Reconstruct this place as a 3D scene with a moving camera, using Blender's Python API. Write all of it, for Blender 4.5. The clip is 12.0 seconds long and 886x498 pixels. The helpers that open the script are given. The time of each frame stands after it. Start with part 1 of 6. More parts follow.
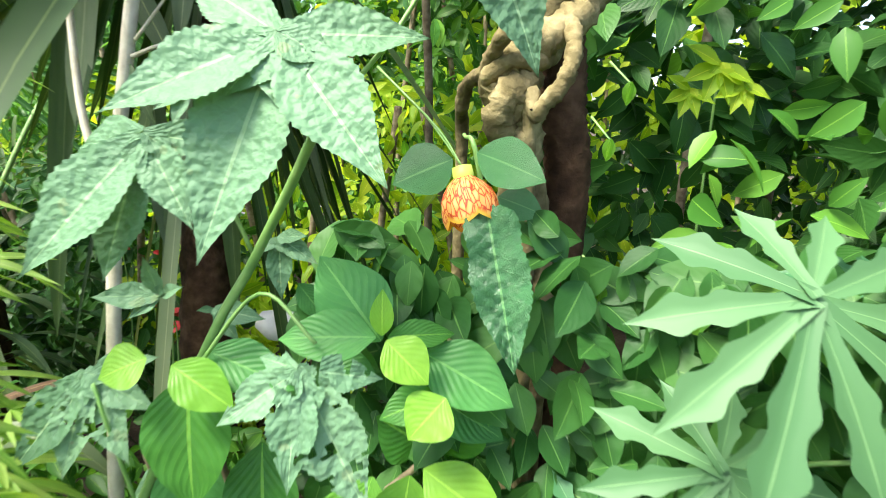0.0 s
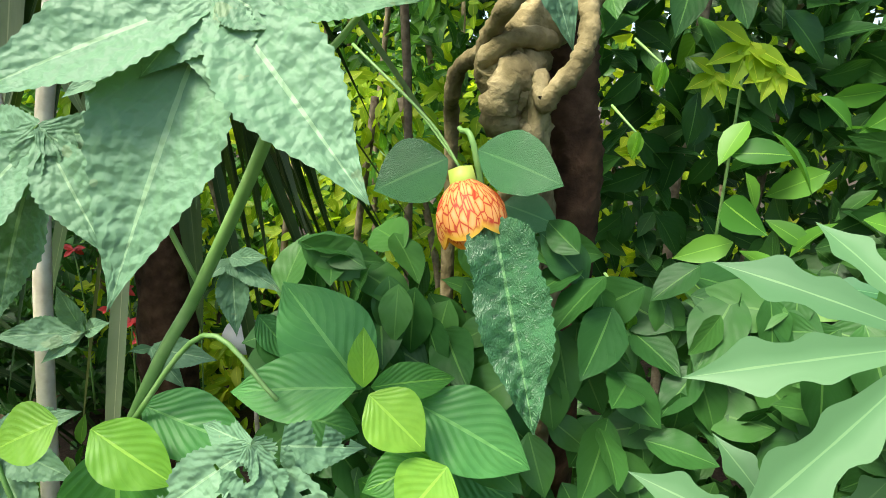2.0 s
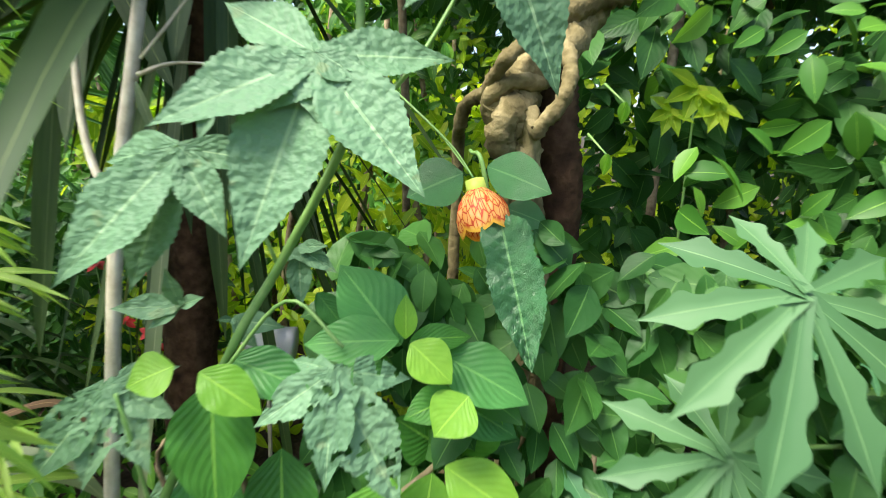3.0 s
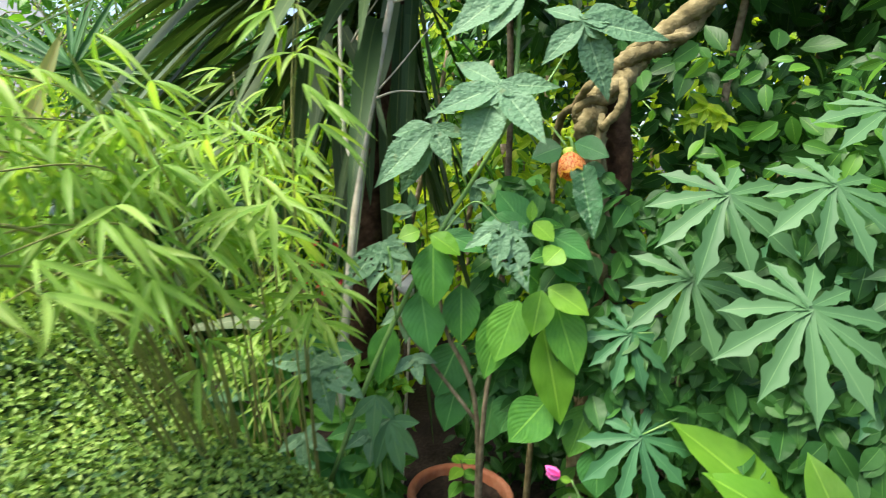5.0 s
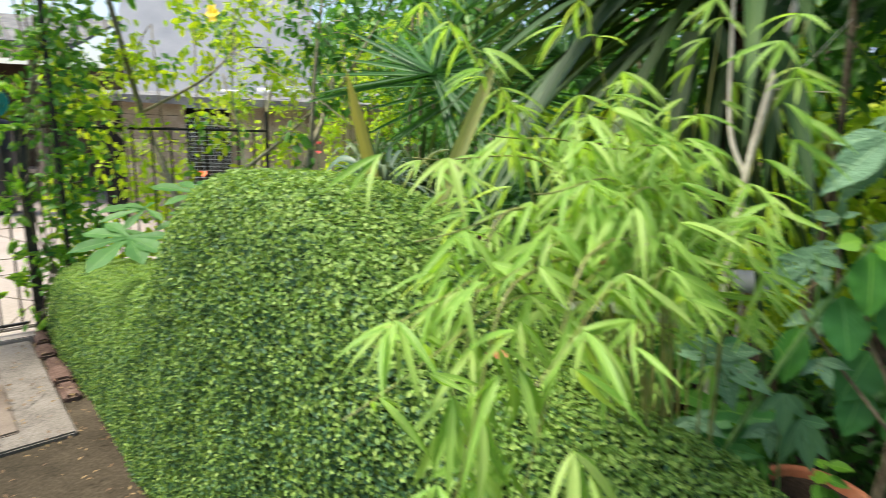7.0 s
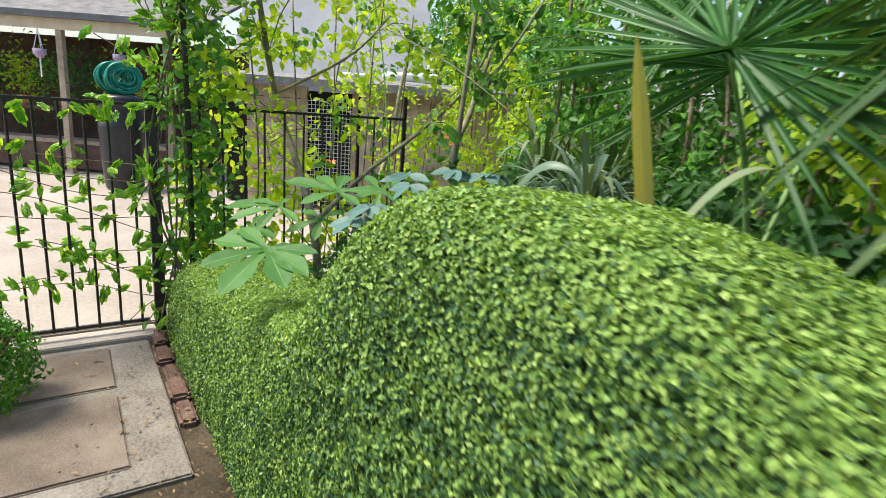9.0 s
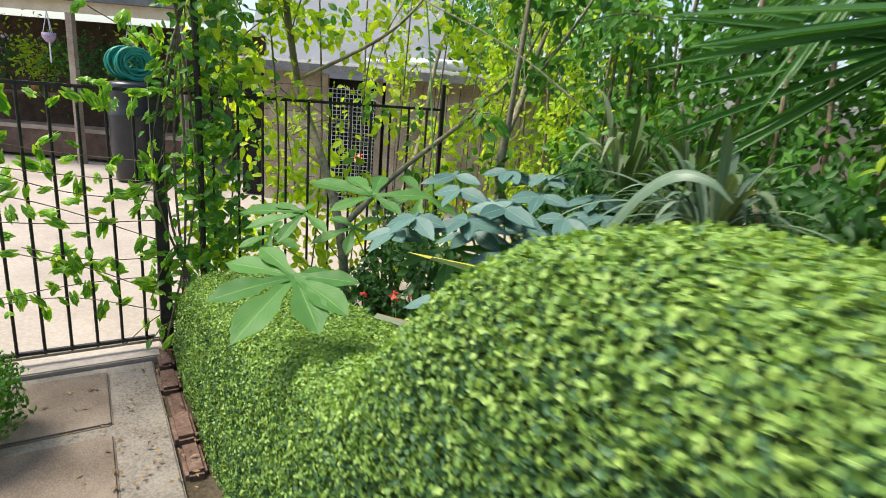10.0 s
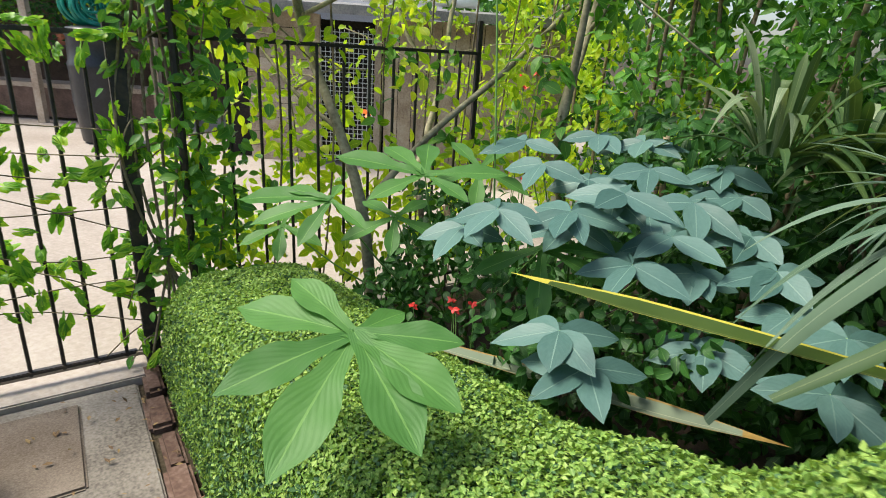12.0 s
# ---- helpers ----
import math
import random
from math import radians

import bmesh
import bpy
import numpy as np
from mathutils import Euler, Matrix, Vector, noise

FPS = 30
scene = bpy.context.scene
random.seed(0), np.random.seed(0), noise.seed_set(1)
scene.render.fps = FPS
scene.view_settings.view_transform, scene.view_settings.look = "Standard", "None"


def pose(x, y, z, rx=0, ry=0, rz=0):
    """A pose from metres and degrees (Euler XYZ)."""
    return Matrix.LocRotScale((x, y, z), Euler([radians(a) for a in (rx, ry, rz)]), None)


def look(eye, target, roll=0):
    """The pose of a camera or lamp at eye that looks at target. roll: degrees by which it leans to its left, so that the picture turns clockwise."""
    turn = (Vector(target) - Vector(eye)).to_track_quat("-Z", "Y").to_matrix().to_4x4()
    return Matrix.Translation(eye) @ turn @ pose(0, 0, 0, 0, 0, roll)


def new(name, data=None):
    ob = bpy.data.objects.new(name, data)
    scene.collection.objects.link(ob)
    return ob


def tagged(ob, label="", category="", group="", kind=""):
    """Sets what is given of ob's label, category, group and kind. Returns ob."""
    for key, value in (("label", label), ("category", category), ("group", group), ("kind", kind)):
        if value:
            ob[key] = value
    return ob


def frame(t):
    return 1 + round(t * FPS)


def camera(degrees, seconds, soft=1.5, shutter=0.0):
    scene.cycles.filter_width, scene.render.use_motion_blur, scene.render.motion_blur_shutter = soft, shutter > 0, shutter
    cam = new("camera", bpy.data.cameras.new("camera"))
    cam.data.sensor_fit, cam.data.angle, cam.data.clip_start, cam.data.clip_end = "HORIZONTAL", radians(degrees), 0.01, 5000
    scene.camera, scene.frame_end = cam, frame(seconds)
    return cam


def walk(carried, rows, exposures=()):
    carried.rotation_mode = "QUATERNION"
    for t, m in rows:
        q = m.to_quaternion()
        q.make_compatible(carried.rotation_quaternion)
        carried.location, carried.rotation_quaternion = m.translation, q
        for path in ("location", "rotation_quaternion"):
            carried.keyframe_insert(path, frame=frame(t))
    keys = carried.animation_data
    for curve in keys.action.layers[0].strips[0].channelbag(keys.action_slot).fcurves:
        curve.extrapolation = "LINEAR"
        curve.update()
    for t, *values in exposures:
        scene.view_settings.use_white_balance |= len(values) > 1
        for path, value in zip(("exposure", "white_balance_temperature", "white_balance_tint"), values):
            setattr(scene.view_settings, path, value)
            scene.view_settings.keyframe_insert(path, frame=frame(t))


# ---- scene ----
cam = camera(76.6, 12.0, soft=0.65, shutter=0.5)
PATH = [
    (0, (0.390, 0.537, 1.514), (0.361, 2.478, 1.033), 2.2),
    (0.5, (0.377, 0.617, 1.517), (0.397, 2.552, 1.012), 1.8),
    (1, (0.373, 0.632, 1.518), (0.422, 2.566, 1.010), 2.0),
    (1.5, (0.376, 0.636, 1.514), (0.429, 2.568, 1.001), 2.1),
    (2, (0.376, 0.636, 1.511), (0.426, 2.570, 1.004), 2.0),
    (2.5, (0.369, 0.619, 1.510), (0.430, 2.556, 1.014), 2.2),
    (2.7, (0.359, 0.585, 1.511), (0.456, 2.528, 1.045), 2.4),
    (4.3, (0.314, 0.093, 1.465), (0.286, 2.078, 1.222), 3.5),
    (4.5, (0.325, 0.052, 1.456), (0.210, 2.032, 1.203), 3.2),
    (5, (0.287, -0.018, 1.433), (0.087, 1.947, 1.121), 3.2),
    (5.5, (0.198, -0.132, 1.446), (-0.075, 1.814, 1.074), 2.6),
    (6, (0.065, -0.255, 1.458), (-0.265, 1.675, 1.051), 4.3),
    (6.5, (-0.031, -0.286, 1.478), (-0.558, 1.594, 1.042), 3.2),
    (7, (-0.090, -0.250, 1.480), (-0.946, 1.504, 1.044), 2.3),
    (7.5, (-0.220, -0.211, 1.489), (-1.242, 1.444, 1.028), 4.1),
    (7.7, (-0.262, -0.289, 1.473), (-1.295, 1.359, 1.007), 4.2),
    (9.3, (-0.926, 0.212, 1.467), (-2.065, 1.780, 0.976), 5.0),
    (9.5, (-0.995, 0.262, 1.465), (-2.139, 1.826, 0.971), 5.6),
    (10, (-1.237, 0.392, 1.448), (-2.383, 1.944, 0.924), 4.7),
    (10.5, (-1.454, 0.510, 1.444), (-2.587, 2.050, 0.858), 3.1),
    (11, (-1.639, 0.626, 1.440), (-2.779, 2.160, 0.851), 3.5),
    (11.5, (-1.750, 0.684, 1.427), (-2.873, 2.210, 0.788), 3.5),
    (12, (-1.863, 0.731, 1.407), (-2.925, 2.277, 0.715), 3.9),
]
walk(cam, [(t, look(eye, target, roll)) for t, eye, target, roll in PATH],
     exposures=[(0, 1.9), (1.0, 1.45), (4.5, 1.34), (6.0, 1.0), (7.5, 0.95), (9.5, 0.86), (12.0, 0.75)])

# ---- sky and sun ----
world = bpy.data.worlds.new("sky")
scene.world = world
world.use_nodes = True
wn = world.node_tree.nodes
sky = wn.new("ShaderNodeTexSky")
sky.sky_type, sky.sun_disc = "NISHITA", False
SUN_HEIGHT, SUN_TURN = radians(60), radians(234)
sky.sun_elevation, sky.sun_rotation = SUN_HEIGHT, SUN_TURN
sky.air_density, sky.dust_density = 1.0, 3.0
wn["Background"].inputs["Strength"].default_value = 0.15
world.node_tree.links.new(sky.outputs["Color"], wn["Background"].inputs["Color"])
sun = new("sun", bpy.data.lights.new("sun", "SUN"))
sun.data.energy, sun.data.angle, sun.data.color = 3.6, radians(22), (1.0, 0.95, 0.82)
sun.matrix_world = look((0, 0, 0), (-math.sin(SUN_TURN) * math.cos(SUN_HEIGHT), -math.cos(SUN_TURN) * math.cos(SUN_HEIGHT), -math.sin(SUN_HEIGHT)))
sun.location = (0, 0, 12)

# ---- materials ----
def nodes_of(m):
    m.use_nodes = True
    t = m.node_tree
    return t.nodes, t.links, t.nodes["Principled BSDF"]


def ramp(n, stops):
    r = n.new("ShaderNodeValToRGB")
    while len(r.color_ramp.elements) < len(stops):
        r.color_ramp.elements.new(0.5)
    for e, (p, c) in zip(r.color_ramp.elements, stops):
        e.position, e.color = p, (*c, 1)
    return r


def surface(name, a, b, c=None, scale=6.0, rough=0.7, metal=0.0, bump=0.3, fine=60.0, dist=0.004):
    """Two or three colours mixed by coarse and fine noise, with fine relief."""
    m = bpy.data.materials.new(name)
    n, l, p = nodes_of(m)
    co = n.new("ShaderNodeTexCoord")
    big, small = n.new("ShaderNodeTexNoise"), n.new("ShaderNodeTexNoise")
    big.inputs["Scale"].default_value, small.inputs["Scale"].default_value = scale, fine
    big.inputs["Detail"].default_value, small.inputs["Detail"].default_value = 5, 4
    add = n.new("ShaderNodeMath")
    add.operation = "MULTIPLY_ADD"
    add.inputs[1].default_value = 0.45
    for t in (big, small):
        l.new(co.outputs["Object"], t.inputs["Vector"])
    half = n.new("ShaderNodeMath")
    half.operation = "MULTIPLY"
    half.inputs[1].default_value = 0.6
    l.new(big.outputs["Fac"], half.inputs[0])
    l.new(small.outputs["Fac"], add.inputs[0])
    l.new(half.outputs[0], add.inputs[2])
    r = ramp(n, [(0.36, a), (0.52, b), (0.68, c or b)])
    l.new(add.outputs[0], r.inputs["Fac"])
    info = n.new("ShaderNodeObjectInfo")
    hsv = n.new("ShaderNodeHueSaturation")
    val = n.new("ShaderNodeMapRange")
    val.inputs["To Min"].default_value, val.inputs["To Max"].default_value = 0.82, 1.15
    l.new(info.outputs["Random"], val.inputs["Value"])
    l.new(val.outputs["Result"], hsv.inputs["Value"])
    l.new(r.outputs["Color"], hsv.inputs["Color"])
    l.new(hsv.outputs["Color"], p.inputs["Base Color"])
    p.inputs["Roughness"].default_value, p.inputs["Metallic"].default_value = rough, metal
    p.inputs["Specular IOR Level"].default_value = 0.15 if rough > 0.8 else 0.45
    bp = n.new("ShaderNodeBump")
    bp.inputs["Strength"].default_value, bp.inputs["Distance"].default_value = bump, dist
    l.new(add.outputs[0], bp.inputs["Height"])
    l.new(bp.outputs["Normal"], p.inputs["Normal"])
    return m


def leafy(name, dark, mid, light, rough=0.45, through_light=0.3, ribs=0.0, blister=0.0, rib_count=16.0, spots=0.0, blister_scale=170.0, gloss=0.27, back=1.25, edge=None):
    """A leaf: colour by leaf and by noise, a pale midrib, side ribs in relief, blisters, light passing through."""
    m = bpy.data.materials.new(name)
    n, l, p = nodes_of(m)
    geo, info, co, uv = n.new("ShaderNodeNewGeometry"), n.new("ShaderNodeObjectInfo"), n.new("ShaderNodeTexCoord"), n.new("ShaderNodeUVMap")
    ns = n.new("ShaderNodeTexNoise")
    ns.inputs["Scale"].default_value, ns.inputs["Detail"].default_value = 9.0, 4
    l.new(co.outputs["Object"], ns.inputs["Vector"])

    def math_node(op, a, b=None, c=None):
        q = n.new("ShaderNodeMath")
        q.operation = op
        for i, v in enumerate((a, b, c)):
            if v is None:
                continue
            if isinstance(v, (int, float)):
                q.inputs[i].default_value = v
            else:
                l.new(v, q.inputs[i])
        return q.outputs[0]

    rnd = math_node("FRACT", math_node("ADD", geo.outputs["Random Per Island"], info.outputs["Random"]))
    fac = math_node("MULTIPLY_ADD", rnd, 0.6, math_node("MULTIPLY", ns.outputs["Fac"], 0.4))
    r = ramp(n, [(0.12, dark), (0.5, mid), (0.88, light)])
    l.new(fac, r.inputs["Fac"])
    sep = n.new("ShaderNodeSeparateXYZ")
    l.new(uv.outputs["UV"], sep.inputs[0])
    off = math_node("ABSOLUTE", math_node("SUBTRACT", sep.outputs["X"], 0.5))
    mid_line = math_node("LESS_THAN", off, 0.022)
    rib = math_node("SINE", math_node("MULTIPLY", math_node("SUBTRACT", sep.outputs["Y"], math_node("MULTIPLY", off, 0.9)), rib_count * 6.283))
    rib_line = math_node("MULTIPLY", math_node("GREATER_THAN", rib, 0.93), 0.18 * ribs)
    line = math_node("MAXIMUM", math_node("MULTIPLY", mid_line, 0.6), rib_line)
    mix = n.new("ShaderNodeMixRGB")
    mix.inputs["Color2"].default_value = (min(light[0] * 1.5 + 0.03, 1), min(light[1] * 1.35 + 0.03, 1), light[2] * 1.3 + 0.02, 1)
    l.new(line, mix.inputs["Fac"])
    l.new(r.outputs["Color"], mix.inputs["Color1"])
    colour = mix.outputs["Color"]
    if edge:
        rim = math_node("MAXIMUM", math_node("GREATER_THAN", off, 0.42), math_node("GREATER_THAN", math_node("ADD", sep.outputs["Y"], math_node("MULTIPLY", ns.outputs["Fac"], 0.1)), 0.93))
        em = n.new("ShaderNodeMixRGB")
        em.inputs["Color2"].default_value = (*edge, 1)
        l.new(rim, em.inputs["Fac"])
        l.new(colour, em.inputs["Color1"])
        colour = em.outputs["Color"]
    if spots:
        sp = n.new("ShaderNodeTexNoise")
        sp.inputs["Scale"].default_value, sp.inputs["Detail"].default_value = 38.0, 3
        l.new(co.outputs["Object"], sp.inputs["Vector"])
        mk = math_node("MULTIPLY", math_node("GREATER_THAN", sp.outputs["Fac"], 0.67), spots)
        ms = n.new("ShaderNodeMixRGB")
        ms.inputs["Color2"].default_value = (0.35, 0.3, 0.12, 1)
        l.new(mk, ms.inputs["Fac"])
        l.new(colour, ms.inputs["Color1"])
        colour = ms.outputs["Color"]
    l.new(colour, p.inputs["Base Color"])
    p.inputs["Roughness"].default_value, p.inputs["Specular IOR Level"].default_value = rough, gloss
    height = math_node("MULTIPLY", rib, 0.3 * ribs)
    if blister:
        vo = n.new("ShaderNodeTexNoise")
        vo.inputs["Scale"].default_value, vo.inputs["Detail"].default_value = blister_scale, 1.5
        l.new(co.outputs["Object"], vo.inputs["Vector"])
        height = math_node("MULTIPLY_ADD", vo.outputs["Fac"], blister * 3.0, height)
    height = math_node("MULTIPLY_ADD", line, -0.6, height)
    bp = n.new("ShaderNodeBump")
    bp.inputs["Strength"].default_value, bp.inputs["Distance"].default_value = 0.4, 0.004
    l.new(height, bp.inputs["Height"])
    l.new(bp.outputs["Normal"], p.inputs["Normal"])
    tr = n.new("ShaderNodeBsdfTranslucent")
    warm = n.new("ShaderNodeMixRGB")
    warm.blend_type, warm.inputs["Fac"].default_value = "MULTIPLY", 1.0
    warm.inputs["Color2"].default_value = (1.35 * back, 1.3 * back, 0.55 * back, 1)
    l.new(colour, warm.inputs["Color1"])
    l.new(warm.outputs["Color"], tr.inputs["Color"])
    ms = n.new("ShaderNodeMixShader")
    ms.inputs["Fac"].default_value = through_light
    l.new(p.outputs[0], ms.inputs[1])
    l.new(tr.outputs[0], ms.inputs[2])
    l.new(ms.outputs[0], n["Material Output"].inputs["Surface"])
    return m


M = {}
M["maple"] = leafy("flowering_maple_leaf", (0.09, 0.19, 0.1), (0.125, 0.245, 0.135), (0.175, 0.31, 0.175), rough=0.55, through_light=0.22, ribs=0.3, blister=1.2, blister_scale=120.0, rib_count=7, spots=0.15)
M["maple_dark"] = leafy("dark_blistered_leaf", (0.035, 0.13, 0.045), (0.058, 0.185, 0.06), (0.085, 0.235, 0.08), rough=0.3, through_light=0.15, ribs=0.1, blister=1.3, rib_count=8, blister_scale=70.0, gloss=0.5)
M["broad"] = leafy("ribbed_leaf", (0.042, 0.16, 0.028), (0.075, 0.25, 0.038), (0.15, 0.37, 0.05), rough=0.42, through_light=0.3, ribs=0.45, rib_count=9)
M["broad_dark"] = leafy("dark_ribbed_leaf", (0.045, 0.17, 0.042), (0.066, 0.23, 0.056), (0.1, 0.29, 0.074), rough=0.42, through_light=0.25, ribs=0.45, rib_count=9)
M["bright"] = leafy("young_leaf", (0.1, 0.27, 0.022), (0.145, 0.34, 0.032), (0.2, 0.4, 0.042), rough=0.4, through_light=0.4, ribs=0.2, rib_count=8)
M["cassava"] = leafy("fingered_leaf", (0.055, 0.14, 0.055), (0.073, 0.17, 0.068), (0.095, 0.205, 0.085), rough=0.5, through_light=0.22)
# same hand leaf with shade put into its colour, for lower and rear leaves
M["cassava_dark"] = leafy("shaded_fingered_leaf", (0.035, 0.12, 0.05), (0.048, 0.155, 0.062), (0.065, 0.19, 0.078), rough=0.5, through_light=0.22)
M["shrub"] = leafy("shrub_leaf", (0.012, 0.052, 0.01), (0.026, 0.095, 0.017), (0.055, 0.165, 0.028), rough=0.45, through_light=0.25, ribs=0.2, rib_count=6)
M["shrub_mid"] = leafy("mid_green_leaf", (0.026, 0.105, 0.014), (0.056, 0.18, 0.022), (0.125, 0.3, 0.032), rough=0.45, through_light=0.35)
M["lime"] = leafy("yellow_green_leaf", (0.15, 0.29, 0.012), (0.28, 0.43, 0.02), (0.44, 0.51, 0.038), rough=0.5, through_light=0.52)
M["bamboo"] = leafy("bamboo_leaf", (0.15, 0.31, 0.042), (0.25, 0.42, 0.08), (0.37, 0.5, 0.14), rough=0.45, through_light=0.42)
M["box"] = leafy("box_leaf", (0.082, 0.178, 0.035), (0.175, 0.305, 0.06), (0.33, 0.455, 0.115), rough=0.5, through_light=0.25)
# box leaf with shade put into its colour, mostly for the hedge's sides
M["box_shaded"] = leafy("shaded_box_leaf", (0.024, 0.075, 0.03), (0.045, 0.115, 0.045), (0.08, 0.165, 0.058), rough=0.5, through_light=0.15)
M["sword"] = leafy("sword_leaf", (0.018, 0.046, 0.013), (0.036, 0.078, 0.022), (0.08, 0.13, 0.038), rough=0.55, through_light=0.2)
M["sword_pale"] = leafy("pale_sword_leaf", (0.085, 0.135, 0.065), (0.135, 0.185, 0.095), (0.22, 0.27, 0.15), rough=0.5, through_light=0.2)
M["sword_dead"] = leafy("drying_sword_leaf", (0.17, 0.22, 0.09), (0.3, 0.33, 0.12), (0.46, 0.39, 0.1), rough=0.55, through_light=0.25)
M["yucca"] = leafy("yucca_leaf", (0.05, 0.095, 0.06), (0.09, 0.15, 0.095), (0.16, 0.22, 0.15), rough=0.38, through_light=0.15)
M["fan"] = leafy("fan_palm_leaf", (0.018, 0.075, 0.016), (0.034, 0.115, 0.024), (0.066, 0.17, 0.04), rough=0.4, through_light=0.25)
M["blue"] = leafy("blue_green_leaf", (0.05, 0.115, 0.1), (0.075, 0.155, 0.135), (0.11, 0.205, 0.18), rough=0.45, through_light=0.2, ribs=0.2, rib_count=8)
M["aralia"] = leafy("aralia_leaf", (0.05, 0.15, 0.03), (0.068, 0.185, 0.038), (0.095, 0.23, 0.05), rough=0.5, through_light=0.3, ribs=0.25, rib_count=9)
M["litter"] = leafy("dead_leaf", (0.08, 0.05, 0.03), (0.16, 0.1, 0.05), (0.28, 0.2, 0.09), rough=0.8, through_light=0.05)
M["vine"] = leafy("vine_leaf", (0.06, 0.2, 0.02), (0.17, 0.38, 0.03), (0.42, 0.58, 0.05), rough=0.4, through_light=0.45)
# vine leaf with shade put into its colour, for post climber and fence patches
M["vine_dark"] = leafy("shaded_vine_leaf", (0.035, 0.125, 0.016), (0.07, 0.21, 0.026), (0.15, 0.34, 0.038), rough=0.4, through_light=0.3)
M["flax"] = leafy("flax_leaf", (0.028, 0.05, 0.008), (0.042, 0.072, 0.012), (0.065, 0.1, 0.022), rough=0.42, through_light=0.15, edge=(0.42, 0.38, 0.05))
M["flax_grey"] = leafy("grey_flax_leaf", (0.11, 0.15, 0.1), (0.16, 0.2, 0.14), (0.22, 0.26, 0.18), rough=0.45, through_light=0.15, edge=(0.26, 0.17, 0.05))
M["climber"] = leafy("climber_leaf", (0.02, 0.085, 0.017), (0.037, 0.128, 0.026), (0.068, 0.195, 0.038), rough=0.45, through_light=0.25, ribs=0.12, rib_count=6, gloss=0.25)
M["stem"] = surface("green_stem", (0.12, 0.26, 0.06), (0.18, 0.34, 0.09), (0.25, 0.4, 0.13), scale=12, rough=0.5, bump=0.2)
M["twig"] = surface("dry_pale_twig", (0.38, 0.33, 0.24), (0.55, 0.5, 0.4), (0.66, 0.62, 0.52), scale=18, rough=0.8, bump=0.4)
M["cane"] = surface("bamboo_cane", (0.16, 0.15, 0.05), (0.24, 0.24, 0.07), (0.28, 0.3, 0.08), scale=10, rough=0.45, bump=0.15)
M["bark"] = surface("grey_brown_bark", (0.09, 0.065, 0.04), (0.2, 0.16, 0.1), (0.31, 0.26, 0.17), scale=14, rough=0.9, bump=0.9, dist=0.01)
M["bark_red"] = surface("red_brown_bark", (0.02, 0.011, 0.006), (0.055, 0.03, 0.016), (0.1, 0.058, 0.032), scale=26, rough=0.9, bump=0.9, dist=0.01)
M["bark_green"] = surface("lichened_bark", (0.13, 0.12, 0.07), (0.24, 0.22, 0.14), (0.33, 0.31, 0.2), scale=16, rough=0.85, bump=0.6)
M["vine_bark"] = surface("pale_vine_bark", (0.08, 0.066, 0.03), (0.17, 0.14, 0.065), (0.3, 0.25, 0.13), scale=26, rough=0.9, bump=1.0, dist=0.012)
M["calyx"] = surface("calyx", (0.28, 0.4, 0.05), (0.36, 0.47, 0.07), (0.45, 0.52, 0.1), scale=30, rough=0.5, bump=0.1)
M["terracotta"] = surface("terracotta", (0.36, 0.12, 0.055), (0.45, 0.16, 0.075), (0.5, 0.22, 0.12), scale=9, rough=0.75, bump=0.15)
M["soil"] = surface("soil", (0.012, 0.009, 0.007), (0.03, 0.022, 0.016), (0.065, 0.048, 0.035), scale=5, rough=0.95, bump=0.9, fine=90, dist=0.012)
M["path_soil"] = surface("trodden_soil", (0.02, 0.017, 0.01), (0.048, 0.038, 0.024), (0.085, 0.068, 0.045), scale=3, rough=0.95, bump=0.6, fine=70, dist=0.008)
M["slab"] = surface("aggregate_slab", (0.085, 0.066, 0.05), (0.14, 0.112, 0.088), (0.2, 0.165, 0.132), scale=3.5, rough=0.9, bump=0.4, fine=160, dist=0.003)
M["concrete"] = surface("pale_concrete", (0.09, 0.08, 0.066), (0.22, 0.195, 0.165), (0.32, 0.29, 0.25), scale=2.5, rough=0.9, bump=0.35, fine=90, dist=0.004)
M["patio"] = surface("patio_concrete", (0.24, 0.205, 0.175), (0.3, 0.26, 0.225), (0.36, 0.32, 0.285), scale=1.2, rough=0.9, bump=0.25, fine=50, dist=0.004)
M["brick"] = surface("old_brick", (0.06, 0.038, 0.03), (0.11, 0.068, 0.052), (0.17, 0.12, 0.095), scale=12, rough=0.9, bump=0.6)
M["iron"] = surface("black_painted_iron", (0.012, 0.011, 0.01), (0.024, 0.02, 0.018), (0.05, 0.035, 0.025), scale=20, rough=0.5, bump=0.2)
M["board"] = surface("weathered_board", (0.24, 0.18, 0.13), (0.36, 0.29, 0.22), (0.46, 0.4, 0.32), scale=5, rough=0.85, bump=0.4)
M["brown_board"] = surface("dark_brown_board", (0.05, 0.03, 0.022), (0.1, 0.06, 0.042), (0.15, 0.095, 0.07), scale=6, rough=0.8, bump=0.3)
# near-black colour that stands for darkness inside the shed
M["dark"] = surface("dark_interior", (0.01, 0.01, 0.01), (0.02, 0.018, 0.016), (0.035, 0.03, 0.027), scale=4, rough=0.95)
# twig colour darkened in place of the shade inside the hedge
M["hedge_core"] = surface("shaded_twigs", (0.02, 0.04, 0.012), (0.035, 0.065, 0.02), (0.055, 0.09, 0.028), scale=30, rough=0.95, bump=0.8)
M["wire"] = surface("galvanised_wire", (0.45, 0.47, 0.49), (0.58, 0.6, 0.62), (0.68, 0.69, 0.7), scale=30, rough=0.4, metal=0.6, bump=0.1)
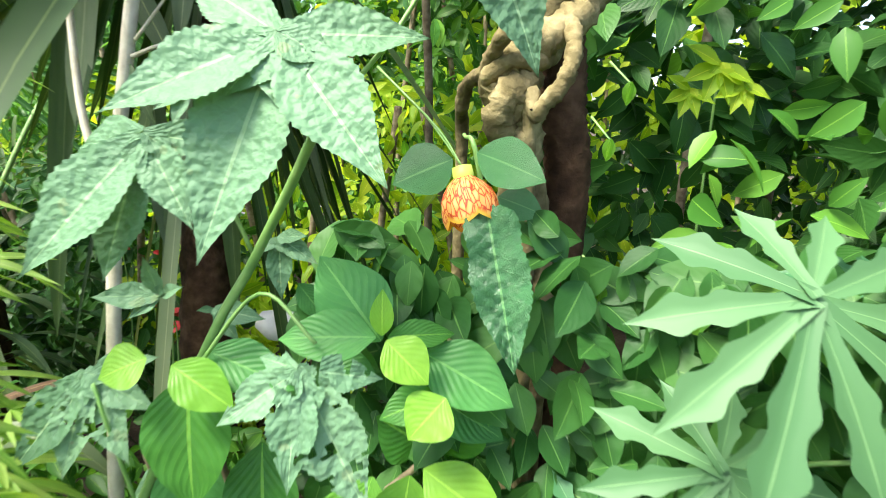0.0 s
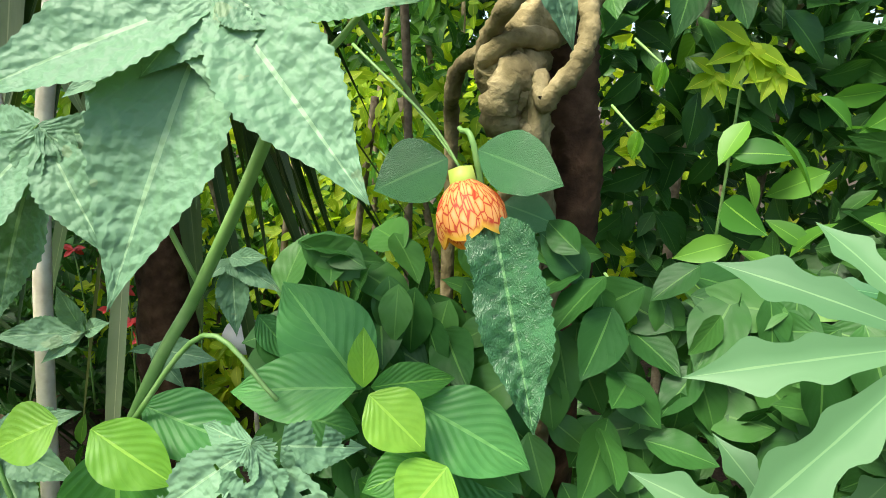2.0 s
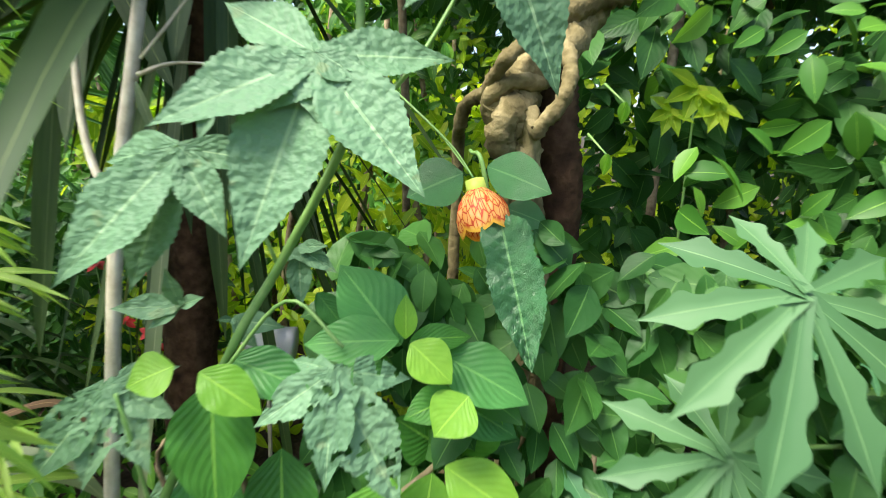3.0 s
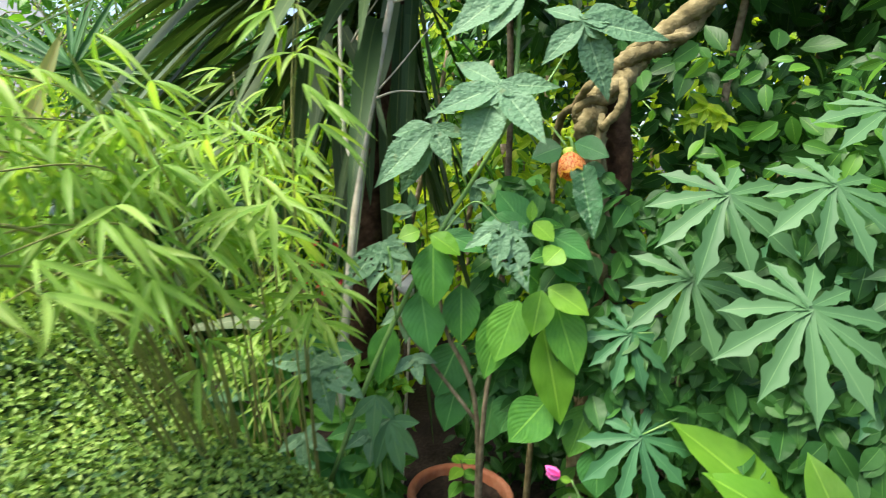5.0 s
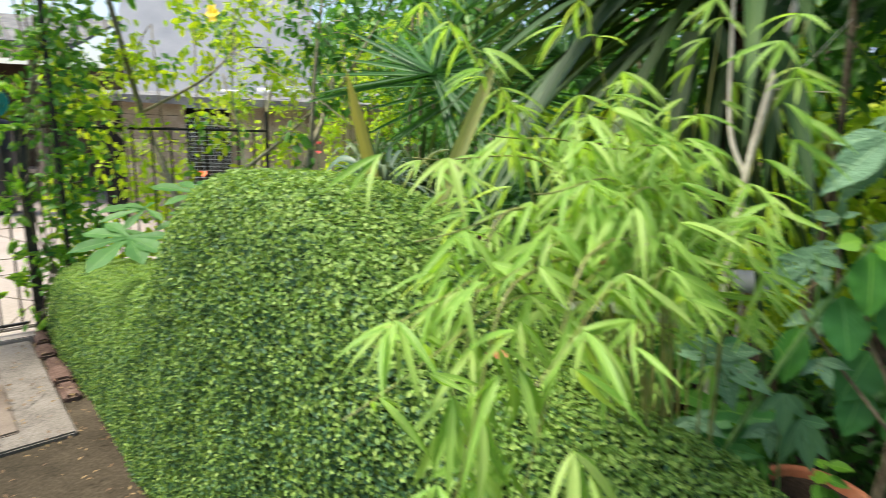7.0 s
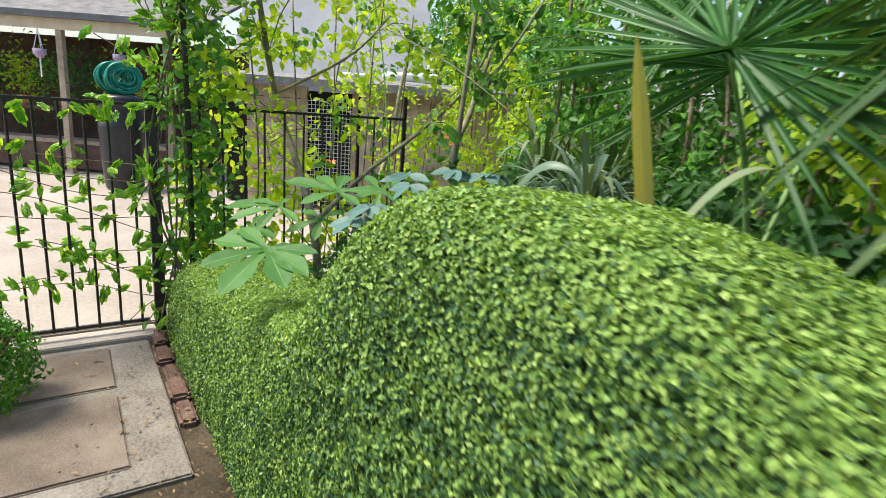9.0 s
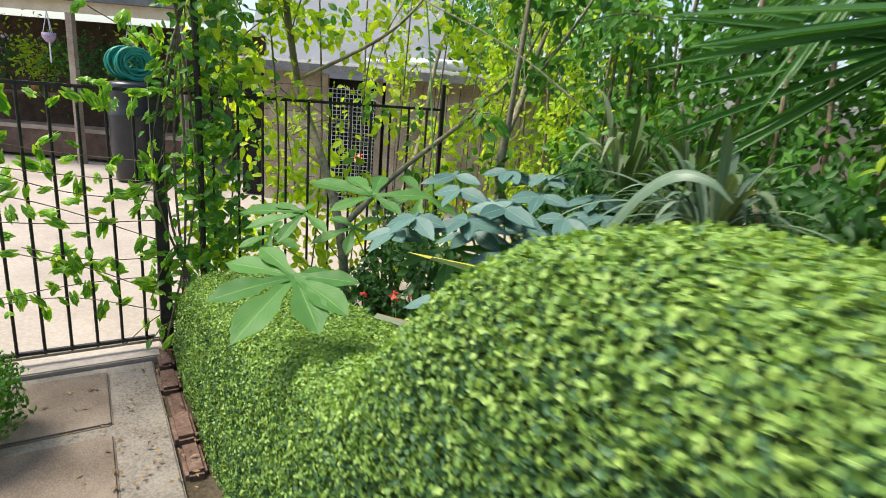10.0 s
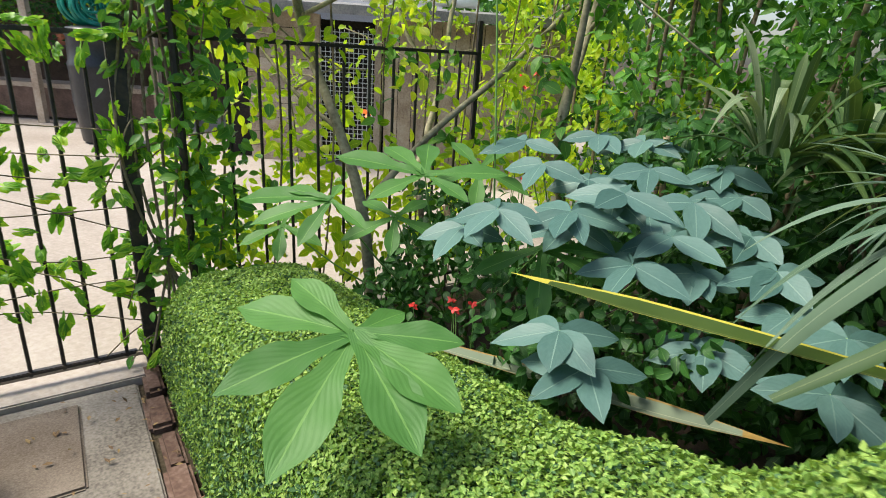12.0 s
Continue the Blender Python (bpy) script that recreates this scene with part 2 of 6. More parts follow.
M["plastic"] = surface("black_plastic", (0.012, 0.014, 0.017), (0.02, 0.023, 0.028), (0.03, 0.034, 0.04), scale=6, rough=0.35, bump=0.05)
M["teal"] = surface("teal_hose", (0.0, 0.16, 0.11), (0.0, 0.23, 0.16), (0.02, 0.3, 0.22), scale=14, rough=0.4, bump=0.1)
M["felt"] = surface("roofing_felt", (0.1, 0.1, 0.1), (0.17, 0.17, 0.17), (0.25, 0.24, 0.22), scale=6, rough=0.95, bump=0.4)
M["slate"] = surface("grey_render", (0.2, 0.215, 0.24), (0.25, 0.265, 0.29), (0.3, 0.31, 0.33), scale=1.5, rough=0.8, bump=0.15)
M["cream"] = surface("cream_paint", (0.5, 0.4, 0.25), (0.62, 0.52, 0.36), (0.7, 0.62, 0.46), scale=4, rough=0.6, bump=0.1)
M["gutter"] = surface("grey_gutter", (0.07, 0.075, 0.08), (0.11, 0.115, 0.12), (0.15, 0.155, 0.16), scale=6, rough=0.5, bump=0.1)
M["white"] = surface("white_paint", (0.66, 0.66, 0.64), (0.76, 0.76, 0.74), (0.82, 0.82, 0.8), scale=6, rough=0.6, bump=0.1)
M["red"] = surface("red_petal", (0.5, 0.01, 0.015), (0.65, 0.025, 0.02), (0.75, 0.06, 0.03), scale=20, rough=0.5, bump=0.1)
M["orange"] = surface("orange_petal", (0.7, 0.1, 0.01), (0.82, 0.15, 0.015), (0.9, 0.22, 0.03), scale=20, rough=0.5, bump=0.1)
M["pink"] = surface("pink_petal", (0.6, 0.06, 0.3), (0.72, 0.12, 0.4), (0.8, 0.25, 0.5), scale=30, rough=0.5, bump=0.1)
M["yellow"] = surface("yellow_petal", (0.75, 0.5, 0.01), (0.85, 0.6, 0.015), (0.9, 0.68, 0.03), scale=20, rough=0.5, bump=0.1)
M["mauve"] = surface("mauve_petal", (0.3, 0.2, 0.33), (0.42, 0.32, 0.46), (0.55, 0.45, 0.58), scale=30, rough=0.6, bump=0.1)


def petal_material():
    """Orange petals with a net of dark red veins."""
    m = bpy.data.materials.new("veined_orange_petal")
    n, l, p = nodes_of(m)
    uv = n.new("ShaderNodeUVMap")
    sc = n.new("ShaderNodeMapping")
    sc.inputs["Scale"].default_value = (10.0, 4.6, 1.0)
    l.new(uv.outputs["UV"], sc.inputs["Vector"])
    vo = n.new("ShaderNodeTexVoronoi")
    vo.feature = "DISTANCE_TO_EDGE"
    vo.inputs["Scale"].default_value = 1.0
    l.new(sc.outputs["Vector"], vo.inputs["Vector"])
    r = ramp(n, [(0.03, (0.62, 0.06, 0.02)), (0.1, (0.93, 0.42, 0.1)), (0.35, (0.95, 0.55, 0.24))])
    l.new(vo.outputs["Distance"], r.inputs["Fac"])
    sep = n.new("ShaderNodeSeparateXYZ")
    l.new(uv.outputs["UV"], sep.inputs[0])
    rim = ramp(n, [(0.86, (0, 0, 0)), (0.96, (1, 1, 1))])
    l.new(sep.outputs["Y"], rim.inputs["Fac"])
    mix = n.new("ShaderNodeMixRGB")
    mix.inputs["Color2"].default_value = (0.95, 0.55, 0.06, 1)
    l.new(rim.outputs["Color"], mix.inputs["Fac"])
    l.new(r.outputs["Color"], mix.inputs["Color1"])
    l.new(mix.outputs["Color"], p.inputs["Base Color"])
    p.inputs["Roughness"].default_value = 0.55
    tr = n.new("ShaderNodeBsdfTranslucent")
    l.new(mix.outputs["Color"], tr.inputs["Color"])
    ms = n.new("ShaderNodeMixShader")
    ms.inputs["Fac"].default_value = 0.35
    l.new(p.outputs[0], ms.inputs[1])
    l.new(tr.outputs[0], ms.inputs[2])
    l.new(ms.outputs[0], n["Material Output"].inputs["Surface"])
    return m


M["petal"] = petal_material()

# ---- builders ----
RNG = np.random.default_rng(7)
ROOT = Matrix.Identity(4)


def thing(name, label, category, at=(0, 0, 0), group="", kind=""):
    ob = tagged(new(name), label, category, group, kind)
    ob.location = at
    return ob


def link(name, me, material, parent=None, label="", m=None):
    ob = new(name, me)
    if material and not me.materials:
        me.materials.append(M[material] if isinstance(material, str) else material)
    if parent:
        ob.parent = parent
        ob.matrix_parent_inverse = Matrix.Translation(-Vector(parent.location))
    ob.matrix_basis = m if m is not None else ROOT
    if label:
        ob["label"] = label
    return ob


def mesh_of(name, v, f, uv=None, smooth=True):
    me = bpy.data.meshes.new(name)
    me.from_pydata([tuple(p) for p in v], [], [tuple(q) for q in f])
    if uv is not None:
        lay = me.uv_layers.new(name="UVMap")
        idx = np.empty(len(me.loops), dtype=np.int32)
        me.loops.foreach_get("vertex_index", idx)
        lay.data.foreach_set("uv", np.asarray(uv, dtype=np.float32)[idx].ravel())
    if smooth:
        me.polygons.foreach_set("use_smooth", [True] * len(me.polygons))
    me.update()
    return me


def part(name, bm, material, parent=None, label="", smooth=False):
    me = bpy.data.meshes.new(name)
    bm.to_mesh(me)
    bm.free()
    if smooth:
        me.polygons.foreach_set("use_smooth", [True] * len(me.polygons))
    return link(name, me, material, parent, label)


def blade(profile, rows=8, cols=4, fold=0.15, droop=0.15, wave=0.0, slim=0.5, jag=0.0, soften=60, pucker=0.0):
    """A unit leaf along +y from the origin, one unit wide at profile 0.5, face up. Returns vertices, faces, uv."""
    v, f, uv = [], [], []
    grid = np.linspace(0, 1, 121)
    line = np.interp(grid, [p[0] for p in profile], [p[1] for p in profile])
    for _ in range(soften):
        line[1:-1] = (line[:-2] + 2 * line[1:-1] + line[2:]) / 4
    for i in range(rows + 1):
        t = i / rows
        w = float(np.interp(t, grid, line))
        for j in range(cols + 1):
            s = j / cols - 0.5
            x = 2 * s * w * (1 + (jag if i % 2 else -jag) * (abs(s) > 0.4))
            z = fold * slim * abs(x) - droop * t * t + wave * math.sin(t * 22 + (3 if s > 0 else 0)) * abs(s) * 2
            z += pucker * math.cos((t - 0.35 * abs(s)) * 75) * math.sin(min(abs(s) * 7, 3.1416))
            v.append((x, t, z))
            uv.append((j / cols, t))
    for i in range(rows):
        for j in range(cols):
            a = i * (cols + 1) + j
            f.append((a, a + 1, a + cols + 2, a + cols + 1))
    return np.array(v), f, np.array(uv)


OVATE = [(0, 0.02), (0.06, 0.17), (0.14, 0.31), (0.25, 0.44), (0.4, 0.51), (0.55, 0.48), (0.7, 0.38), (0.83, 0.24), (0.93, 0.09), (1, 0.0)]
CRINKLE = [(0, 0.2), (0.06, 0.4), (0.16, 0.48), (0.3, 0.42), (0.42, 0.5), (0.58, 0.46), (0.74, 0.32), (0.88, 0.16), (1, 0.0)]
LANCE = [(0, 0.08), (0.2, 0.42), (0.45, 0.5), (0.75, 0.3), (1, 0.0)]
STRAP = [(0, 0.4), (0.3, 0.5), (0.7, 0.45), (0.9, 0.22), (1, 0.0)]
MAPLE_LOBE = [(0, 0.14), (0.12, 0.26), (0.27, 0.42), (0.4, 0.5), (0.53, 0.47), (0.68, 0.33), (0.82, 0.17), (0.93, 0.06), (1, 0.0)]
LEAFLET = [(0, 0.16), (0.2, 0.2), (0.34, 0.27), (0.5, 0.46), (0.64, 0.52), (0.78, 0.44), (0.9, 0.22), (1, 0.0)]
LOBE = [(0, 0.3), (0.15, 0.44), (0.35, 0.5), (0.6, 0.45), (0.8, 0.25), (0.93, 0.08), (1, 0.0)]
FINGER = [(0, 0.2), (0.2, 0.2), (0.38, 0.3), (0.45, 0.41), (0.49, 0.44), (0.55, 0.3), (0.64, 0.35), (0.7, 0.51), (0.74, 0.5), (0.82, 0.26), (0.92, 0.09), (1, 0.0)]


def frame_of(base, tip, width, face, flip=1):
    b, t = Vector(base), Vector(tip)
    y = t - b
    z = Vector(face)
    yn = y.normalized()
    z = z - z.dot(yn) * yn
    if z.length < 1e-4:
        z = Vector((0.3, -0.8, 0.5)) - Vector((0.3, -0.8, 0.5)).dot(yn) * yn
    z.normalize()
    x = yn.cross(z) * width * flip
    z = z * y.length
    return Matrix(((x.x, y.x, z.x, b.x), (x.y, y.y, z.y, b.y), (x.z, y.z, z.z, b.z), (0, 0, 0, 1)))


def gather(shape, mats, jag=0.0):
    """Many placed copies of one shape as vertex, face and uv arrays."""
    v, f, uv = shape
    mats = np.asarray(mats, dtype=float)
    hv = np.c_[v, np.ones(len(v))]
    out = np.einsum("nij,kj->nki", mats[:, :3, :], hv)
    faces = (np.asarray(f)[None] + (np.arange(len(mats)) * len(v))[:, None, None]).reshape(-1, len(f[0]))
    return out.reshape(-1, 3), faces, np.tile(uv, (len(mats), 1))


def foliage(name, shape, mats, material, parent=None, label="", kind=""):
    v, f, uv = gather(shape, mats)
    me = bpy.data.meshes.new(name)
    me.vertices.add(len(v))
    me.vertices.foreach_set("co", v.astype(np.float32).ravel())
    n = f.shape[1]
    me.loops.add(f.size)
    me.loops.foreach_set("vertex_index", f.astype(np.int32).ravel())
    me.polygons.add(len(f))
    me.polygons.foreach_set("loop_start", np.arange(0, f.size, n, dtype=np.int32))
    me.polygons.foreach_set("use_smooth", np.ones(len(f), dtype=bool))
    lay = me.uv_layers.new(name="UVMap")
    lay.data.foreach_set("uv", uv[f.ravel()].astype(np.float32).ravel())
    me.update(calc_edges=True)
    ob = link(name, me, material, parent, label)
    if kind:
        ob["kind"] = kind
    return ob


def tube(points, radii, sides=8, knots=0.0):
    """A tapered tube along points; returns a bmesh."""
    bm = bmesh.new()
    pts = [Vector(p) for p in points]
    rings = []
    for i, p in enumerate(pts):
        d = (pts[min(i + 1, len(pts) - 1)] - pts[max(i - 1, 0)]).normalized()
        a = d.cross(Vector((0.31, 0.2, 0.93)))
        a = a.normalized() if a.length > 1e-3 else Vector((1, 0, 0))
        b = d.cross(a)
        r = radii[i] if isinstance(radii, (list, tuple)) else radii
        rings.append([bm.verts.new(p + (a * math.cos(k * 2 * math.pi / sides) + b * math.sin(k * 2 * math.pi / sides)) * r * (1 + knots * math.sin(i * 2.3 + k * 1.7))) for k in range(sides)])
    for q, w in zip(rings, rings[1:]):
        for k in range(sides):
            bm.faces.new((q[k], q[(k + 1) % sides], w[(k + 1) % sides], w[k]))
    bm.faces.new(rings[0][::-1])
    bm.faces.new(rings[-1])
    return bm


def bend(points, n=12):
    """A smooth line through a few points."""
    p = [Vector(q) for q in points]
    p = [p[0] * 2 - p[1]] + p + [p[-1] * 2 - p[-2]]
    out = []
    for i in range(1, len(p) - 2):
        for k in range(n):
            t = k / n
            out.append(0.5 * ((2 * p[i]) + (p[i + 1] - p[i - 1]) * t + (2 * p[i - 1] - 5 * p[i] + 4 * p[i + 1] - p[i + 2]) * t * t + (-p[i - 1] + 3 * p[i] - 3 * p[i + 1] + p[i + 2]) * t ** 3))
    out.append(p[-2])
    return out


def stem(parent, points, r0, r1, material="stem", name="stem", n=6, sides=7, knots=0.0):
    line = bend(points, n)
    rs = [r0 + (r1 - r0) * i / (len(line) - 1) for i in range(len(line))]
    return part(name, tube(line, rs, sides, knots), material, parent, smooth=True)


def box(bm, m, size):
    r = bmesh.ops.create_cube(bm, size=1, matrix=m @ Matrix.Diagonal((*size, 1)))
    return r


UNIT = {}


def unit(kind):
    if kind not in UNIT:
        spec = {"ovate": dict(profile=OVATE, rows=14, cols=6, fold=0.22, droop=0.16, wave=0.012, slim=0.55), "lobe": dict(profile=LOBE, rows=26, cols=6, fold=0.3, droop=0.1, wave=0.005, slim=0.4, jag=0.025),
                "finger": dict(profile=FINGER, rows=32, cols=4, fold=0.3, droop=0.14, slim=0.27, soften=4), "lance": dict(profile=LANCE, rows=7, cols=2, fold=0.5, droop=0.3, slim=0.12),
                "strap": dict(profile=STRAP, rows=10, cols=4, fold=0.6, droop=0.0, slim=0.06), "small": dict(profile=[(0, 0.05), (0.5, 0.5), (1, 0.0)], rows=2, cols=2, fold=0.3, droop=0.1),
                "maple_lobe": dict(profile=MAPLE_LOBE, rows=40, cols=8, fold=0.3, droop=0.06, wave=0.006, slim=0.4, jag=0.035, soften=5, pucker=0.009),
                "leaflet": dict(profile=LEAFLET, rows=16, cols=6, fold=0.12, droop=0.1, wave=0.008, slim=0.5, soften=8),
                "tiny": None, "crinkle": dict(profile=CRINKLE, rows=44, cols=8, fold=0.35, droop=0.05, wave=0.02, slim=0.4, jag=0.03, soften=16, pucker=0.036), "flat": dict(profile=OVATE, rows=10, cols=4, fold=0.1, droop=0.1, wave=0.01, slim=0.5), "mid": dict(profile=OVATE, rows=5, cols=2, fold=0.3, droop=0.2)}[kind]
        UNIT[kind] = blade(**spec) if spec else (np.array([(0, 0, 0), (0.5, 0.45, 0.14), (0, 1, -0.06), (-0.5, 0.45, 0.14)]), [(0, 1, 2), (0, 2, 3)], np.array([(0.5, 0), (1, 0.45), (0.5, 1), (0, 0.45)]))
    return UNIT[kind]


def leaf(parent, base, tip, width, face=(0.0, -0.8, 0.6), kind="ovate", material="broad", name="leaf", label=""):
    key = kind + material
    if key not in UNIT:
        UNIT[key] = mesh_of("leaf_" + key, *unit(kind))
    return link(name, UNIT[key], material, parent, label, frame_of(base, tip, width, face))


def lobed(parent, centre, tips, widths, face=(0.0, -0.85, 0.5), material="maple", kind="lobe", name="leaf", label=""):
    """A leaf of several lobes that spread from one point."""
    mats = [np.array(frame_of(centre, t, w * (1.32 if kind == "lobe" else 1.0), face)) for t, w in zip(tips, widths)]
    for i, q in enumerate(mats):
        q[:3, 3] += np.array(face) * 0.0012 * i
    v, f, uv = gather(unit(kind), mats)
    return link(name, mesh_of(name, v, f, uv), material, parent, label)


def palmate(parent, centre, tips, face=(0.0, -0.85, 0.5), material="maple", holes=0.0, label=""):
    """A hand-lobed leaf: saw-edged lobes joined by a web near the stalk, its blade puckered, here and there eaten through."""
    c = Vector(centre)
    tips = [Vector(t) for t in tips]
    mats = [np.array(frame_of(c, t, 0.43 * (t - c).length, face)) for t in tips]
    for a, b in zip(tips, tips[1:]):
        m = c.lerp((a + b) / 2, 0.42)
        mats.append(np.array(frame_of(c, m, 0.75 * (m - c).length, face)))
    for i, q in enumerate(mats):
        q[:3, 3] += np.array(face) * 0.0008 * i
    v, f, uv = gather(unit("maple_lobe"), mats)
    if holes:
        mid = v[np.asarray(f)].mean(1) * 95
        f = [q for q, p in zip(f, mid) if noise.noise(Vector(p)) < 0.62 - holes * 0.55]
    return link("leaf", mesh_of("leaf", v, f, uv), material, parent, label)


def fingered(parent, centre, radius, face, up=(0, 0, 1), count=10, material="cassava", width=0.235, gap=44, sag=0.12, stretch=0.0):
    """A hand-shaped leaf: narrow scalloped fingers all round one point, a gap where the stalk joins."""
    z = Vector(face).normalized()
    y = (Vector(up) - Vector(up).dot(z) * z).normalized()
    x = y.cross(z)
    c = Vector(centre)
    tips, ws = [], []
    for i in range(count):
        a = radians(gap / 2 + (360 - gap) * i / (count - 1))
        k = (0.72 + 0.28 * math.sin(a / 2) ** 2) * (1 + 0.07 * math.sin(i * 2.7 + c.x * 40)) * radius
        d = y * math.cos(a) + x * math.sin(a)
        tips.append(c + d * k - Vector((0, 0, sag * radius)))
        ws.append(width * k / 0.9)
    return lobed(parent, centre, tips, ws, face, material, "finger")


def scatter_mats(points, normals, size, spread=0.6, aspect=0.5, hang=0.0, rng=RNG):
    """Leaf placements at points, facing roughly along the normals."""
    n = len(points)
    z = normals + rng.normal(0, spread, (n, 3))
    z /= np.linalg.norm(z, axis=1)[:, None]
    y = rng.normal(0, 1, (n, 3)) + np.array([0, 0, -hang])
    y -= (y * z).sum(1)[:, None] * z
    y /= np.linalg.norm(y, axis=1)[:, None]
    x = np.cross(y, z)
    ln = size * rng.uniform(0.65, 1.25, n)
    m = np.zeros((n, 4, 4))
    m[:, :3, 0], m[:, :3, 1], m[:, :3, 2], m[:, :3, 3], m[:, 3, 3] = x * (ln * aspect)[:, None], y * ln[:, None], z * ln[:, None], points, 1
    return m


def at(s, n, z=0.0):
    """A place by its distance along the path towards the gate, across it into the bed, and its height."""
    return Vector((-0.936 * s + 0.352 * n, 0.352 * s + 0.936 * n, z))


PATH_TURN = math.atan2(0.352, -0.936)

# ---- ground, path, gate side ----
bm = bmesh.new()
bmesh.ops.create_grid(bm, x_segments=2, y_segments=2, size=400)
bmesh.ops.translate(bm, verts=bm.verts, vec=(0, 0, -0.03))
g = part("ground", bm, "path_soil")
tagged(g, "trodden brown soil with scattered leaf litter", "ground", kind="structure")


def rise(s, n):
    k = min(max((n - 0.55) / 0.6, 0), 1)
    e = min(max((3.6 - s) / 2.2, 0), 1)
    return 0.0 + 0.32 * k * k * (3 - 2 * k) * e


v, f, cols = [], [], 60
for i in range(61):
    for j in range(cols + 1):
        s, n = -3.0 + i * 7.2 / 60, 0.27 + j * 6.93 / cols
        v.append(at(s, n, rise(s, n) + 0.03 * noise.noise(Vector((s * 3, n * 3, 0)))))
for i in range(60):
    for j in range(cols):
        a = i * (cols + 1) + j
        f.append((a, a + cols + 1, a + cols + 2, a + 1))
tagged(link("bed_ground", mesh_of("bed_ground", v, f), "soil"), "dark raised soil of the planted bed", "soil bed", kind="structure")


def slab_box(s0, s1, n0, n1, z0, z1, bevel=0.008):
    bm = bmesh.new()
    c = at((s0 + s1) / 2, (n0 + n1) / 2, (z0 + z1) / 2)
    box(bm, Matrix.Translation(c) @ Matrix.Rotation(PATH_TURN, 4, "Z"), (s1 - s0, n1 - n0, z1 - z0))
    bmesh.ops.bevel(bm, geom=bm.edges[:], offset=bevel, segments=2, affect="EDGES")
    return bm


paving = thing("pavement", "worn stone paving slabs of a garden path", "path", at(3.6, -0.6), kind="structure")
for s0, s1 in ((3.04, 3.68), (3.76, 4.26)):
    for n0, n1 in ((-0.72, -0.06), (-1.46, -0.8), (-2.2, -1.54)):
        part("slab", slab_box(s0, s1, n0, n1, -0.06, 0.004), "slab", paving)
part("bedding", slab_box(2.9, 4.33, -2.3, 0.145, -0.08, -0.008), "concrete", paving, "pale stained mortar round the slabs")
part("threshold", slab_box(4.34, 4.52, -2.3, 0.2, -0.06, 0.014, 0.006), "patio", paving, "raised concrete threshold under the gate")
patio = part("patio", slab_box(4.53, 16.0, -9.0, 9.0, -0.08, 0.03), "patio")
tagged(patio, "sunlit pale concrete yard beyond the gate", "yard", kind="structure")

edging = thing("brick_edging", "row of old bricks edging the hedge", "edging", at(3.6, 0.2))
for i in range(5):
    bm = slab_box(3.28 + i * 0.23, 3.49 + i * 0.23, 0.155 + 0.012 * math.sin(i * 3.7), 0.235, -0.06, 0.006 + 0.016 * math.sin(i * 2.1), 0.014)
    part("brick", bm, "brick", edging)


def rod(a, b, r, sides=8):
    return tube([a, b], r, sides)


def ironwork():
    gate = thing("garden_gate", "black wrought iron gate of thin upright bars", "gate", at(4.45, -0.2))
    for i in range(15):
        n = 0.13 - 0.112 * i
        part("bar", rod(at(4.45, n, 0.06), at(4.45, n, 1.36), 0.0075), "iron", gate)
    for z in (0.075, 1.36):
        part("rail", slab_box(4.437, 4.463, -1.48, 0.17, z - 0.008, z + 0.008, 0.003), "iron", gate)
    post = thing("gate_post", "square black iron gate post", "post", at(4.45, 0.24))
    part("shaft", slab_box(4.415, 4.475, 0.2, 0.26, 0.0, 1.4, 0.004), "iron", post)
    part("cap", slab_box(4.405, 4.485, 0.19, 0.27, 1.4, 1.425, 0.006), "iron", post)
    arch = thing("climbing_pole", "tall black pole wrapped in climbing stems", "pole", at(4.4, 0.42))
    part("shaft", tube([at(4.42, 0.42, 0), at(4.4, 0.42, 1.2), at(4.36, 0.4, 2.6)], 0.017, 8), "iron", arch)
    fence = thing("iron_fence", "black iron railing behind the hedge", "fence", at(4.5, 1.6))
    for i in range(11):
        n = 0.5 + 0.13 * i
        part("bar", rod(at(4.5, n, 0.0), at(4.5, n, 1.36), 0.0075), "iron", fence)
    part("rail", slab_box(4.487, 4.513, 0.3, 1.9, 1.352, 1.368, 0.003), "iron", fence)
    part("rail", slab_box(4.487, 4.513, 0.3, 1.9, 0.12, 0.136, 0.003), "iron", fence)


    part("end_post", slab_box(4.487, 4.513, 1.9, 1.926, 0.0, 1.52, 0.004), "iron", fence)


ironwork()

# ---- clipped hedge ----
PROFILE = [(-0.1, 0.6), (0.02, 0.78), (0.2, 0.88), (0.4, 0.95), (0.6, 1.0), (0.85, 1.2), (1.2, 1.31), (1.6, 1.32), (1.8, 1.29), (1.94, 1.23), (2.04, 1.13), (2.14, 1.01), (2.25, 0.9), (2.4, 0.81), (2.58, 0.75), (2.82, 0.69), (3.1, 0.65), (3.7, 0.56), (4.2, 0.5), (4.34, 0.34)]


TOPS = np.interp(np.linspace(-0.1, 4.34, 200), [p[0] for p in PROFILE], [p[1] for p in PROFILE])
for _ in range(14):
    TOPS[1:-1] = (TOPS[:-2] + 2 * TOPS[1:-1] + TOPS[2:]) / 4


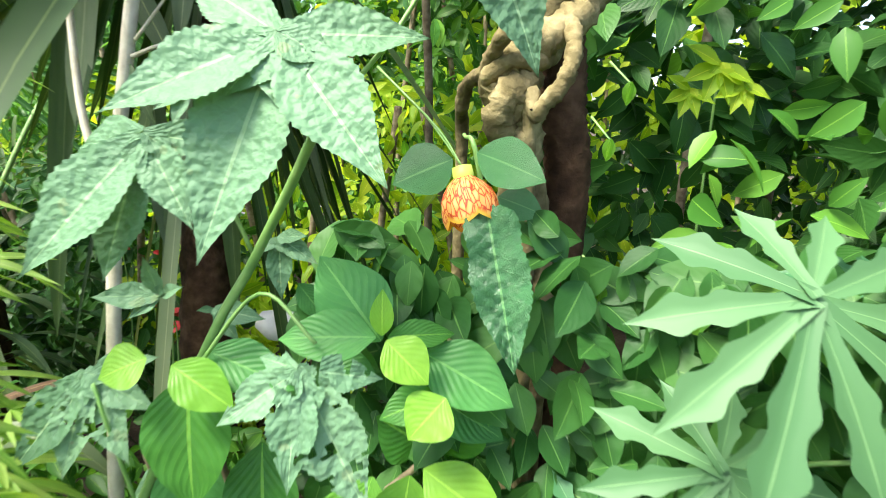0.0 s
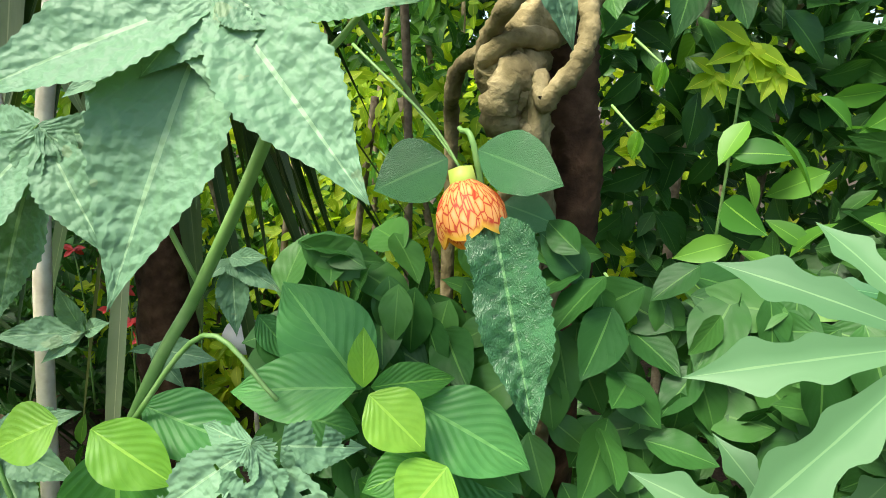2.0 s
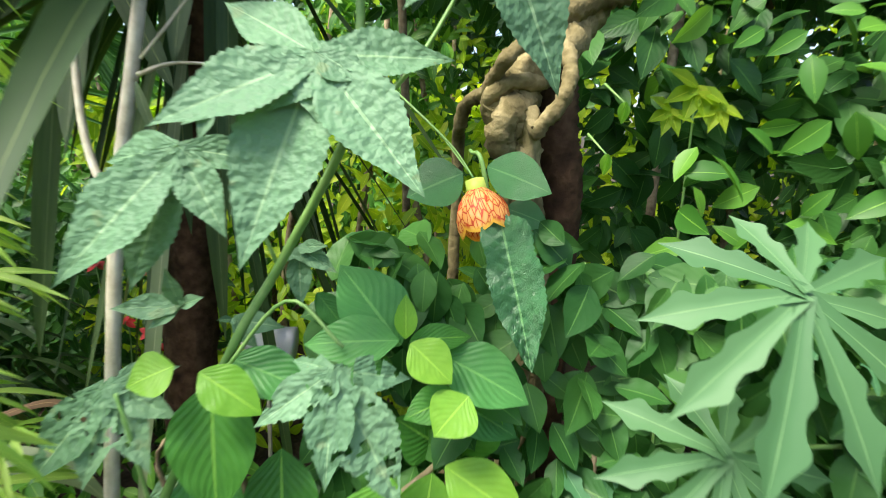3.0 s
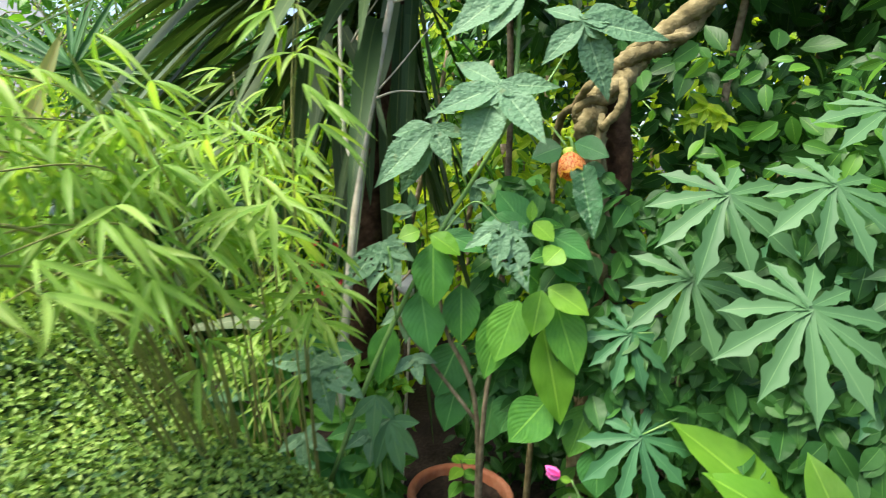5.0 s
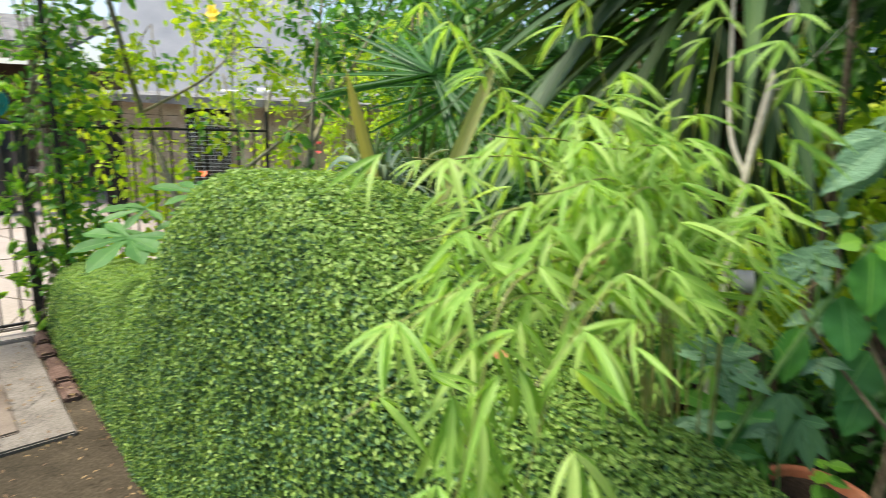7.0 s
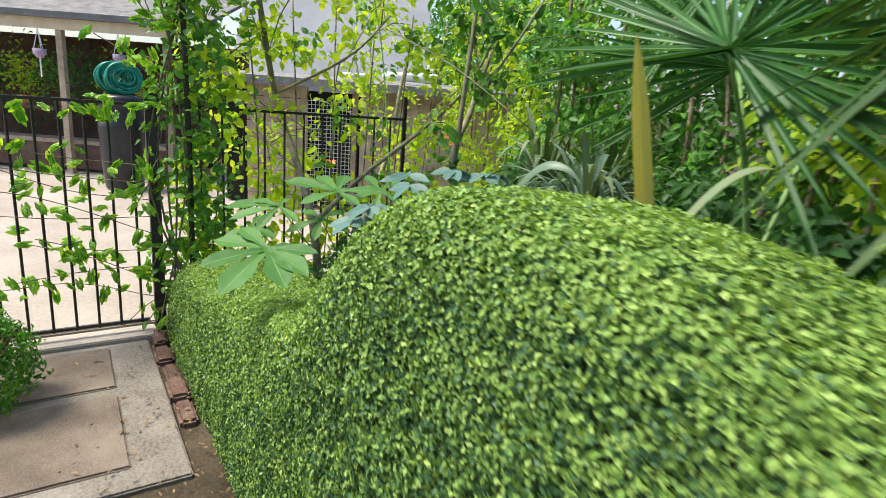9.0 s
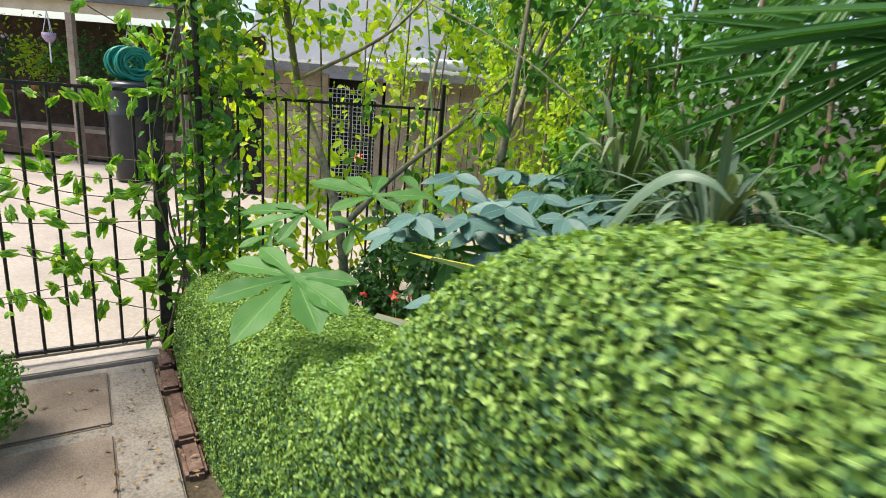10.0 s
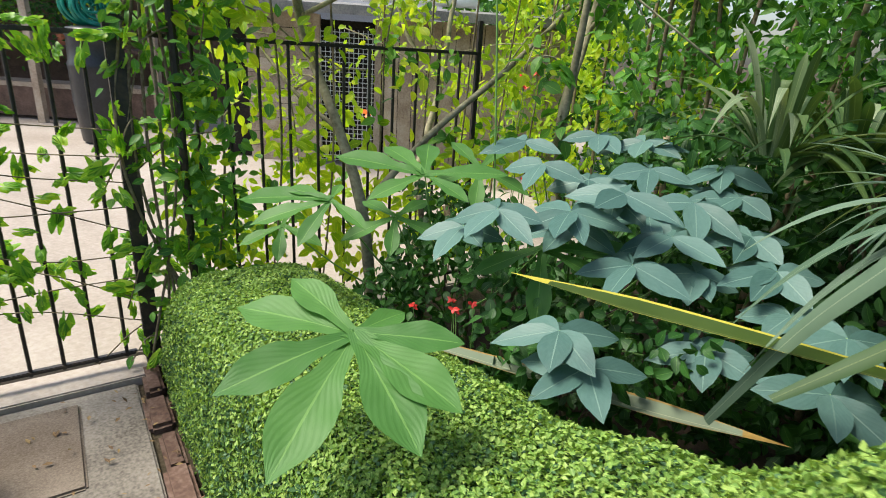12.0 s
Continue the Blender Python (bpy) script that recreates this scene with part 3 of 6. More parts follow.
def hedge_point(s, a):
    """A point of the hedge's skin and how far out it lies: a runs from the front foot over the top to the back foot."""
    h = float(np.interp(s, np.linspace(-0.1, 4.34, 200), TOPS))
    front, back = 0.25, 0.9
    mid, half = (front + back) / 2, (back - front) / 2
    end = min(1, max(0.05, (4.36 - s) / 0.12)) ** 0.5 * min(1, max(0.05, (s + 0.12) / 0.15)) ** 0.5
    c, q = math.cos(a), math.sin(a)
    p = 0.42
    n = mid - half * math.copysign(abs(c) ** p, c) * (0.9 + 0.1 * end)
    z = h * abs(q) ** 0.55
    w = 0.018 * noise.noise(Vector((s * 4, n * 4, z * 4))) + 0.012 * noise.noise(Vector((s * 11, n * 11, z * 11)))
    return at(s, n + w, z + w)


def hedge():
    h = thing("box_hedge", "clipped box hedge with a rounded hump and dense small leaves", "hedge", at(2, 0.55))
    ns, na = 90, 30
    grid = np.array([[hedge_point(-0.1 + 4.44 * i / ns, math.pi * j / na) for j in range(na + 1)] for i in range(ns + 1)])
    v = grid.reshape(-1, 3)
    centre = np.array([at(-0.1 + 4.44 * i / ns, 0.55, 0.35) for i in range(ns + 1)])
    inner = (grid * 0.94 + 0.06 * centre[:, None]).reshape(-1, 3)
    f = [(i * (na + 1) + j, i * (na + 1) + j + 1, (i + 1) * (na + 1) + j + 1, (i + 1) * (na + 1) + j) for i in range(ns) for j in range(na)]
    # inner shell, coloured dark for the shade between leaves
    link("twig_mass", mesh_of("twig_mass", inner, f), "hedge_core", h, "dark twiggy shell inside the hedge, shade put into its colour")
    du, dv = grid[1:, :-1] - grid[:-1, :-1], grid[:-1, 1:] - grid[:-1, :-1]
    nr = np.cross(dv, du)
    area = np.linalg.norm(nr, axis=2)
    nr = nr / area[..., None]
    flip = np.sign((nr * (grid[:-1, :-1] - centre[:-1, None])).sum(2))
    nr *= flip[..., None]
    rng = np.random.default_rng(3)
    pick = rng.choice(area.size, 490000, p=(area / area.sum()).ravel())
    i, j = pick // na, pick % na
    a, b = rng.random(len(pick)), rng.random(len(pick))
    pts = grid[i, j] + a[:, None] * (grid[i + 1, j] - grid[i, j]) + b[:, None] * (grid[i, j + 1] - grid[i, j])
    nn = nr[i, j]
    pts = pts + nn * (rng.random(len(pick)) * 0.026 - 0.018)[:, None]
    m = scatter_mats(pts, nn, 0.0132, 0.55, 0.68, rng=rng)
    # darker leaves get commoner down the sides, painting in the shade there
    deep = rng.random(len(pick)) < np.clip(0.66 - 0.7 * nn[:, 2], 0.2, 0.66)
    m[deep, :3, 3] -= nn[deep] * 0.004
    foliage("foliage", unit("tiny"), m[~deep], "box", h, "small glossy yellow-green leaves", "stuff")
    foliage("old_foliage", unit("tiny"), m[deep], "box_shaded", h, "dark leaves, thickest on the sides, with shade put into their colour", "stuff")


hedge()


def shrub_ball(name, label, category, centre, radii, count, size, material, kind="small", spread=0.8, aspect=0.5, shell=0.6, core=True, seed=1, hang=0.0):
    """A leafy mass with a broken outline on a core of twigs."""
    rng = np.random.default_rng(seed)
    c, r = np.array(centre), np.array(radii)
    ob = thing(name, label, category, (centre[0], centre[1], 0))
    d = rng.normal(0, 1, (count, 3))
    d /= np.linalg.norm(d, axis=1)[:, None]
    lump = np.array([1 + 0.28 * noise.noise(Vector(q * 2.3) + Vector((seed, 0, 0))) + 0.15 * noise.noise(Vector(q * 6)) for q in d])
    rad = lump * (shell + (1 - shell) * rng.random(count))
    pts = c + d * rad[:, None] * r
    keep = pts[:, 2] > 0.02
    foliage("foliage", unit(kind), scatter_mats(pts[keep], (d / r)[keep] * min(r), size, spread, aspect, hang, rng), material, ob, kind="stuff")
    if core:
        for k in range(7):
            a = k * 2.4 + seed
            e = c + np.array((math.cos(a), math.sin(a), 0.5 + 0.3 * math.sin(k))) * r * 0.7
            part("branch", tube(bend([(c[0] + 0.03 * math.cos(a), c[1] + 0.03 * math.sin(a), 0.0), tuple(c * 0.6 + e * 0.4 - np.array((0, 0, 0.1))), tuple(e)], 5), 0.008, 6), "bark", ob, smooth=True)
    return ob


# ---- the flowering maple and its flower ----
maple = thing("flowering_maple", "lanky shrub with large blistered lobed leaves, some insect-eaten", "shrub", (0.073, 0.983, 0.946))
stem(maple, [(-0.021, 1.011, 0.774), (0.067, 0.995, 1.046), (0.171, 0.997, 1.291), (0.222, 0.999, 1.385), (0.285, 0.974, 1.503), (0.294, 0.982, 1.569), (0.290, 0.996, 1.766)], 0.0052, 0.0036)
stem(maple, [(0.286, 0.943, 1.497), (0.346, 0.963, 1.570), (0.400, 0.987, 1.676)], 0.0022, 0.0016)
stem(maple, [(0.222, 0.999, 1.385), (0.187, 0.985, 1.475), (0.155, 0.966, 1.486)], 0.002, 0.0016)
stem(maple, [(0.175, 0.976, 1.290), (0.236, 0.966, 1.364), (0.287, 0.943, 1.333)], 0.002, 0.0015)
stem(maple, [(0.104, 0.987, 1.136), (0.096, 0.969, 1.236), (0.085, 0.973, 1.273)], 0.002, 0.0015)
palmate(maple, (0.268, 0.938, 1.558), [(0.160, 0.895, 1.508), (0.219, 0.888, 1.409), (0.349, 0.879, 1.468), (0.370, 0.950, 1.564), (0.186, 0.985, 1.604)])
palmate(maple, (0.155, 0.965, 1.487), [(0.065, 0.925, 1.382), (0.103, 0.965, 1.366), (0.198, 0.937, 1.422), (0.223, 0.990, 1.478), (0.076, 1.000, 1.473)])
palmate(maple, (0.390, 0.911, 1.656), [(0.330, 0.890, 1.587), (0.443, 0.908, 1.537), (0.531, 0.930, 1.641), (0.477, 0.970, 1.691), (0.330, 0.960, 1.688)])
palmate(maple, (0.292, 0.990, 1.735), [(0.171, 0.950, 1.637), (0.243, 0.940, 1.632), (0.339, 0.970, 1.697), (0.257, 1.030, 1.803)])
palmate(maple, (0.287, 0.897, 1.333), [(0.228, 0.885, 1.292), (0.284, 0.865, 1.253), (0.340, 0.875, 1.229), (0.345, 0.920, 1.317), (0.250, 0.920, 1.331)], holes=0.5, label="leaf eaten into holes")
palmate(maple, (0.074, 0.985, 1.276), [(0.005, 0.960, 1.188), (0.056, 0.955, 1.186), (0.116, 0.960, 1.201), (0.138, 0.975, 1.248), (0.131, 1.000, 1.288)], holes=0.5, label="leaf eaten into holes")
palmate(maple, (-0.051, 1.000, 1.035), [(-0.149, 0.980, 1.027), (-0.090, 0.960, 0.988), (-0.004, 0.950, 0.930), (0.057, 0.960, 0.980), (0.032, 1.000, 1.055), (-0.101, 1.030, 1.054)], holes=0.4, label="leaf eaten into holes")
palmate(maple, (0.134, 1.030, 1.051), [(0.100, 1.000, 1.018), (0.157, 1.000, 1.001), (0.184, 1.010, 1.047)], holes=0.3)
palmate(maple, (0.113, 1.060, 1.142), [(0.061, 1.040, 1.101), (0.117, 1.030, 1.071), (0.176, 1.040, 1.115), (0.151, 1.080, 1.167)])
palmate(maple, (0.065, 0.990, 0.907), [(0.015, 0.970, 0.870), (0.070, 0.960, 0.844), (0.127, 0.970, 0.886), (0.101, 1.010, 0.926)])
palmate(maple, (-0.075, 1.000, 0.877), [(-0.124, 0.980, 0.840), (-0.067, 0.970, 0.813), (-0.009, 0.980, 0.857), (-0.040, 1.020, 0.897)])
palmate(maple, (0.234, 1.030, 1.396), [(0.218, 1.015, 1.384), (0.238, 1.015, 1.341), (0.272, 1.015, 1.377), (0.263, 1.015, 1.402)])
palmate(maple, (0.121, 1.030, 1.336), [(0.062, 1.015, 1.337), (0.095, 1.015, 1.317), (0.148, 1.015, 1.350), (0.115, 1.015, 1.375)])
palmate(maple, (0.170, 1.030, 1.324), [(0.222, 1.015, 1.323), (0.198, 1.015, 1.299), (0.161, 1.015, 1.328)])
palmate(maple, (0.160, 1.030, 1.523), [(0.135, 1.015, 1.506), (0.150, 1.015, 1.492), (0.190, 1.015, 1.517), (0.179, 1.015, 1.542)])


def bell_flower():
    top, foot = Vector((0.396, 1.030, 1.467)), Vector((0.409, 1.007, 1.415))
    ax = (foot - top).normalized()
    fl = thing("abutilon_flower", "hanging orange bell flower netted with red veins", "flower", top)
    side = ax.cross(Vector((0, -1, 0))).normalized()
    other = ax.cross(side)
    ln, r = (foot - top).length, 0.0219
    line = [(0.0, 0.16), (0.03, 0.42), (0.24, 0.46), (0.27, 0.36)]
    v, f = [], []
    for t, w in line:
        for k in range(12):
            a = k * math.pi / 6
            v.append(top + ax * ln * t + (side * math.cos(a) + other * math.sin(a)) * r * w * (1 + (0.08 if k % 2 else -0.05)))
    for i in range(len(line) - 1):
        for k in range(12):
            f.append((i * 12 + k, i * 12 + (k + 1) % 12, (i + 1) * 12 + (k + 1) % 12, (i + 1) * 12 + k))
    link("calyx", mesh_of("calyx", v, f), "calyx", fl, "pale green ribbed calyx")
    shape = [(0.2, 0.42), (0.32, 0.72), (0.46, 0.95), (0.6, 1.07), (0.73, 1.08), (0.84, 0.98)]
    for p in range(5):
        v, f, uv = [], [], []
        for i, (t, w) in enumerate(shape):
            for j in range(9):
                q = j / 8 - 0.5
                a = p * 2 * math.pi / 5 + q * 1.75 * (0.75 + 0.25 * t)
                lip = 0.1 * (1 - (2 * q) ** 2) * (i / 5) ** 2 - 0.08 * (2 * q) ** 2 * (i / 5)
                rr = r * w * (1 + 0.07 * (q + 0.5) + 0.02 * math.sin(j * 2 + p))
                v.append(top + ax * ln * (t + lip) + (side * math.cos(a) + other * math.sin(a)) * rr)
                uv.append((j / 8, i / 5))
        for i in range(len(shape) - 1):
            for j in range(8):
                b = i * 9 + j
                f.append((b, b + 1, b + 10, b + 9))
        link("petal", mesh_of("petal", v, f, uv), "petal", fl)
    bm = bmesh.new()
    rng = random.Random(4)
    for _ in range(46):
        c = top + ax * ln * (0.84 + 0.16 * rng.random()) + side * r * rng.uniform(-0.2, 0.2) + other * r * rng.uniform(-0.2, 0.2)
        bmesh.ops.create_icosphere(bm, subdivisions=1, radius=r * 0.07, matrix=Matrix.Translation(c))
    part("stamens", bm, "orange", fl, "red-orange cluster of stamens")
    stem(fl, [top, (0.373, 1.050, 1.498), (0.314, 1.086, 1.551)], 0.0011, 0.0013, name="stalk")
    stem(fl, [top + Vector((0.001, 0, -0.001)), (0.362, 1.058, 1.508), (0.323, 1.083, 1.543)], 0.0008, 0.001, name="stalk")


bell_flower()
bud = thing("flower_bud", "closed green bud with a yellowing tip", "bud", (0.368, 1.092, 1.583))
leaf(bud, (0.368, 1.096, 1.596), (0.370, 1.089, 1.571), 0.0133, material="bright", name="scale")
leaf(bud, (0.366, 1.092, 1.596), (0.367, 1.086, 1.571), 0.0106, (0.5, -0.8, 0.2), material="broad", name="scale")

# leaves that hang right behind the flower
backing = thing("dark_shrub", "shrub with dark glossy wrinkled leaves behind the flower", "shrub", (0.461, 1.123, 1.222))
stem(backing, [(0.472, 1.093, 0.970), (0.458, 1.104, 1.227), (0.413, 1.081, 1.462), (0.398, 1.105, 1.491)], 0.004, 0.002)
leaf(backing, (0.418, 1.000, 1.436), (0.443, 0.930, 1.321), 0.0507, (0.05, -0.9, 0.4), "crinkle", "maple_dark", label="long blistered hanging leaf")
leaf(backing, (0.388, 1.060, 1.470), (0.334, 1.045, 1.449), 0.0509, (0.05, -0.9, 0.4), "ovate", "maple_dark")
leaf(backing, (0.410, 1.050, 1.478), (0.471, 1.030, 1.460), 0.0496, (0.05, -0.9, 0.4), "ovate", "maple_dark")
leaf(backing, (0.432, 1.060, 1.437), (0.475, 1.050, 1.425), 0.0326, (0.05, -0.9, 0.4), "ovate", "maple_dark")
leaf(backing, (0.475, 1.060, 1.420), (0.478, 1.050, 1.394), 0.0242, (0.05, -0.9, 0.4), "ovate", "maple_dark")

# ---- ribbed-leaf shrub in front ----
ribbed = thing("ribbed_leaf_shrub", "bushy plant with big ovate ribbed leaves on thin stems", "shrub", (0.285, 1.029, 0.883))
stem(ribbed, [(0.299, 1.210, 0.300), (0.279, 1.012, 0.914), (0.303, 1.006, 1.103), (0.375, 0.970, 1.217)], 0.006, 0.003, "bark")
stem(ribbed, [(0.280, 1.208, 0.300), (0.268, 1.024, 0.927), (0.197, 1.006, 1.116), (0.175, 0.990, 1.236)], 0.006, 0.003, "bark")
stem(ribbed, [(0.268, 1.024, 0.927), (0.092, 1.037, 1.138), (0.117, 1.047, 1.218)], 0.004, 0.002, "bark")
leaf(ribbed, (0.168, 0.976, 1.285), (0.178, 0.932, 1.177), 0.0762, (0.05, -0.85, 0.5), "ovate", "broad")
leaf(ribbed, (0.222, 0.997, 1.207), (0.230, 0.955, 1.107), 0.0693, (0.05, -0.85, 0.5), "ovate", "broad")
leaf(ribbed, (0.144, 1.014, 1.189), (0.172, 0.970, 1.077), 0.0842, (0.05, -0.85, 0.5), "ovate", "broad_dark")
leaf(ribbed, (0.084, 1.024, 1.113), (0.074, 0.980, 1.002), 0.0625, (0.05, -0.85, 0.5), "ovate", "broad")
leaf(ribbed, (0.301, 0.994, 1.168), (0.276, 0.948, 1.047), 0.0693, (0.05, -0.85, 0.5), "ovate", "broad")
leaf(ribbed, (0.328, 0.977, 1.191), (0.292, 0.933, 1.087), 0.0770, (0.05, -0.85, 0.5), "ovate", "broad")
leaf(ribbed, (0.364, 0.940, 1.221), (0.353, 0.901, 1.151), 0.0561, (0.05, -0.85, 0.5), "ovate", "bright")
leaf(ribbed, (0.375, 0.941, 1.227), (0.443, 0.908, 1.197), 0.0508, (0.05, -0.85, 0.5), "ovate", "bright")
leaf(ribbed, (0.391, 0.958, 1.198), (0.439, 0.915, 1.084), 0.0717, (0.05, -0.85, 0.5), "ovate", "broad")
leaf(ribbed, (0.374, 0.962, 1.148), (0.420, 0.913, 0.988), 0.0780, (0.05, -0.85, 0.5), "ovate", "bright")
leaf(ribbed, (0.377, 1.000, 1.208), (0.416, 0.979, 1.284), 0.0787, (0.05, -0.85, 0.5), "ovate", "broad")
leaf(ribbed, (0.394, 0.975, 1.009), (0.329, 0.936, 0.939), 0.0862, (0.05, -0.85, 0.5), "ovate", "broad")
leaf(ribbed, (0.372, 1.000, 1.211), (0.336, 0.974, 1.250), 0.0562, (0.05, -0.85, 0.5), "ovate", "broad")
leaf(ribbed, (0.220, 1.071, 1.072), (0.180, 1.028, 0.971), 0.0925, (0.05, -0.85, 0.5), "ovate", "broad_dark")
leaf(ribbed, (0.298, 1.062, 0.984), (0.285, 1.019, 0.884), 0.0822, (0.05, -0.85, 0.5), "ovate", "broad_dark")
leaf(ribbed, (0.223, 1.082, 0.991), (0.202, 1.039, 0.892), 0.0733, (0.05, -0.85, 0.5), "ovate", "broad_dark")
leaf(ribbed, (0.339, 1.042, 0.986), (0.314, 1.004, 0.921), 0.0705, (0.05, -0.85, 0.5), "ovate", "broad_dark")
leaf(ribbed, (0.463, 1.057, 1.094), (0.494, 1.017, 1.010), 0.0705, (0.05, -0.85, 0.5), "ovate", "broad_dark")
leaf(ribbed, (0.472, 0.995, 0.999), (0.441, 0.954, 0.911), 0.0766, (0.05, -0.85, 0.5), "ovate", "broad")
leaf(ribbed, (0.492, 0.987, 0.924), (0.497, 0.946, 0.841), 0.0766, (0.05, -0.85, 0.5), "ovate", "broad_dark")
leaf(ribbed, (0.333, 0.985, 1.319), (0.278, 1.000, 1.391), 0.0661, (0.0, -0.75, 0.65), "ovate", "broad_dark")
leaf(ribbed, (0.332, 0.960, 1.333), (0.251, 0.955, 1.334), 0.0451, (0.0, -0.75, 0.65), "ovate", "broad_dark")
leaf(ribbed, (0.338, 0.952, 1.338), (0.337, 0.955, 1.375), 0.0194, (0.0, -0.75, 0.65), "ovate", "bright")
leaf(ribbed, (0.341, 0.965, 1.331), (0.397, 0.975, 1.336), 0.0264, (0.0, -0.75, 0.65), "ovate", "broad")
leaf(ribbed, (0.342, 0.945, 1.337), (0.377, 0.925, 1.313), 0.0397, (0.0, -0.75, 0.65), "ovate", "bright")
leaf(ribbed, (0.370, 0.975, 1.315), (0.446, 0.945, 1.288), 0.0572, (0.0, -0.75, 0.65), "ovate", "broad_dark")
leaf(ribbed, (0.182, 0.985, 1.303), (0.260, 0.965, 1.283), 0.0467, (0.0, -0.75, 0.65), "ovate", "broad_dark")
leaf(ribbed, (0.145, 0.955, 1.308), (0.110, 0.940, 1.297), 0.0411, (0.0, -0.75, 0.65), "ovate", "bright")
leaf(ribbed, (0.165, 0.955, 1.303), (0.221, 0.935, 1.278), 0.0413, (0.0, -0.75, 0.65), "ovate", "bright")
leaf(ribbed, (0.282, 1.000, 1.289), (0.329, 0.990, 1.283), 0.0369, (0.0, -0.75, 0.65), "ovate", "broad_dark")
leaf(ribbed, (0.385, 0.955, 1.287), (0.339, 0.935, 1.276), 0.0351, (0.0, -0.75, 0.65), "ovate", "broad")
leaf(ribbed, (0.391, 0.930, 1.298), (0.363, 0.910, 1.274), 0.0445, (0.0, -0.75, 0.65), "ovate", "bright")
leaf(ribbed, (0.379, 0.990, 1.268), (0.444, 0.970, 1.240), 0.0469, (0.0, -0.75, 0.65), "ovate", "broad_dark")
leaf(ribbed, (0.250, 1.030, 1.353), (0.279, 1.020, 1.322), 0.0253, (0.0, -0.75, 0.65), "ovate", "broad_dark")

# ---- pot ----
def flower_pot():
    c = Vector((0.233, 1.30, 0.605))
    rim, h = 0.128, 0.25
    pot = thing("terracotta_pot", "round terracotta pot filled with dark soil", "flower pot", (c.x, c.y, c.z - h))
    prof = [(0.72, -h), (0.97, -0.05), (0.975, -0.046), (1.04, -0.046), (1.06, -0.04), (1.06, -0.006), (1.03, 0.0), (0.93, 0.0), (0.9, -0.008), (0.88, -0.05)]
    v, f, k = [], [], 40
    for r, z in prof:
        for i in range(k):
            a = 2 * math.pi * i / k
            v.append((c.x + rim * r * math.cos(a), c.y + rim * r * math.sin(a), c.z + z))
    for i in range(len(prof) - 1):
        for j in range(k):
            f.append((i * k + j, i * k + (j + 1) % k, (i + 1) * k + (j + 1) % k, (i + 1) * k + j))
    f.append(tuple(range(k))[::-1])
    link("pot_wall", mesh_of("pot_wall", v, f), "terracotta", pot)
    v = [(c.x, c.y, c.z - 0.025)]
    f = []
    for q in range(1, 7):
        for i in range(k):
            a = 2 * math.pi * i / k
            v.append((c.x + rim * 0.9 * q / 6 * math.cos(a), c.y + rim * 0.9 * q / 6 * math.sin(a), c.z - 0.028 + 0.012 * noise.noise(Vector((q * 1.3, math.cos(a) * 3, math.sin(a) * 3)))))
    f += [(0, 1 + i, 1 + (i + 1) % k) for i in range(k)]
    for q in range(5):
        f += [(1 + q * k + i, 1 + (q + 1) * k + i, 1 + (q + 1) * k + (i + 1) % k, 1 + q * k + (i + 1) % k) for i in range(k)]
    link("soil", mesh_of("soil", v, f), "soil", pot, "dark crumbly potting soil")
    sp = thing("pot_seedling", "small seedling with yellow-green rounded leaves", "plant", (c.x, c.y, c.z - 0.02))
    stem(sp, [(c.x, c.y, c.z - 0.03), (c.x + 0.005, c.y - 0.02, c.z + 0.05), (c.x - 0.004, c.y - 0.03, c.z + 0.1)], 0.003, 0.0015, "bark")
    for i in range(7):
        a, z = i * 2.1, 0.1 - 0.012 * i
        b = Vector((c.x, c.y - 0.025, c.z + z))
        leaf(sp, b, b + Vector((0.05 * math.cos(a), 0.05 * math.sin(a) - 0.01, 0.012 - 0.004 * i)), 0.034, (0, -0.4, 0.9), "ovate", "bright" if i < 3 else "broad")


flower_pot()
pink = thing("pink_bud", "small pink flower bud on a leafy stem", "flower", (0.403, 0.879, 0.918))
for k in range(5):
    b = Vector((0.417, 0.880, 0.914))
    leaf(pink, b, Vector((0.392, 0.879, 0.925)) + Vector((0, 0.008 * math.cos(k * 1.26), 0.008 * math.sin(k * 1.26))), 0.016, (math.sin(k * 1.26), -1, math.cos(k * 1.26)), "ovate", "pink", "petal")
leaf(pink, (0.415, 0.879, 0.913), (0.439, 0.881, 0.909), 0.012, material="bright")
stem(pink, [(0.436, 0.881, 0.911), (0.459, 0.885, 0.859), (0.478, 0.908, 0.736)], 0.0015, 0.002)

# ---- hand-leaved plant ----
cassava_plant = thing("cassava_shrub", "tall shrub with large pale hand-shaped leaves of scalloped fingers", "shrub", (1.049, 1.045, 0.929))
fingered(cassava_plant, (0.622, 0.886, 1.402), 0.136, (-0.05, -0.8, 0.6), count=10, material="cassava")
stem(cassava_plant, [(0.999, 1.033, 1.080), (0.808, 0.960, 1.308), (0.622, 0.890, 1.402)], 0.003, 0.0018, "stem", "stalk")
fingered(cassava_plant, (0.735, 0.815, 1.425), 0.112, (0.0, -0.75, 0.66), count=10, material="cassava")
stem(cassava_plant, [(0.999, 1.033, 1.080), (0.873, 0.925, 1.324), (0.735, 0.819, 1.425)], 0.003, 0.0018, "stem", "stalk")
fingered(cassava_plant, (0.590, 0.898, 1.266), 0.126, (0, -0.8, 0.6), count=10, material="cassava")
stem(cassava_plant, [(0.999, 1.033, 1.080), (0.797, 0.963, 1.231), (0.590, 0.902, 1.266)], 0.003, 0.0018, "stem", "stalk")
fingered(cassava_plant, (0.682, 0.730, 1.269), 0.136, (0, -0.8, 0.6), count=11, material="cassava")
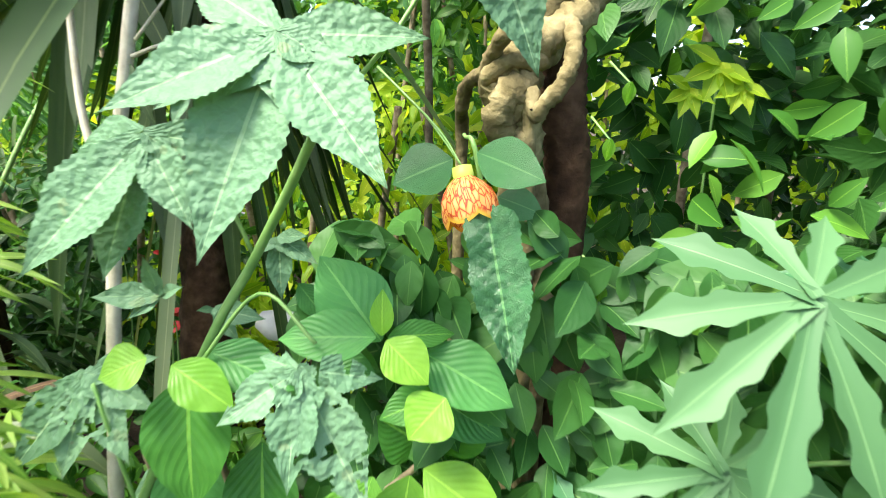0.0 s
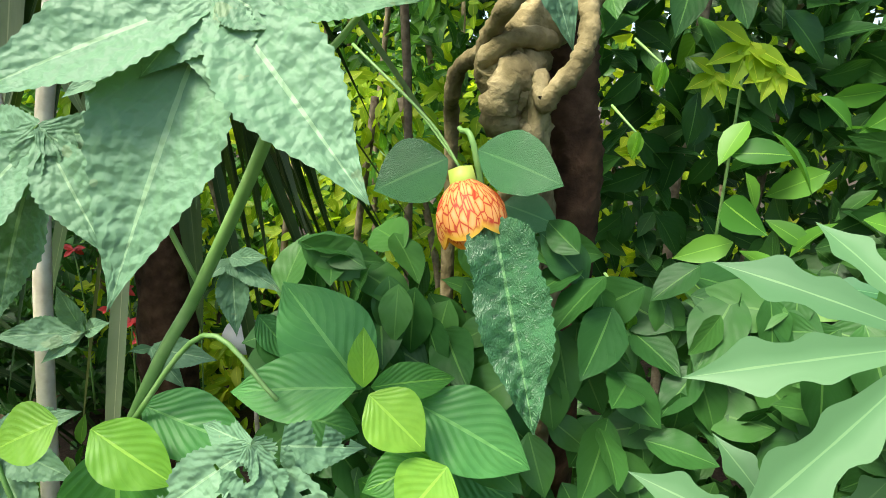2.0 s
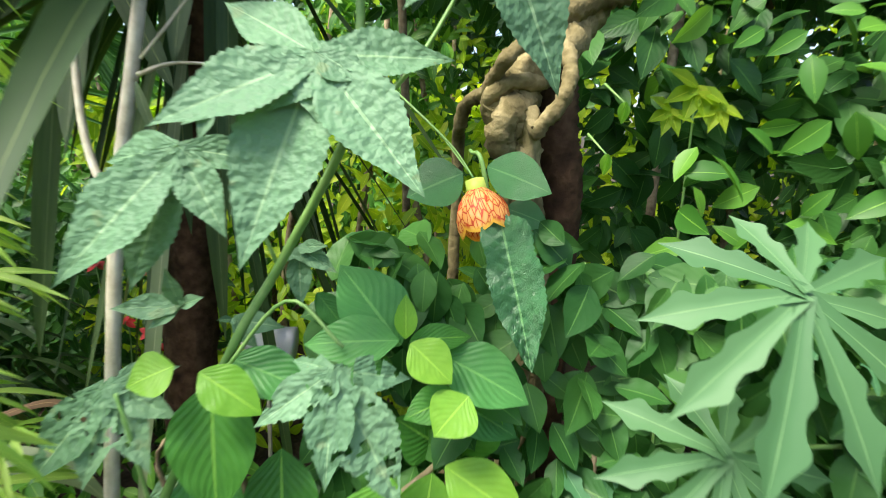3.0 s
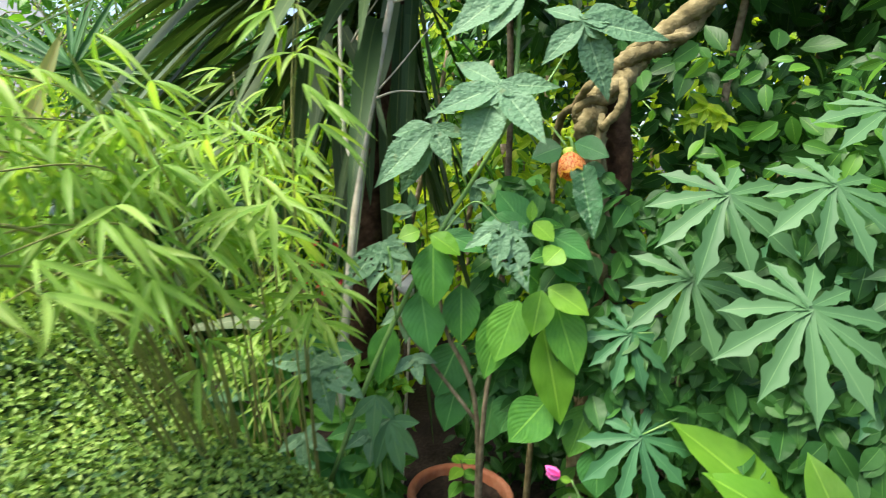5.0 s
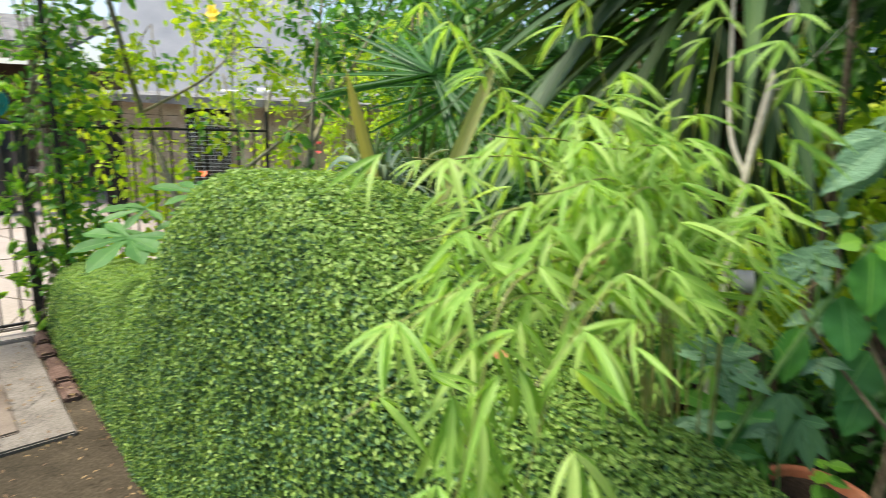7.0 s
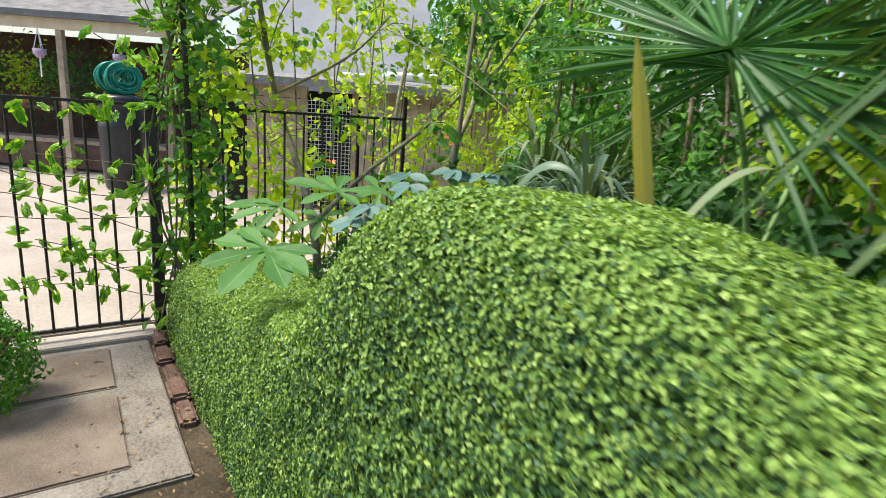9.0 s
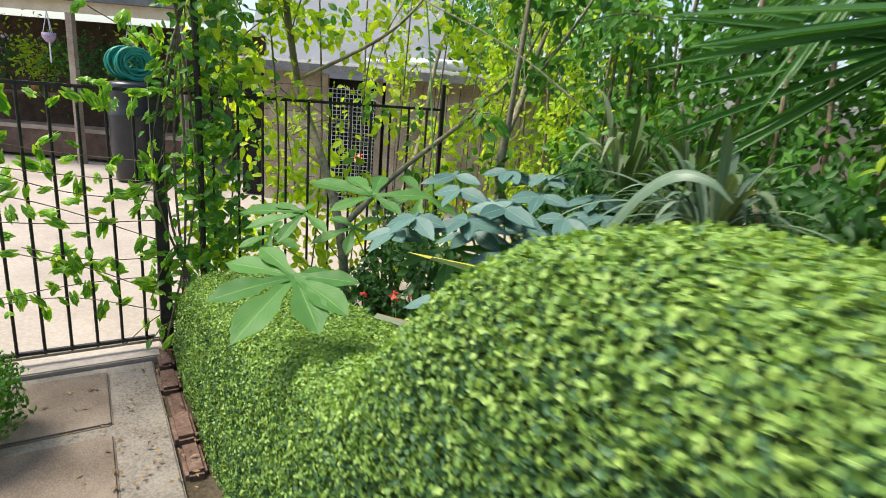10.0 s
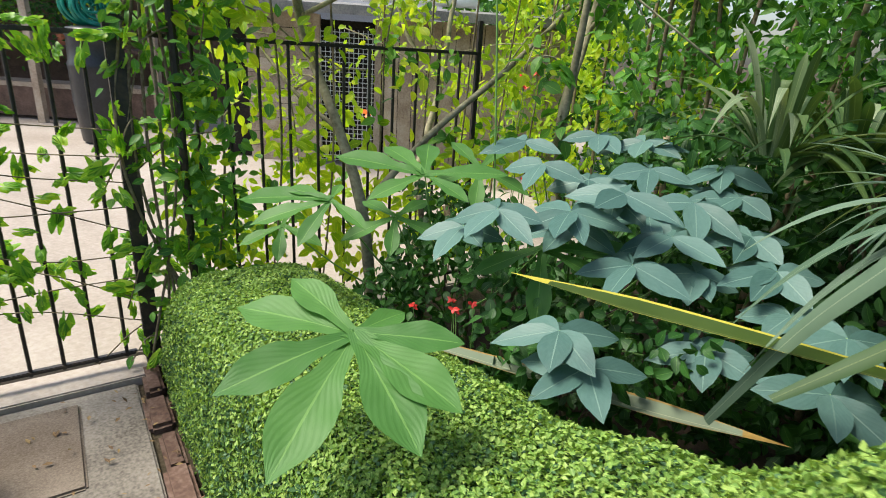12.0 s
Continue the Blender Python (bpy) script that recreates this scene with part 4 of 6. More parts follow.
stem(cassava_plant, [(0.999, 1.033, 1.080), (0.850, 0.892, 1.223), (0.682, 0.734, 1.269)], 0.003, 0.0018, "stem", "stalk")
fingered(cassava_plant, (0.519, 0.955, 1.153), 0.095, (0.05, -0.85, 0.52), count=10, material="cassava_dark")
stem(cassava_plant, [(0.999, 1.033, 1.080), (0.776, 1.010, 1.160), (0.519, 0.955, 1.153)], 0.003, 0.0018, "stem", "stalk")
fingered(cassava_plant, (0.840, 0.895, 1.538), 0.1179, (0, -0.62, 0.78), count=10, material="cassava")
stem(cassava_plant, [(0.999, 1.033, 1.080), (0.916, 0.963, 1.386), (0.840, 0.895, 1.538)], 0.003, 0.0018, "stem", "stalk")
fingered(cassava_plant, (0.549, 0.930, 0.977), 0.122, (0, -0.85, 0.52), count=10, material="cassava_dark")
stem(cassava_plant, [(0.999, 1.033, 1.080), (0.805, 1.000, 1.087), (0.549, 0.930, 0.977)], 0.003, 0.0018, "stem", "stalk")
fingered(cassava_plant, (0.910, 0.838, 1.310), 0.1133, (-0.2, -0.62, 0.78), count=10, material="cassava")
stem(cassava_plant, [(0.999, 1.033, 1.080), (0.957, 0.933, 1.260), (0.910, 0.838, 1.310)], 0.003, 0.0018, "stem", "stalk")
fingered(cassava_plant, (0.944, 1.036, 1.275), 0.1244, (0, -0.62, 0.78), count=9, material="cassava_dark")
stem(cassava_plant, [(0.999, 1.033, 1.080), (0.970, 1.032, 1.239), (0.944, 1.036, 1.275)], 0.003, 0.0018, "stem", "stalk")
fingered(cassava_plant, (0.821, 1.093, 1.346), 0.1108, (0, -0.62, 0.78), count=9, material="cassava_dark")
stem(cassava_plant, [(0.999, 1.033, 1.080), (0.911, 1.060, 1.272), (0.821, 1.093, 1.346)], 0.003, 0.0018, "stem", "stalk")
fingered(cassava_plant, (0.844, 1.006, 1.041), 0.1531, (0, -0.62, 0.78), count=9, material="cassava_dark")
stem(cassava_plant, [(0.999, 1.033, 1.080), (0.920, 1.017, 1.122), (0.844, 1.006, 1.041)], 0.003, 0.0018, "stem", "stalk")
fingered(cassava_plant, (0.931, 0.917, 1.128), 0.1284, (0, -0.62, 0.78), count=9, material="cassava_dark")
stem(cassava_plant, [(0.999, 1.033, 1.080), (0.964, 0.972, 1.162), (0.931, 0.917, 1.128)], 0.003, 0.0018, "stem", "stalk")
stem(cassava_plant, [(1.222, 1.216, 0.300), (1.035, 1.033, 0.828), (0.999, 1.033, 1.080), (0.982, 1.055, 1.430), (1.012, 1.082, 1.641)], 0.008, 0.004, "stem", "trunk")

# ---- palm trunk, dry stick, hanging swords ----
palm = thing("cordyline", "cordyline with a fibrous brown trunk and long hanging sword leaves", "palm", (-0.351, 2.399, 0.250))
trunk_line = [(-0.130, 1.670, 0.250), (-0.140, 1.680, 1.000), (-0.090, 1.772, 1.896)]
stem(palm, trunk_line, 0.058, 0.05, "bark_red", "trunk", 14, 14, 0.1)
stick = thing("dry_stick", "two pale bare sticks rising from one base", "twig", (-0.051, 1.182, 0.937))
stem(stick, [(-0.052, 1.168, 0.821), (-0.051, 1.199, 1.075), (-0.041, 1.237, 1.384), (-0.019, 1.262, 1.584), (0.006, 1.285, 1.775)], 0.0105, 0.008, "twig", knots=0.02)
stem(stick, [(-0.041, 1.237, 1.384), (-0.083, 1.258, 1.476), (-0.103, 1.283, 1.604), (-0.126, 1.325, 1.865)], 0.006, 0.004, "twig", knots=0.02)
stem(stick, [(0.006, 1.285, 1.775), (0.080, 1.278, 1.792), (0.174, 1.261, 1.800)], 0.0035, 0.002, "twig")
stem(stick, [(0.006, 1.285, 1.775), (-0.040, 1.291, 1.824), (-0.068, 1.300, 1.903)], 0.004, 0.003, "twig")
stem(stick, [(-0.009, 1.249, 1.563), (0.038, 1.241, 1.578), (0.103, 1.232, 1.578)], 0.003, 0.0015, "twig")
stem(stick, [(-0.005, 1.252, 1.583), (0.046, 1.249, 1.642), (0.110, 1.251, 1.728)], 0.002, 0.001, "twig")
stem(stick, [(-0.081, 1.283, 1.686), (-0.050, 1.291, 1.746), (-0.010, 1.289, 1.803)], 0.002, 0.0015, "twig")
leaf(stick, (-0.006, 1.238, 1.554), (0.019, 1.219, 1.479), 0.014, (0, -1, 0.2), "lance", "sword_pale", "dry_leaf")

# ---- twisted vine and trunk ----
vine_tree = thing("twisted_vine", "old twisted woody vine wound round a brown trunk", "vine", (0.520, 1.215, 0.250))


def strand(line, r, off, turns, phase, material="vine_bark", knots=0.1, sides=12):
    """One stem of the vine, winding round a centre line."""
    curve = bend(line, 14)
    out, rs = [], []
    for i, p in enumerate(curve):
        d = (curve[min(i + 1, len(curve) - 1)] - curve[max(i - 1, 0)]).normalized()
        u = d.cross(Vector((0.3, -0.9, 0.2))).normalized()
        w = d.cross(u)
        a = phase + turns * 2 * math.pi * i / len(curve)
        out.append(p + (u * math.cos(a) + w * math.sin(a)) * off)
        rs.append(r * (1 + 0.1 * math.sin(i * 0.7 + phase) + 0.06 * math.sin(i * 1.9)))
    part("vine_stem", tube(out, rs, sides, knots), material, vine_tree, smooth=True)


VINE = [(0.500, 1.215, 0.250), (0.490, 1.200, 1.200), (0.462, 1.170, 1.472), (0.446, 1.150, 1.510), (0.444, 1.155, 1.541), (0.459, 1.165, 1.576), (0.510, 1.175, 1.631), (0.567, 1.185, 1.681), (0.649, 1.200, 1.758), (0.722, 1.220, 1.845), (0.828, 1.260, 1.957)]
strand(VINE, 0.0185, 0.012, 3.3, 0.4, knots=0.14)
strand(VINE, 0.0165, 0.0145, 3.3, 3.3, knots=0.14)
strand(VINE, 0.0095, 0.024, 4.2, 5.0, knots=0.08, sides=9)
strand([(0.400, 1.330, 0.250), (0.400, 1.320, 1.350), (0.396, 1.240, 1.524), (0.418, 1.170, 1.556), (0.433, 1.120, 1.587), (0.462, 1.130, 1.613)], 0.0085, 0.0, 0.0, 0.0, knots=0.06, sides=9)
strand([(0.500, 1.170, 0.900), (0.467, 1.140, 1.479), (0.472, 1.125, 1.514), (0.494, 1.120, 1.544), (0.504, 1.130, 1.576), (0.502, 1.160, 1.611), (0.486, 1.200, 1.642)], 0.009, 0.0, 0.0, 1.0, knots=0.06, sides=9)
stem(vine_tree, [(0.535, 1.225, 0.250), (0.525, 1.220, 1.200), (0.525, 1.215, 1.437), (0.515, 1.215, 1.506), (0.511, 1.220, 1.566), (0.503, 1.235, 1.635)], 0.029, 0.026, "bark_red", "trunk", 12, 14, 0.07)

# ---- bamboo ----
def bamboo():
    b = thing("bamboo", "arching bamboo with slender fresh green leaves over the hedge", "bamboo", (-0.120, 1.080, 0.220))
    rng = np.random.default_rng(11)
    mats = []
    roots = Vector((-0.120, 1.080, 0.220))

    def shoot(points, r, nodes, ln, start=0.25, fall=0.9):
        line = bend(points, 10)
        part("cane", tube(line, [r * (1 - 0.7 * i / len(line)) for i in range(len(line))], 6), "cane", b, smooth=True)
        for i in range(nodes):
            k = start + (1 - start) * (i + 0.6 * rng.random()) / nodes
            p = line[min(int(k * len(line)), len(line) - 1)]
            ahead = Vector(rng.normal(0, 1, 3))
            ahead.z = 0.15
            ahead.normalize()
            q = p + ahead * ln * rng.uniform(0.05, 0.7)
            count = int(rng.integers(3, 6))
            for j in range(count):
                turn = Matrix.Rotation((j - (count - 1) / 2) * 0.62 + rng.normal(0, 0.15), 3, "Z")
                d = turn @ ahead + Vector((0, 0, -fall * rng.uniform(0.35, 1.3)))
                d.normalize()
                l2 = ln * rng.uniform(0.65, 1.25)
                mats.append(np.array(frame_of(q, q + d * l2, l2 * rng.uniform(0.095, 0.135), Vector((0, -0.5, 1)) + Vector(rng.normal(0, 0.35, 3)))))

    over = [(-0.377, 0.139, 1.206), (-0.205, 0.171, 1.271), (-0.152, 0.322, 1.263), (-0.392, 0.202, 1.265), (-0.293, 0.242, 1.318), (-0.316, 0.386, 1.310), (-0.214, 0.315, 1.311), (-0.383, 0.278, 1.352), (-0.421, 0.256, 1.227), (-0.344, 0.370, 1.471), (-0.284, 0.501, 1.508), (-0.196, 0.569, 1.465), (-0.422, 0.340, 1.439), (-0.264, 0.325, 1.411), (-0.199, 0.393, 1.396), (-0.279, 0.518, 1.431), (-0.207, 0.670, 1.368), (-0.267, 0.407, 1.383), (-0.280, 0.827, 1.477), (-0.172, 0.930, 1.444), (-0.155, 0.761, 1.293), (-0.165, 0.653, 1.245), (-0.255, 0.483, 1.457), (-0.280, 0.380, 1.359), (-0.177, 0.369, 1.310)]
    for tip in over:
        tip = Vector(tip)
        mid = roots.lerp(tip, 0.62) + Vector((0, 0, 0.42))
        shoot([roots + Vector(rng.normal(0, 0.05, 3)) * Vector((1, 1, 0)), roots.lerp(mid, 0.55) + Vector((0, 0, 0.12)), mid, tip], 0.0026, 8, 0.078, 0.62)
    for tip in ((-0.300, 0.220, 1.060), (-0.345, 0.300, 1.120), (-0.235, 0.260, 1.090)):
        tip = Vector(tip)
        over_top = tip + Vector((0.03, 0.10, 0.26))
        shoot([roots, roots.lerp(over_top, 0.6) + Vector((0, 0, 0.3)), over_top, tip.lerp(over_top, 0.4) + Vector((0, -0.02, 0)), tip], 0.003, 9, 0.09, 0.6, 1.6)
    for k in range(20):
        a = rng.uniform(0, 6.28)
        top = roots + Vector((-0.22 + 0.34 * math.cos(a), -0.25 + 0.3 * math.sin(a), rng.uniform(0.8, 1.55)))
        shoot([roots + Vector((0.12 * math.cos(a), 0.1 * math.sin(a), 0)), roots.lerp(top, 0.6) + Vector((0, 0, 0.2)), top], 0.0026, 11, 0.085, 0.5, 0.6)
    foliage("foliage", unit("lance"), mats, "bamboo", b, "slender light green leaves", "stuff")


bamboo()


def sword_clump(name, label, base, count, length, width, material, seed, up=0.9, category="plant", lean=(0, 0, 0), droop=0.5, height=0.0):
    """A tuft of long keeled sword leaves that rise and arch over."""
    rng = random.Random(seed)
    c = thing(name, label, category, base)
    me_parts = []
    for i in range(count):
        a = rng.uniform(0, 2 * math.pi)
        ln = length * rng.uniform(0.6, 1.1)
        tilt = rng.uniform(0.1, 1.25) if up < 1 else rng.uniform(0.05, 0.5)
        d = Vector((math.cos(a) * math.sin(tilt), math.sin(a) * math.sin(tilt), math.cos(tilt))) + Vector(lean)
        arch(c, Vector(base) + Vector((0.04 * math.cos(a), 0.04 * math.sin(a), height)), d.normalized() * ln, width * rng.uniform(0.7, 1.2), droop * rng.uniform(0.4, 1.4), material if rng.random() > 0.15 else "sword_pale")
    return c


def arch(parent, base, reach, width, droop, material, name="leaf", label="", rows=12):
    """One keeled strap leaf from base along reach, its outer part bending down."""
    side = reach.cross(Vector((0, 0, 1)))
    side = side.normalized() if side.length > 1e-3 else Vector((1, 0, 0))
    v, f, uv = [], [], []
    for i in range(rows + 1):
        t = i / rows
        p = base + reach * t - Vector((0, 0, droop * reach.length * t ** 2.2))
        w = width * (0.75 + 0.5 * math.sin(min(t * 2.2, 1.57))) * min(1, (1 - t) * 3.2 + 0.02) * 0.5
        up = side.cross(reach).normalized()
        v += [p - side * w, p - up * w * 0.35, p + side * w]
        uv += [(0, t), (0.5, t), (1, t)]
    for i in range(rows):
        f += [(i * 3, i * 3 + 1, i * 3 + 4, i * 3 + 3), (i * 3 + 1, i * 3 + 2, i * 3 + 5, i * 3 + 4)]
    return link(name, mesh_of(name, v, f, uv), material, parent, label)


def strap(parent, points, width, material, label=""):
    """One keeled strap leaf along a bent line, narrowing to both ends."""
    line = bend(points, 6)
    v, f, uv = [], [], []
    for i, p in enumerate(line):
        t = i / (len(line) - 1)
        d = (line[min(i + 1, len(line) - 1)] - line[max(i - 1, 0)]).normalized()
        side = d.cross(Vector((0.3, 0.7, -0.6))).normalized()
        w = width * 0.5 * min(1.0, 0.55 + 1.6 * t, (1 - t) * 3.0 + 0.03)
        v += [p - side * w, p - side.cross(d) * w * 0.3, p + side * w]
        uv += [(0, t), (0.5, t), (1, t)]
    for i in range(len(line) - 1):
        f += [(i * 3, i * 3 + 1, i * 3 + 4, i * 3 + 3), (i * 3 + 1, i * 3 + 2, i * 3 + 5, i * 3 + 4)]
    return link("leaf", mesh_of("leaf", v, f, uv), material, parent, label)


# long hanging leaves of the cordyline
rng = random.Random(21)
crown = Vector((-0.119, 1.770, 2.049))
for i in range(48):
    a = rng.uniform(0, 2 * math.pi)
    p = crown + Vector((0.07 * math.cos(a), 0.07 * math.sin(a), rng.uniform(-0.5, 0.1)))
    out = rng.uniform(0.12, 0.42)
    arch(palm, p, Vector((math.cos(a) * out, math.sin(a) * out, rng.uniform(-0.9, -0.2))).normalized() * rng.uniform(0.5, 0.85), rng.uniform(0.015, 0.026), rng.uniform(0.1, 0.3), rng.choice(["sword", "sword", "sword", "sword_pale"]))
for q in range(60):
    a = rng.uniform(0, 2 * math.pi)
    p = crown + Vector((0.05 * math.cos(a), 0.05 * math.sin(a), 0.05))
    arch(palm, p, Vector((math.cos(a), math.sin(a), rng.uniform(0.0, 1.3))).normalized() * rng.uniform(0.6, 0.95), 0.034, rng.uniform(0.1, 0.5), "sword")
for q in range(80):
    a = rng.uniform(2.3, 4.9)
    p = crown + Vector((0.06 * math.cos(a), 0.06 * math.sin(a), rng.uniform(-0.25, 0.05)))
    arch(palm, p, Vector((math.cos(a), 0.75 * math.sin(a), rng.uniform(-0.5, 0.75))).normalized() * rng.uniform(0.7, 1.1), rng.uniform(0.03, 0.044), rng.uniform(0.25, 0.75), "sword" if rng.random() < 0.9 else "sword_pale")
leaf(palm, (-0.221, 1.532, 1.756), (-0.228, 1.455, 1.460), 0.0479, (0.1, -1, 0.2), "strap", "sword_pale")
leaf(palm, (-0.288, 1.577, 1.720), (-0.310, 1.459, 1.089), 0.0447, (0.1, -1, 0.2), "strap", "sword")
leaf(palm, (-0.162, 1.483, 1.761), (-0.036, 1.419, 1.556), 0.0393, (0.1, -1, 0.2), "strap", "sword")
leaf(palm, (-0.041, 1.554, 1.921), (-0.058, 1.474, 1.593), 0.0479, (0.1, -1, 0.2), "strap", "sword_pale")
leaf(palm, (-0.038, 1.648, 1.865), (-0.023, 1.555, 1.431), 0.0437, (0.1, -1, 0.2), "strap", "sword")
leaf(palm, (-0.002, 1.593, 1.824), (0.016, 1.494, 1.335), 0.0372, (0.1, -1, 0.2), "strap", "sword")
leaf(palm, (-0.012, 1.658, 1.942), (0.000, 1.581, 1.637), 0.0437, (0.1, -1, 0.2), "strap", "sword")
leaf(palm, (-0.322, 1.639, 1.818), (-0.534, 1.553, 1.473), 0.0283, (0.1, -1, 0.2), "strap", "sword")
leaf(palm, (-0.174, 1.750, 1.885), (-0.108, 1.637, 1.284), 0.0493, (0.1, -1, 0.2), "strap", "sword")
leaf(palm, (-0.103, 1.739, 1.793), (-0.040, 1.611, 1.069), 0.0466, (0.1, -1, 0.2), "strap", "sword")
leaf(palm, (-0.233, 1.707, 1.545), (-0.173, 1.624, 1.186), 0.0548, (0.1, -1, 0.2), "strap", "sword_pale")

strap(palm, [(-0.469, 1.280, 0.979), (-0.345, 1.280, 1.006), (-0.237, 1.280, 1.009), (-0.156, 1.280, 0.985), (-0.094, 1.280, 0.926)], 0.04, "sword_pale", "pale strap leaf arching to the ground")
strap(palm, [(-0.405, 1.300, 1.009), (-0.287, 1.300, 1.059), (-0.192, 1.300, 1.091), (-0.141, 1.300, 1.062), (-0.099, 1.300, 1.008)], 0.012, "litter", "dry brown fallen leaf")


def fan_palm():
    base = Vector((-1.000, 2.050, 1.020))
    fp = thing("fan_palm", "fan palm with wide pleated dark green fronds", "palm", (base.x, base.y, 0.2))
    stem(fp, [(base.x, base.y, 0.1), (base.x + 0.02, base.y, 0.8), tuple(base)], 0.07, 0.06, "bark_red", "trunk", 10, 12, 0.1)
    for hub, face, rad, up in (((-1.197, 2.311, 1.674), (0.25, -0.9, 0.35), 0.68, (-0.1, 0, 1)), ((-0.856, 2.603, 1.815), (0.6, -0.6, 0.5), 0.62, (0.6, 0, 0.8)), ((-1.287, 2.354, 2.008), (-0.5, -0.6, 0.6), 0.62, (-0.8, 0, 0.7)), ((-1.109, 1.702, 1.656), (0.1, -0.7, 0.7), 0.62, (0.3, 0, 1))):
        h = Vector(hub)
        stem(fp, [tuple(base), tuple((base + h) / 2 + Vector((0, 0, 0.06))), tuple(h)], 0.009, 0.006, "stem", "stalk")
        z = Vector(face).normalized()
        y = (Vector(up) - Vector(up).dot(z) * z).normalized()
        x = y.cross(z)
        mats = []
        for i in range(38):
            a = radians(-128 + 256 * i / 37 + 5 * math.sin(i * 7.3 + h.x * 9))
            d = y * math.cos(a) + x * math.sin(a)
            k = rad * (1 - 0.22 * abs(math.sin(i * 1.9 + h.z * 5)))
            mats.append(np.array(frame_of(h, h + d * k - Vector((0, 0, (0.03 + 0.16 * abs(math.sin(i * 2.7))) * k)), 0.021, z + x * (0.6 if i % 2 else -0.6))))
        v, f, uv = gather(unit("strap"), mats)
        link("frond", mesh_of("frond", v, f, uv), "fan", fp)
    rng = random.Random(77)
    for i in range(46):
        a = rng.uniform(0, 6.28)
        p = base + Vector((0.05 * math.cos(a), 0.05 * math.sin(a), 0.02 - rng.random() * 0.35))
        arch(fp, p, Vector((math.cos(a) * 0.5, math.sin(a) * 0.5, rng.uniform(-0.4, 0.7))).normalized() * rng.uniform(0.35, 0.6), 0.022, rng.uniform(0.4, 0.9), "sword", "old_leaf")


fan_palm()

# ---- leafy background behind the bed ----
def thicket(name, label, s0, s1, n0, n1, z0, z1, count, size, material, seed, kind="mid", aspect=0.55, spread=0.7, hang=0.6, holes=0.0, category="shrub", trunks=6, bark="bark", girth=0.014):
    """A wall of leaves with lumps and gaps, on thin trunks that stand in the soil."""
    rng = np.random.default_rng(seed)
    c = at((s0 + s1) / 2, (n0 + n1) / 2)
    ob = thing(name, label, category, (c.x, c.y, 0.1))
    s, z, k = rng.uniform(s0, s1, count), z0 + (z1 - z0) * rng.random(count), rng.random(count)
    lump = np.array([noise.noise(Vector((a * 2.2, b * 2.2, seed))) for a, b in zip(s, z)])
    fine = np.array([noise.noise(Vector((a * 6, b * 6, seed + 5))) for a, b in zip(s, z)])
    n = n0 + (n1 - n0) * np.clip(0.45 - 0.75 * lump + 0.35 * (k - 0.5), 0, 1)
    ok = (fine + 0.6 * lump > holes - 1)
    pts = np.stack([-0.936 * s + 0.352 * n, 0.352 * s + 0.936 * n, z], 1)[ok]
    nr = np.tile([-0.2, -0.85, 0.55], (len(pts), 1))
    foliage("foliage", unit(kind), scatter_mats(pts, nr, size, spread, aspect, hang, rng), material, ob, kind="stuff")
    tall = 0.6 if girth < 0.006 else 1.0
    for i in range(trunks):
        a = s0 + (s1 - s0) * (i + 0.5) / trunks
        q = (n0 + n1) / 2 + 0.1 * math.sin(i * 3.1)
        part("trunk", tube(bend([at(a, q, 0.0), at(a + 0.06 * math.sin(i), q, z1 * 0.5 * tall), at(a + 0.15 * math.cos(i * 2), q - 0.05, z1 * 0.95 * tall)], 5), girth, 7), bark, ob, smooth=True)
    return ob


thicket("dark_leaf_shrub", "shrub of dark green ovate leaves", -1.15, 0.0, 1.42, 1.75, 0.35, 1.72, 2600, 0.07, "shrub", 31, aspect=0.55, holes=0.62, trunks=5, girth=0.0045)
thicket("leafy_climber", "climber of drooping dark ovate leaves at the foot of the vine", -0.8, 0.13, 1.06, 1.2, 0.92, 1.41, 1500, 0.052, "climber", 30, kind="ovate", aspect=0.6, holes=0.5, trunks=6, spread=0.4, hang=1.3, girth=0.0025)
thicket("leafy_climber", "climber with pale stalked leaflets beside the vine", -0.75, -0.2, 1.25, 1.42, 1.2, 1.66, 180, 0.052, "shrub_mid", 29, aspect=0.5, trunks=3, spread=0.5, hang=0.7, girth=0.0025)
thicket("evergreen_shrub", "evergreen shrub with dark pointed leaves", -2.1, -0.5, 1.75, 2.3, 0.3, 2.5, 3000, 0.085, "shrub", 32, aspect=0.42, holes=0.22)
thicket("climber_wall", "climbing plants covering an old fence", -3.4, -0.2, 2.4, 3.3, 0.0, 3.2, 8500, 0.08, "shrub", 33, aspect=0.6, holes=0.18)
thicket("lime_shrub", "sunlit yellow-green shrub seen through gaps", -2.6, 2.2, 3.6, 4.6, 0.0, 3.3, 7000, 0.09, "lime", 34, aspect=0.6)
thicket("back_hedge", "tall dense dark hedge at the back", -3.2, 2.4, 4.6, 5.4, 0.0, 4.6, 15000, 0.13, "shrub", 35, aspect=0.55)
thicket("gold_shrub", "sunlit yellow-green bush behind the cordyline", 0.35, 2.2, 2.1, 3.0, 0.1, 1.6, 2600, 0.08, "lime", 36, aspect=0.45, holes=0.3)
# canopy extended forward, mostly above view, to keep sun off the background leaves
thicket("shade_canopy", "overhanging dark foliage, its near part unseen and added for shade", -2.4, 1.0, 1.35, 3.4, 2.0, 3.2, 9000, 0.11, "shrub", 37, aspect=0.45, trunks=4)
thicket("undergrowth", "low leafy undergrowth of the bed", 0.3, 1.6, 0.98, 1.6, 0.2, 0.85, 2200, 0.06, "shrub_mid", 38, aspect=0.42, trunks=4, girth=0.004)
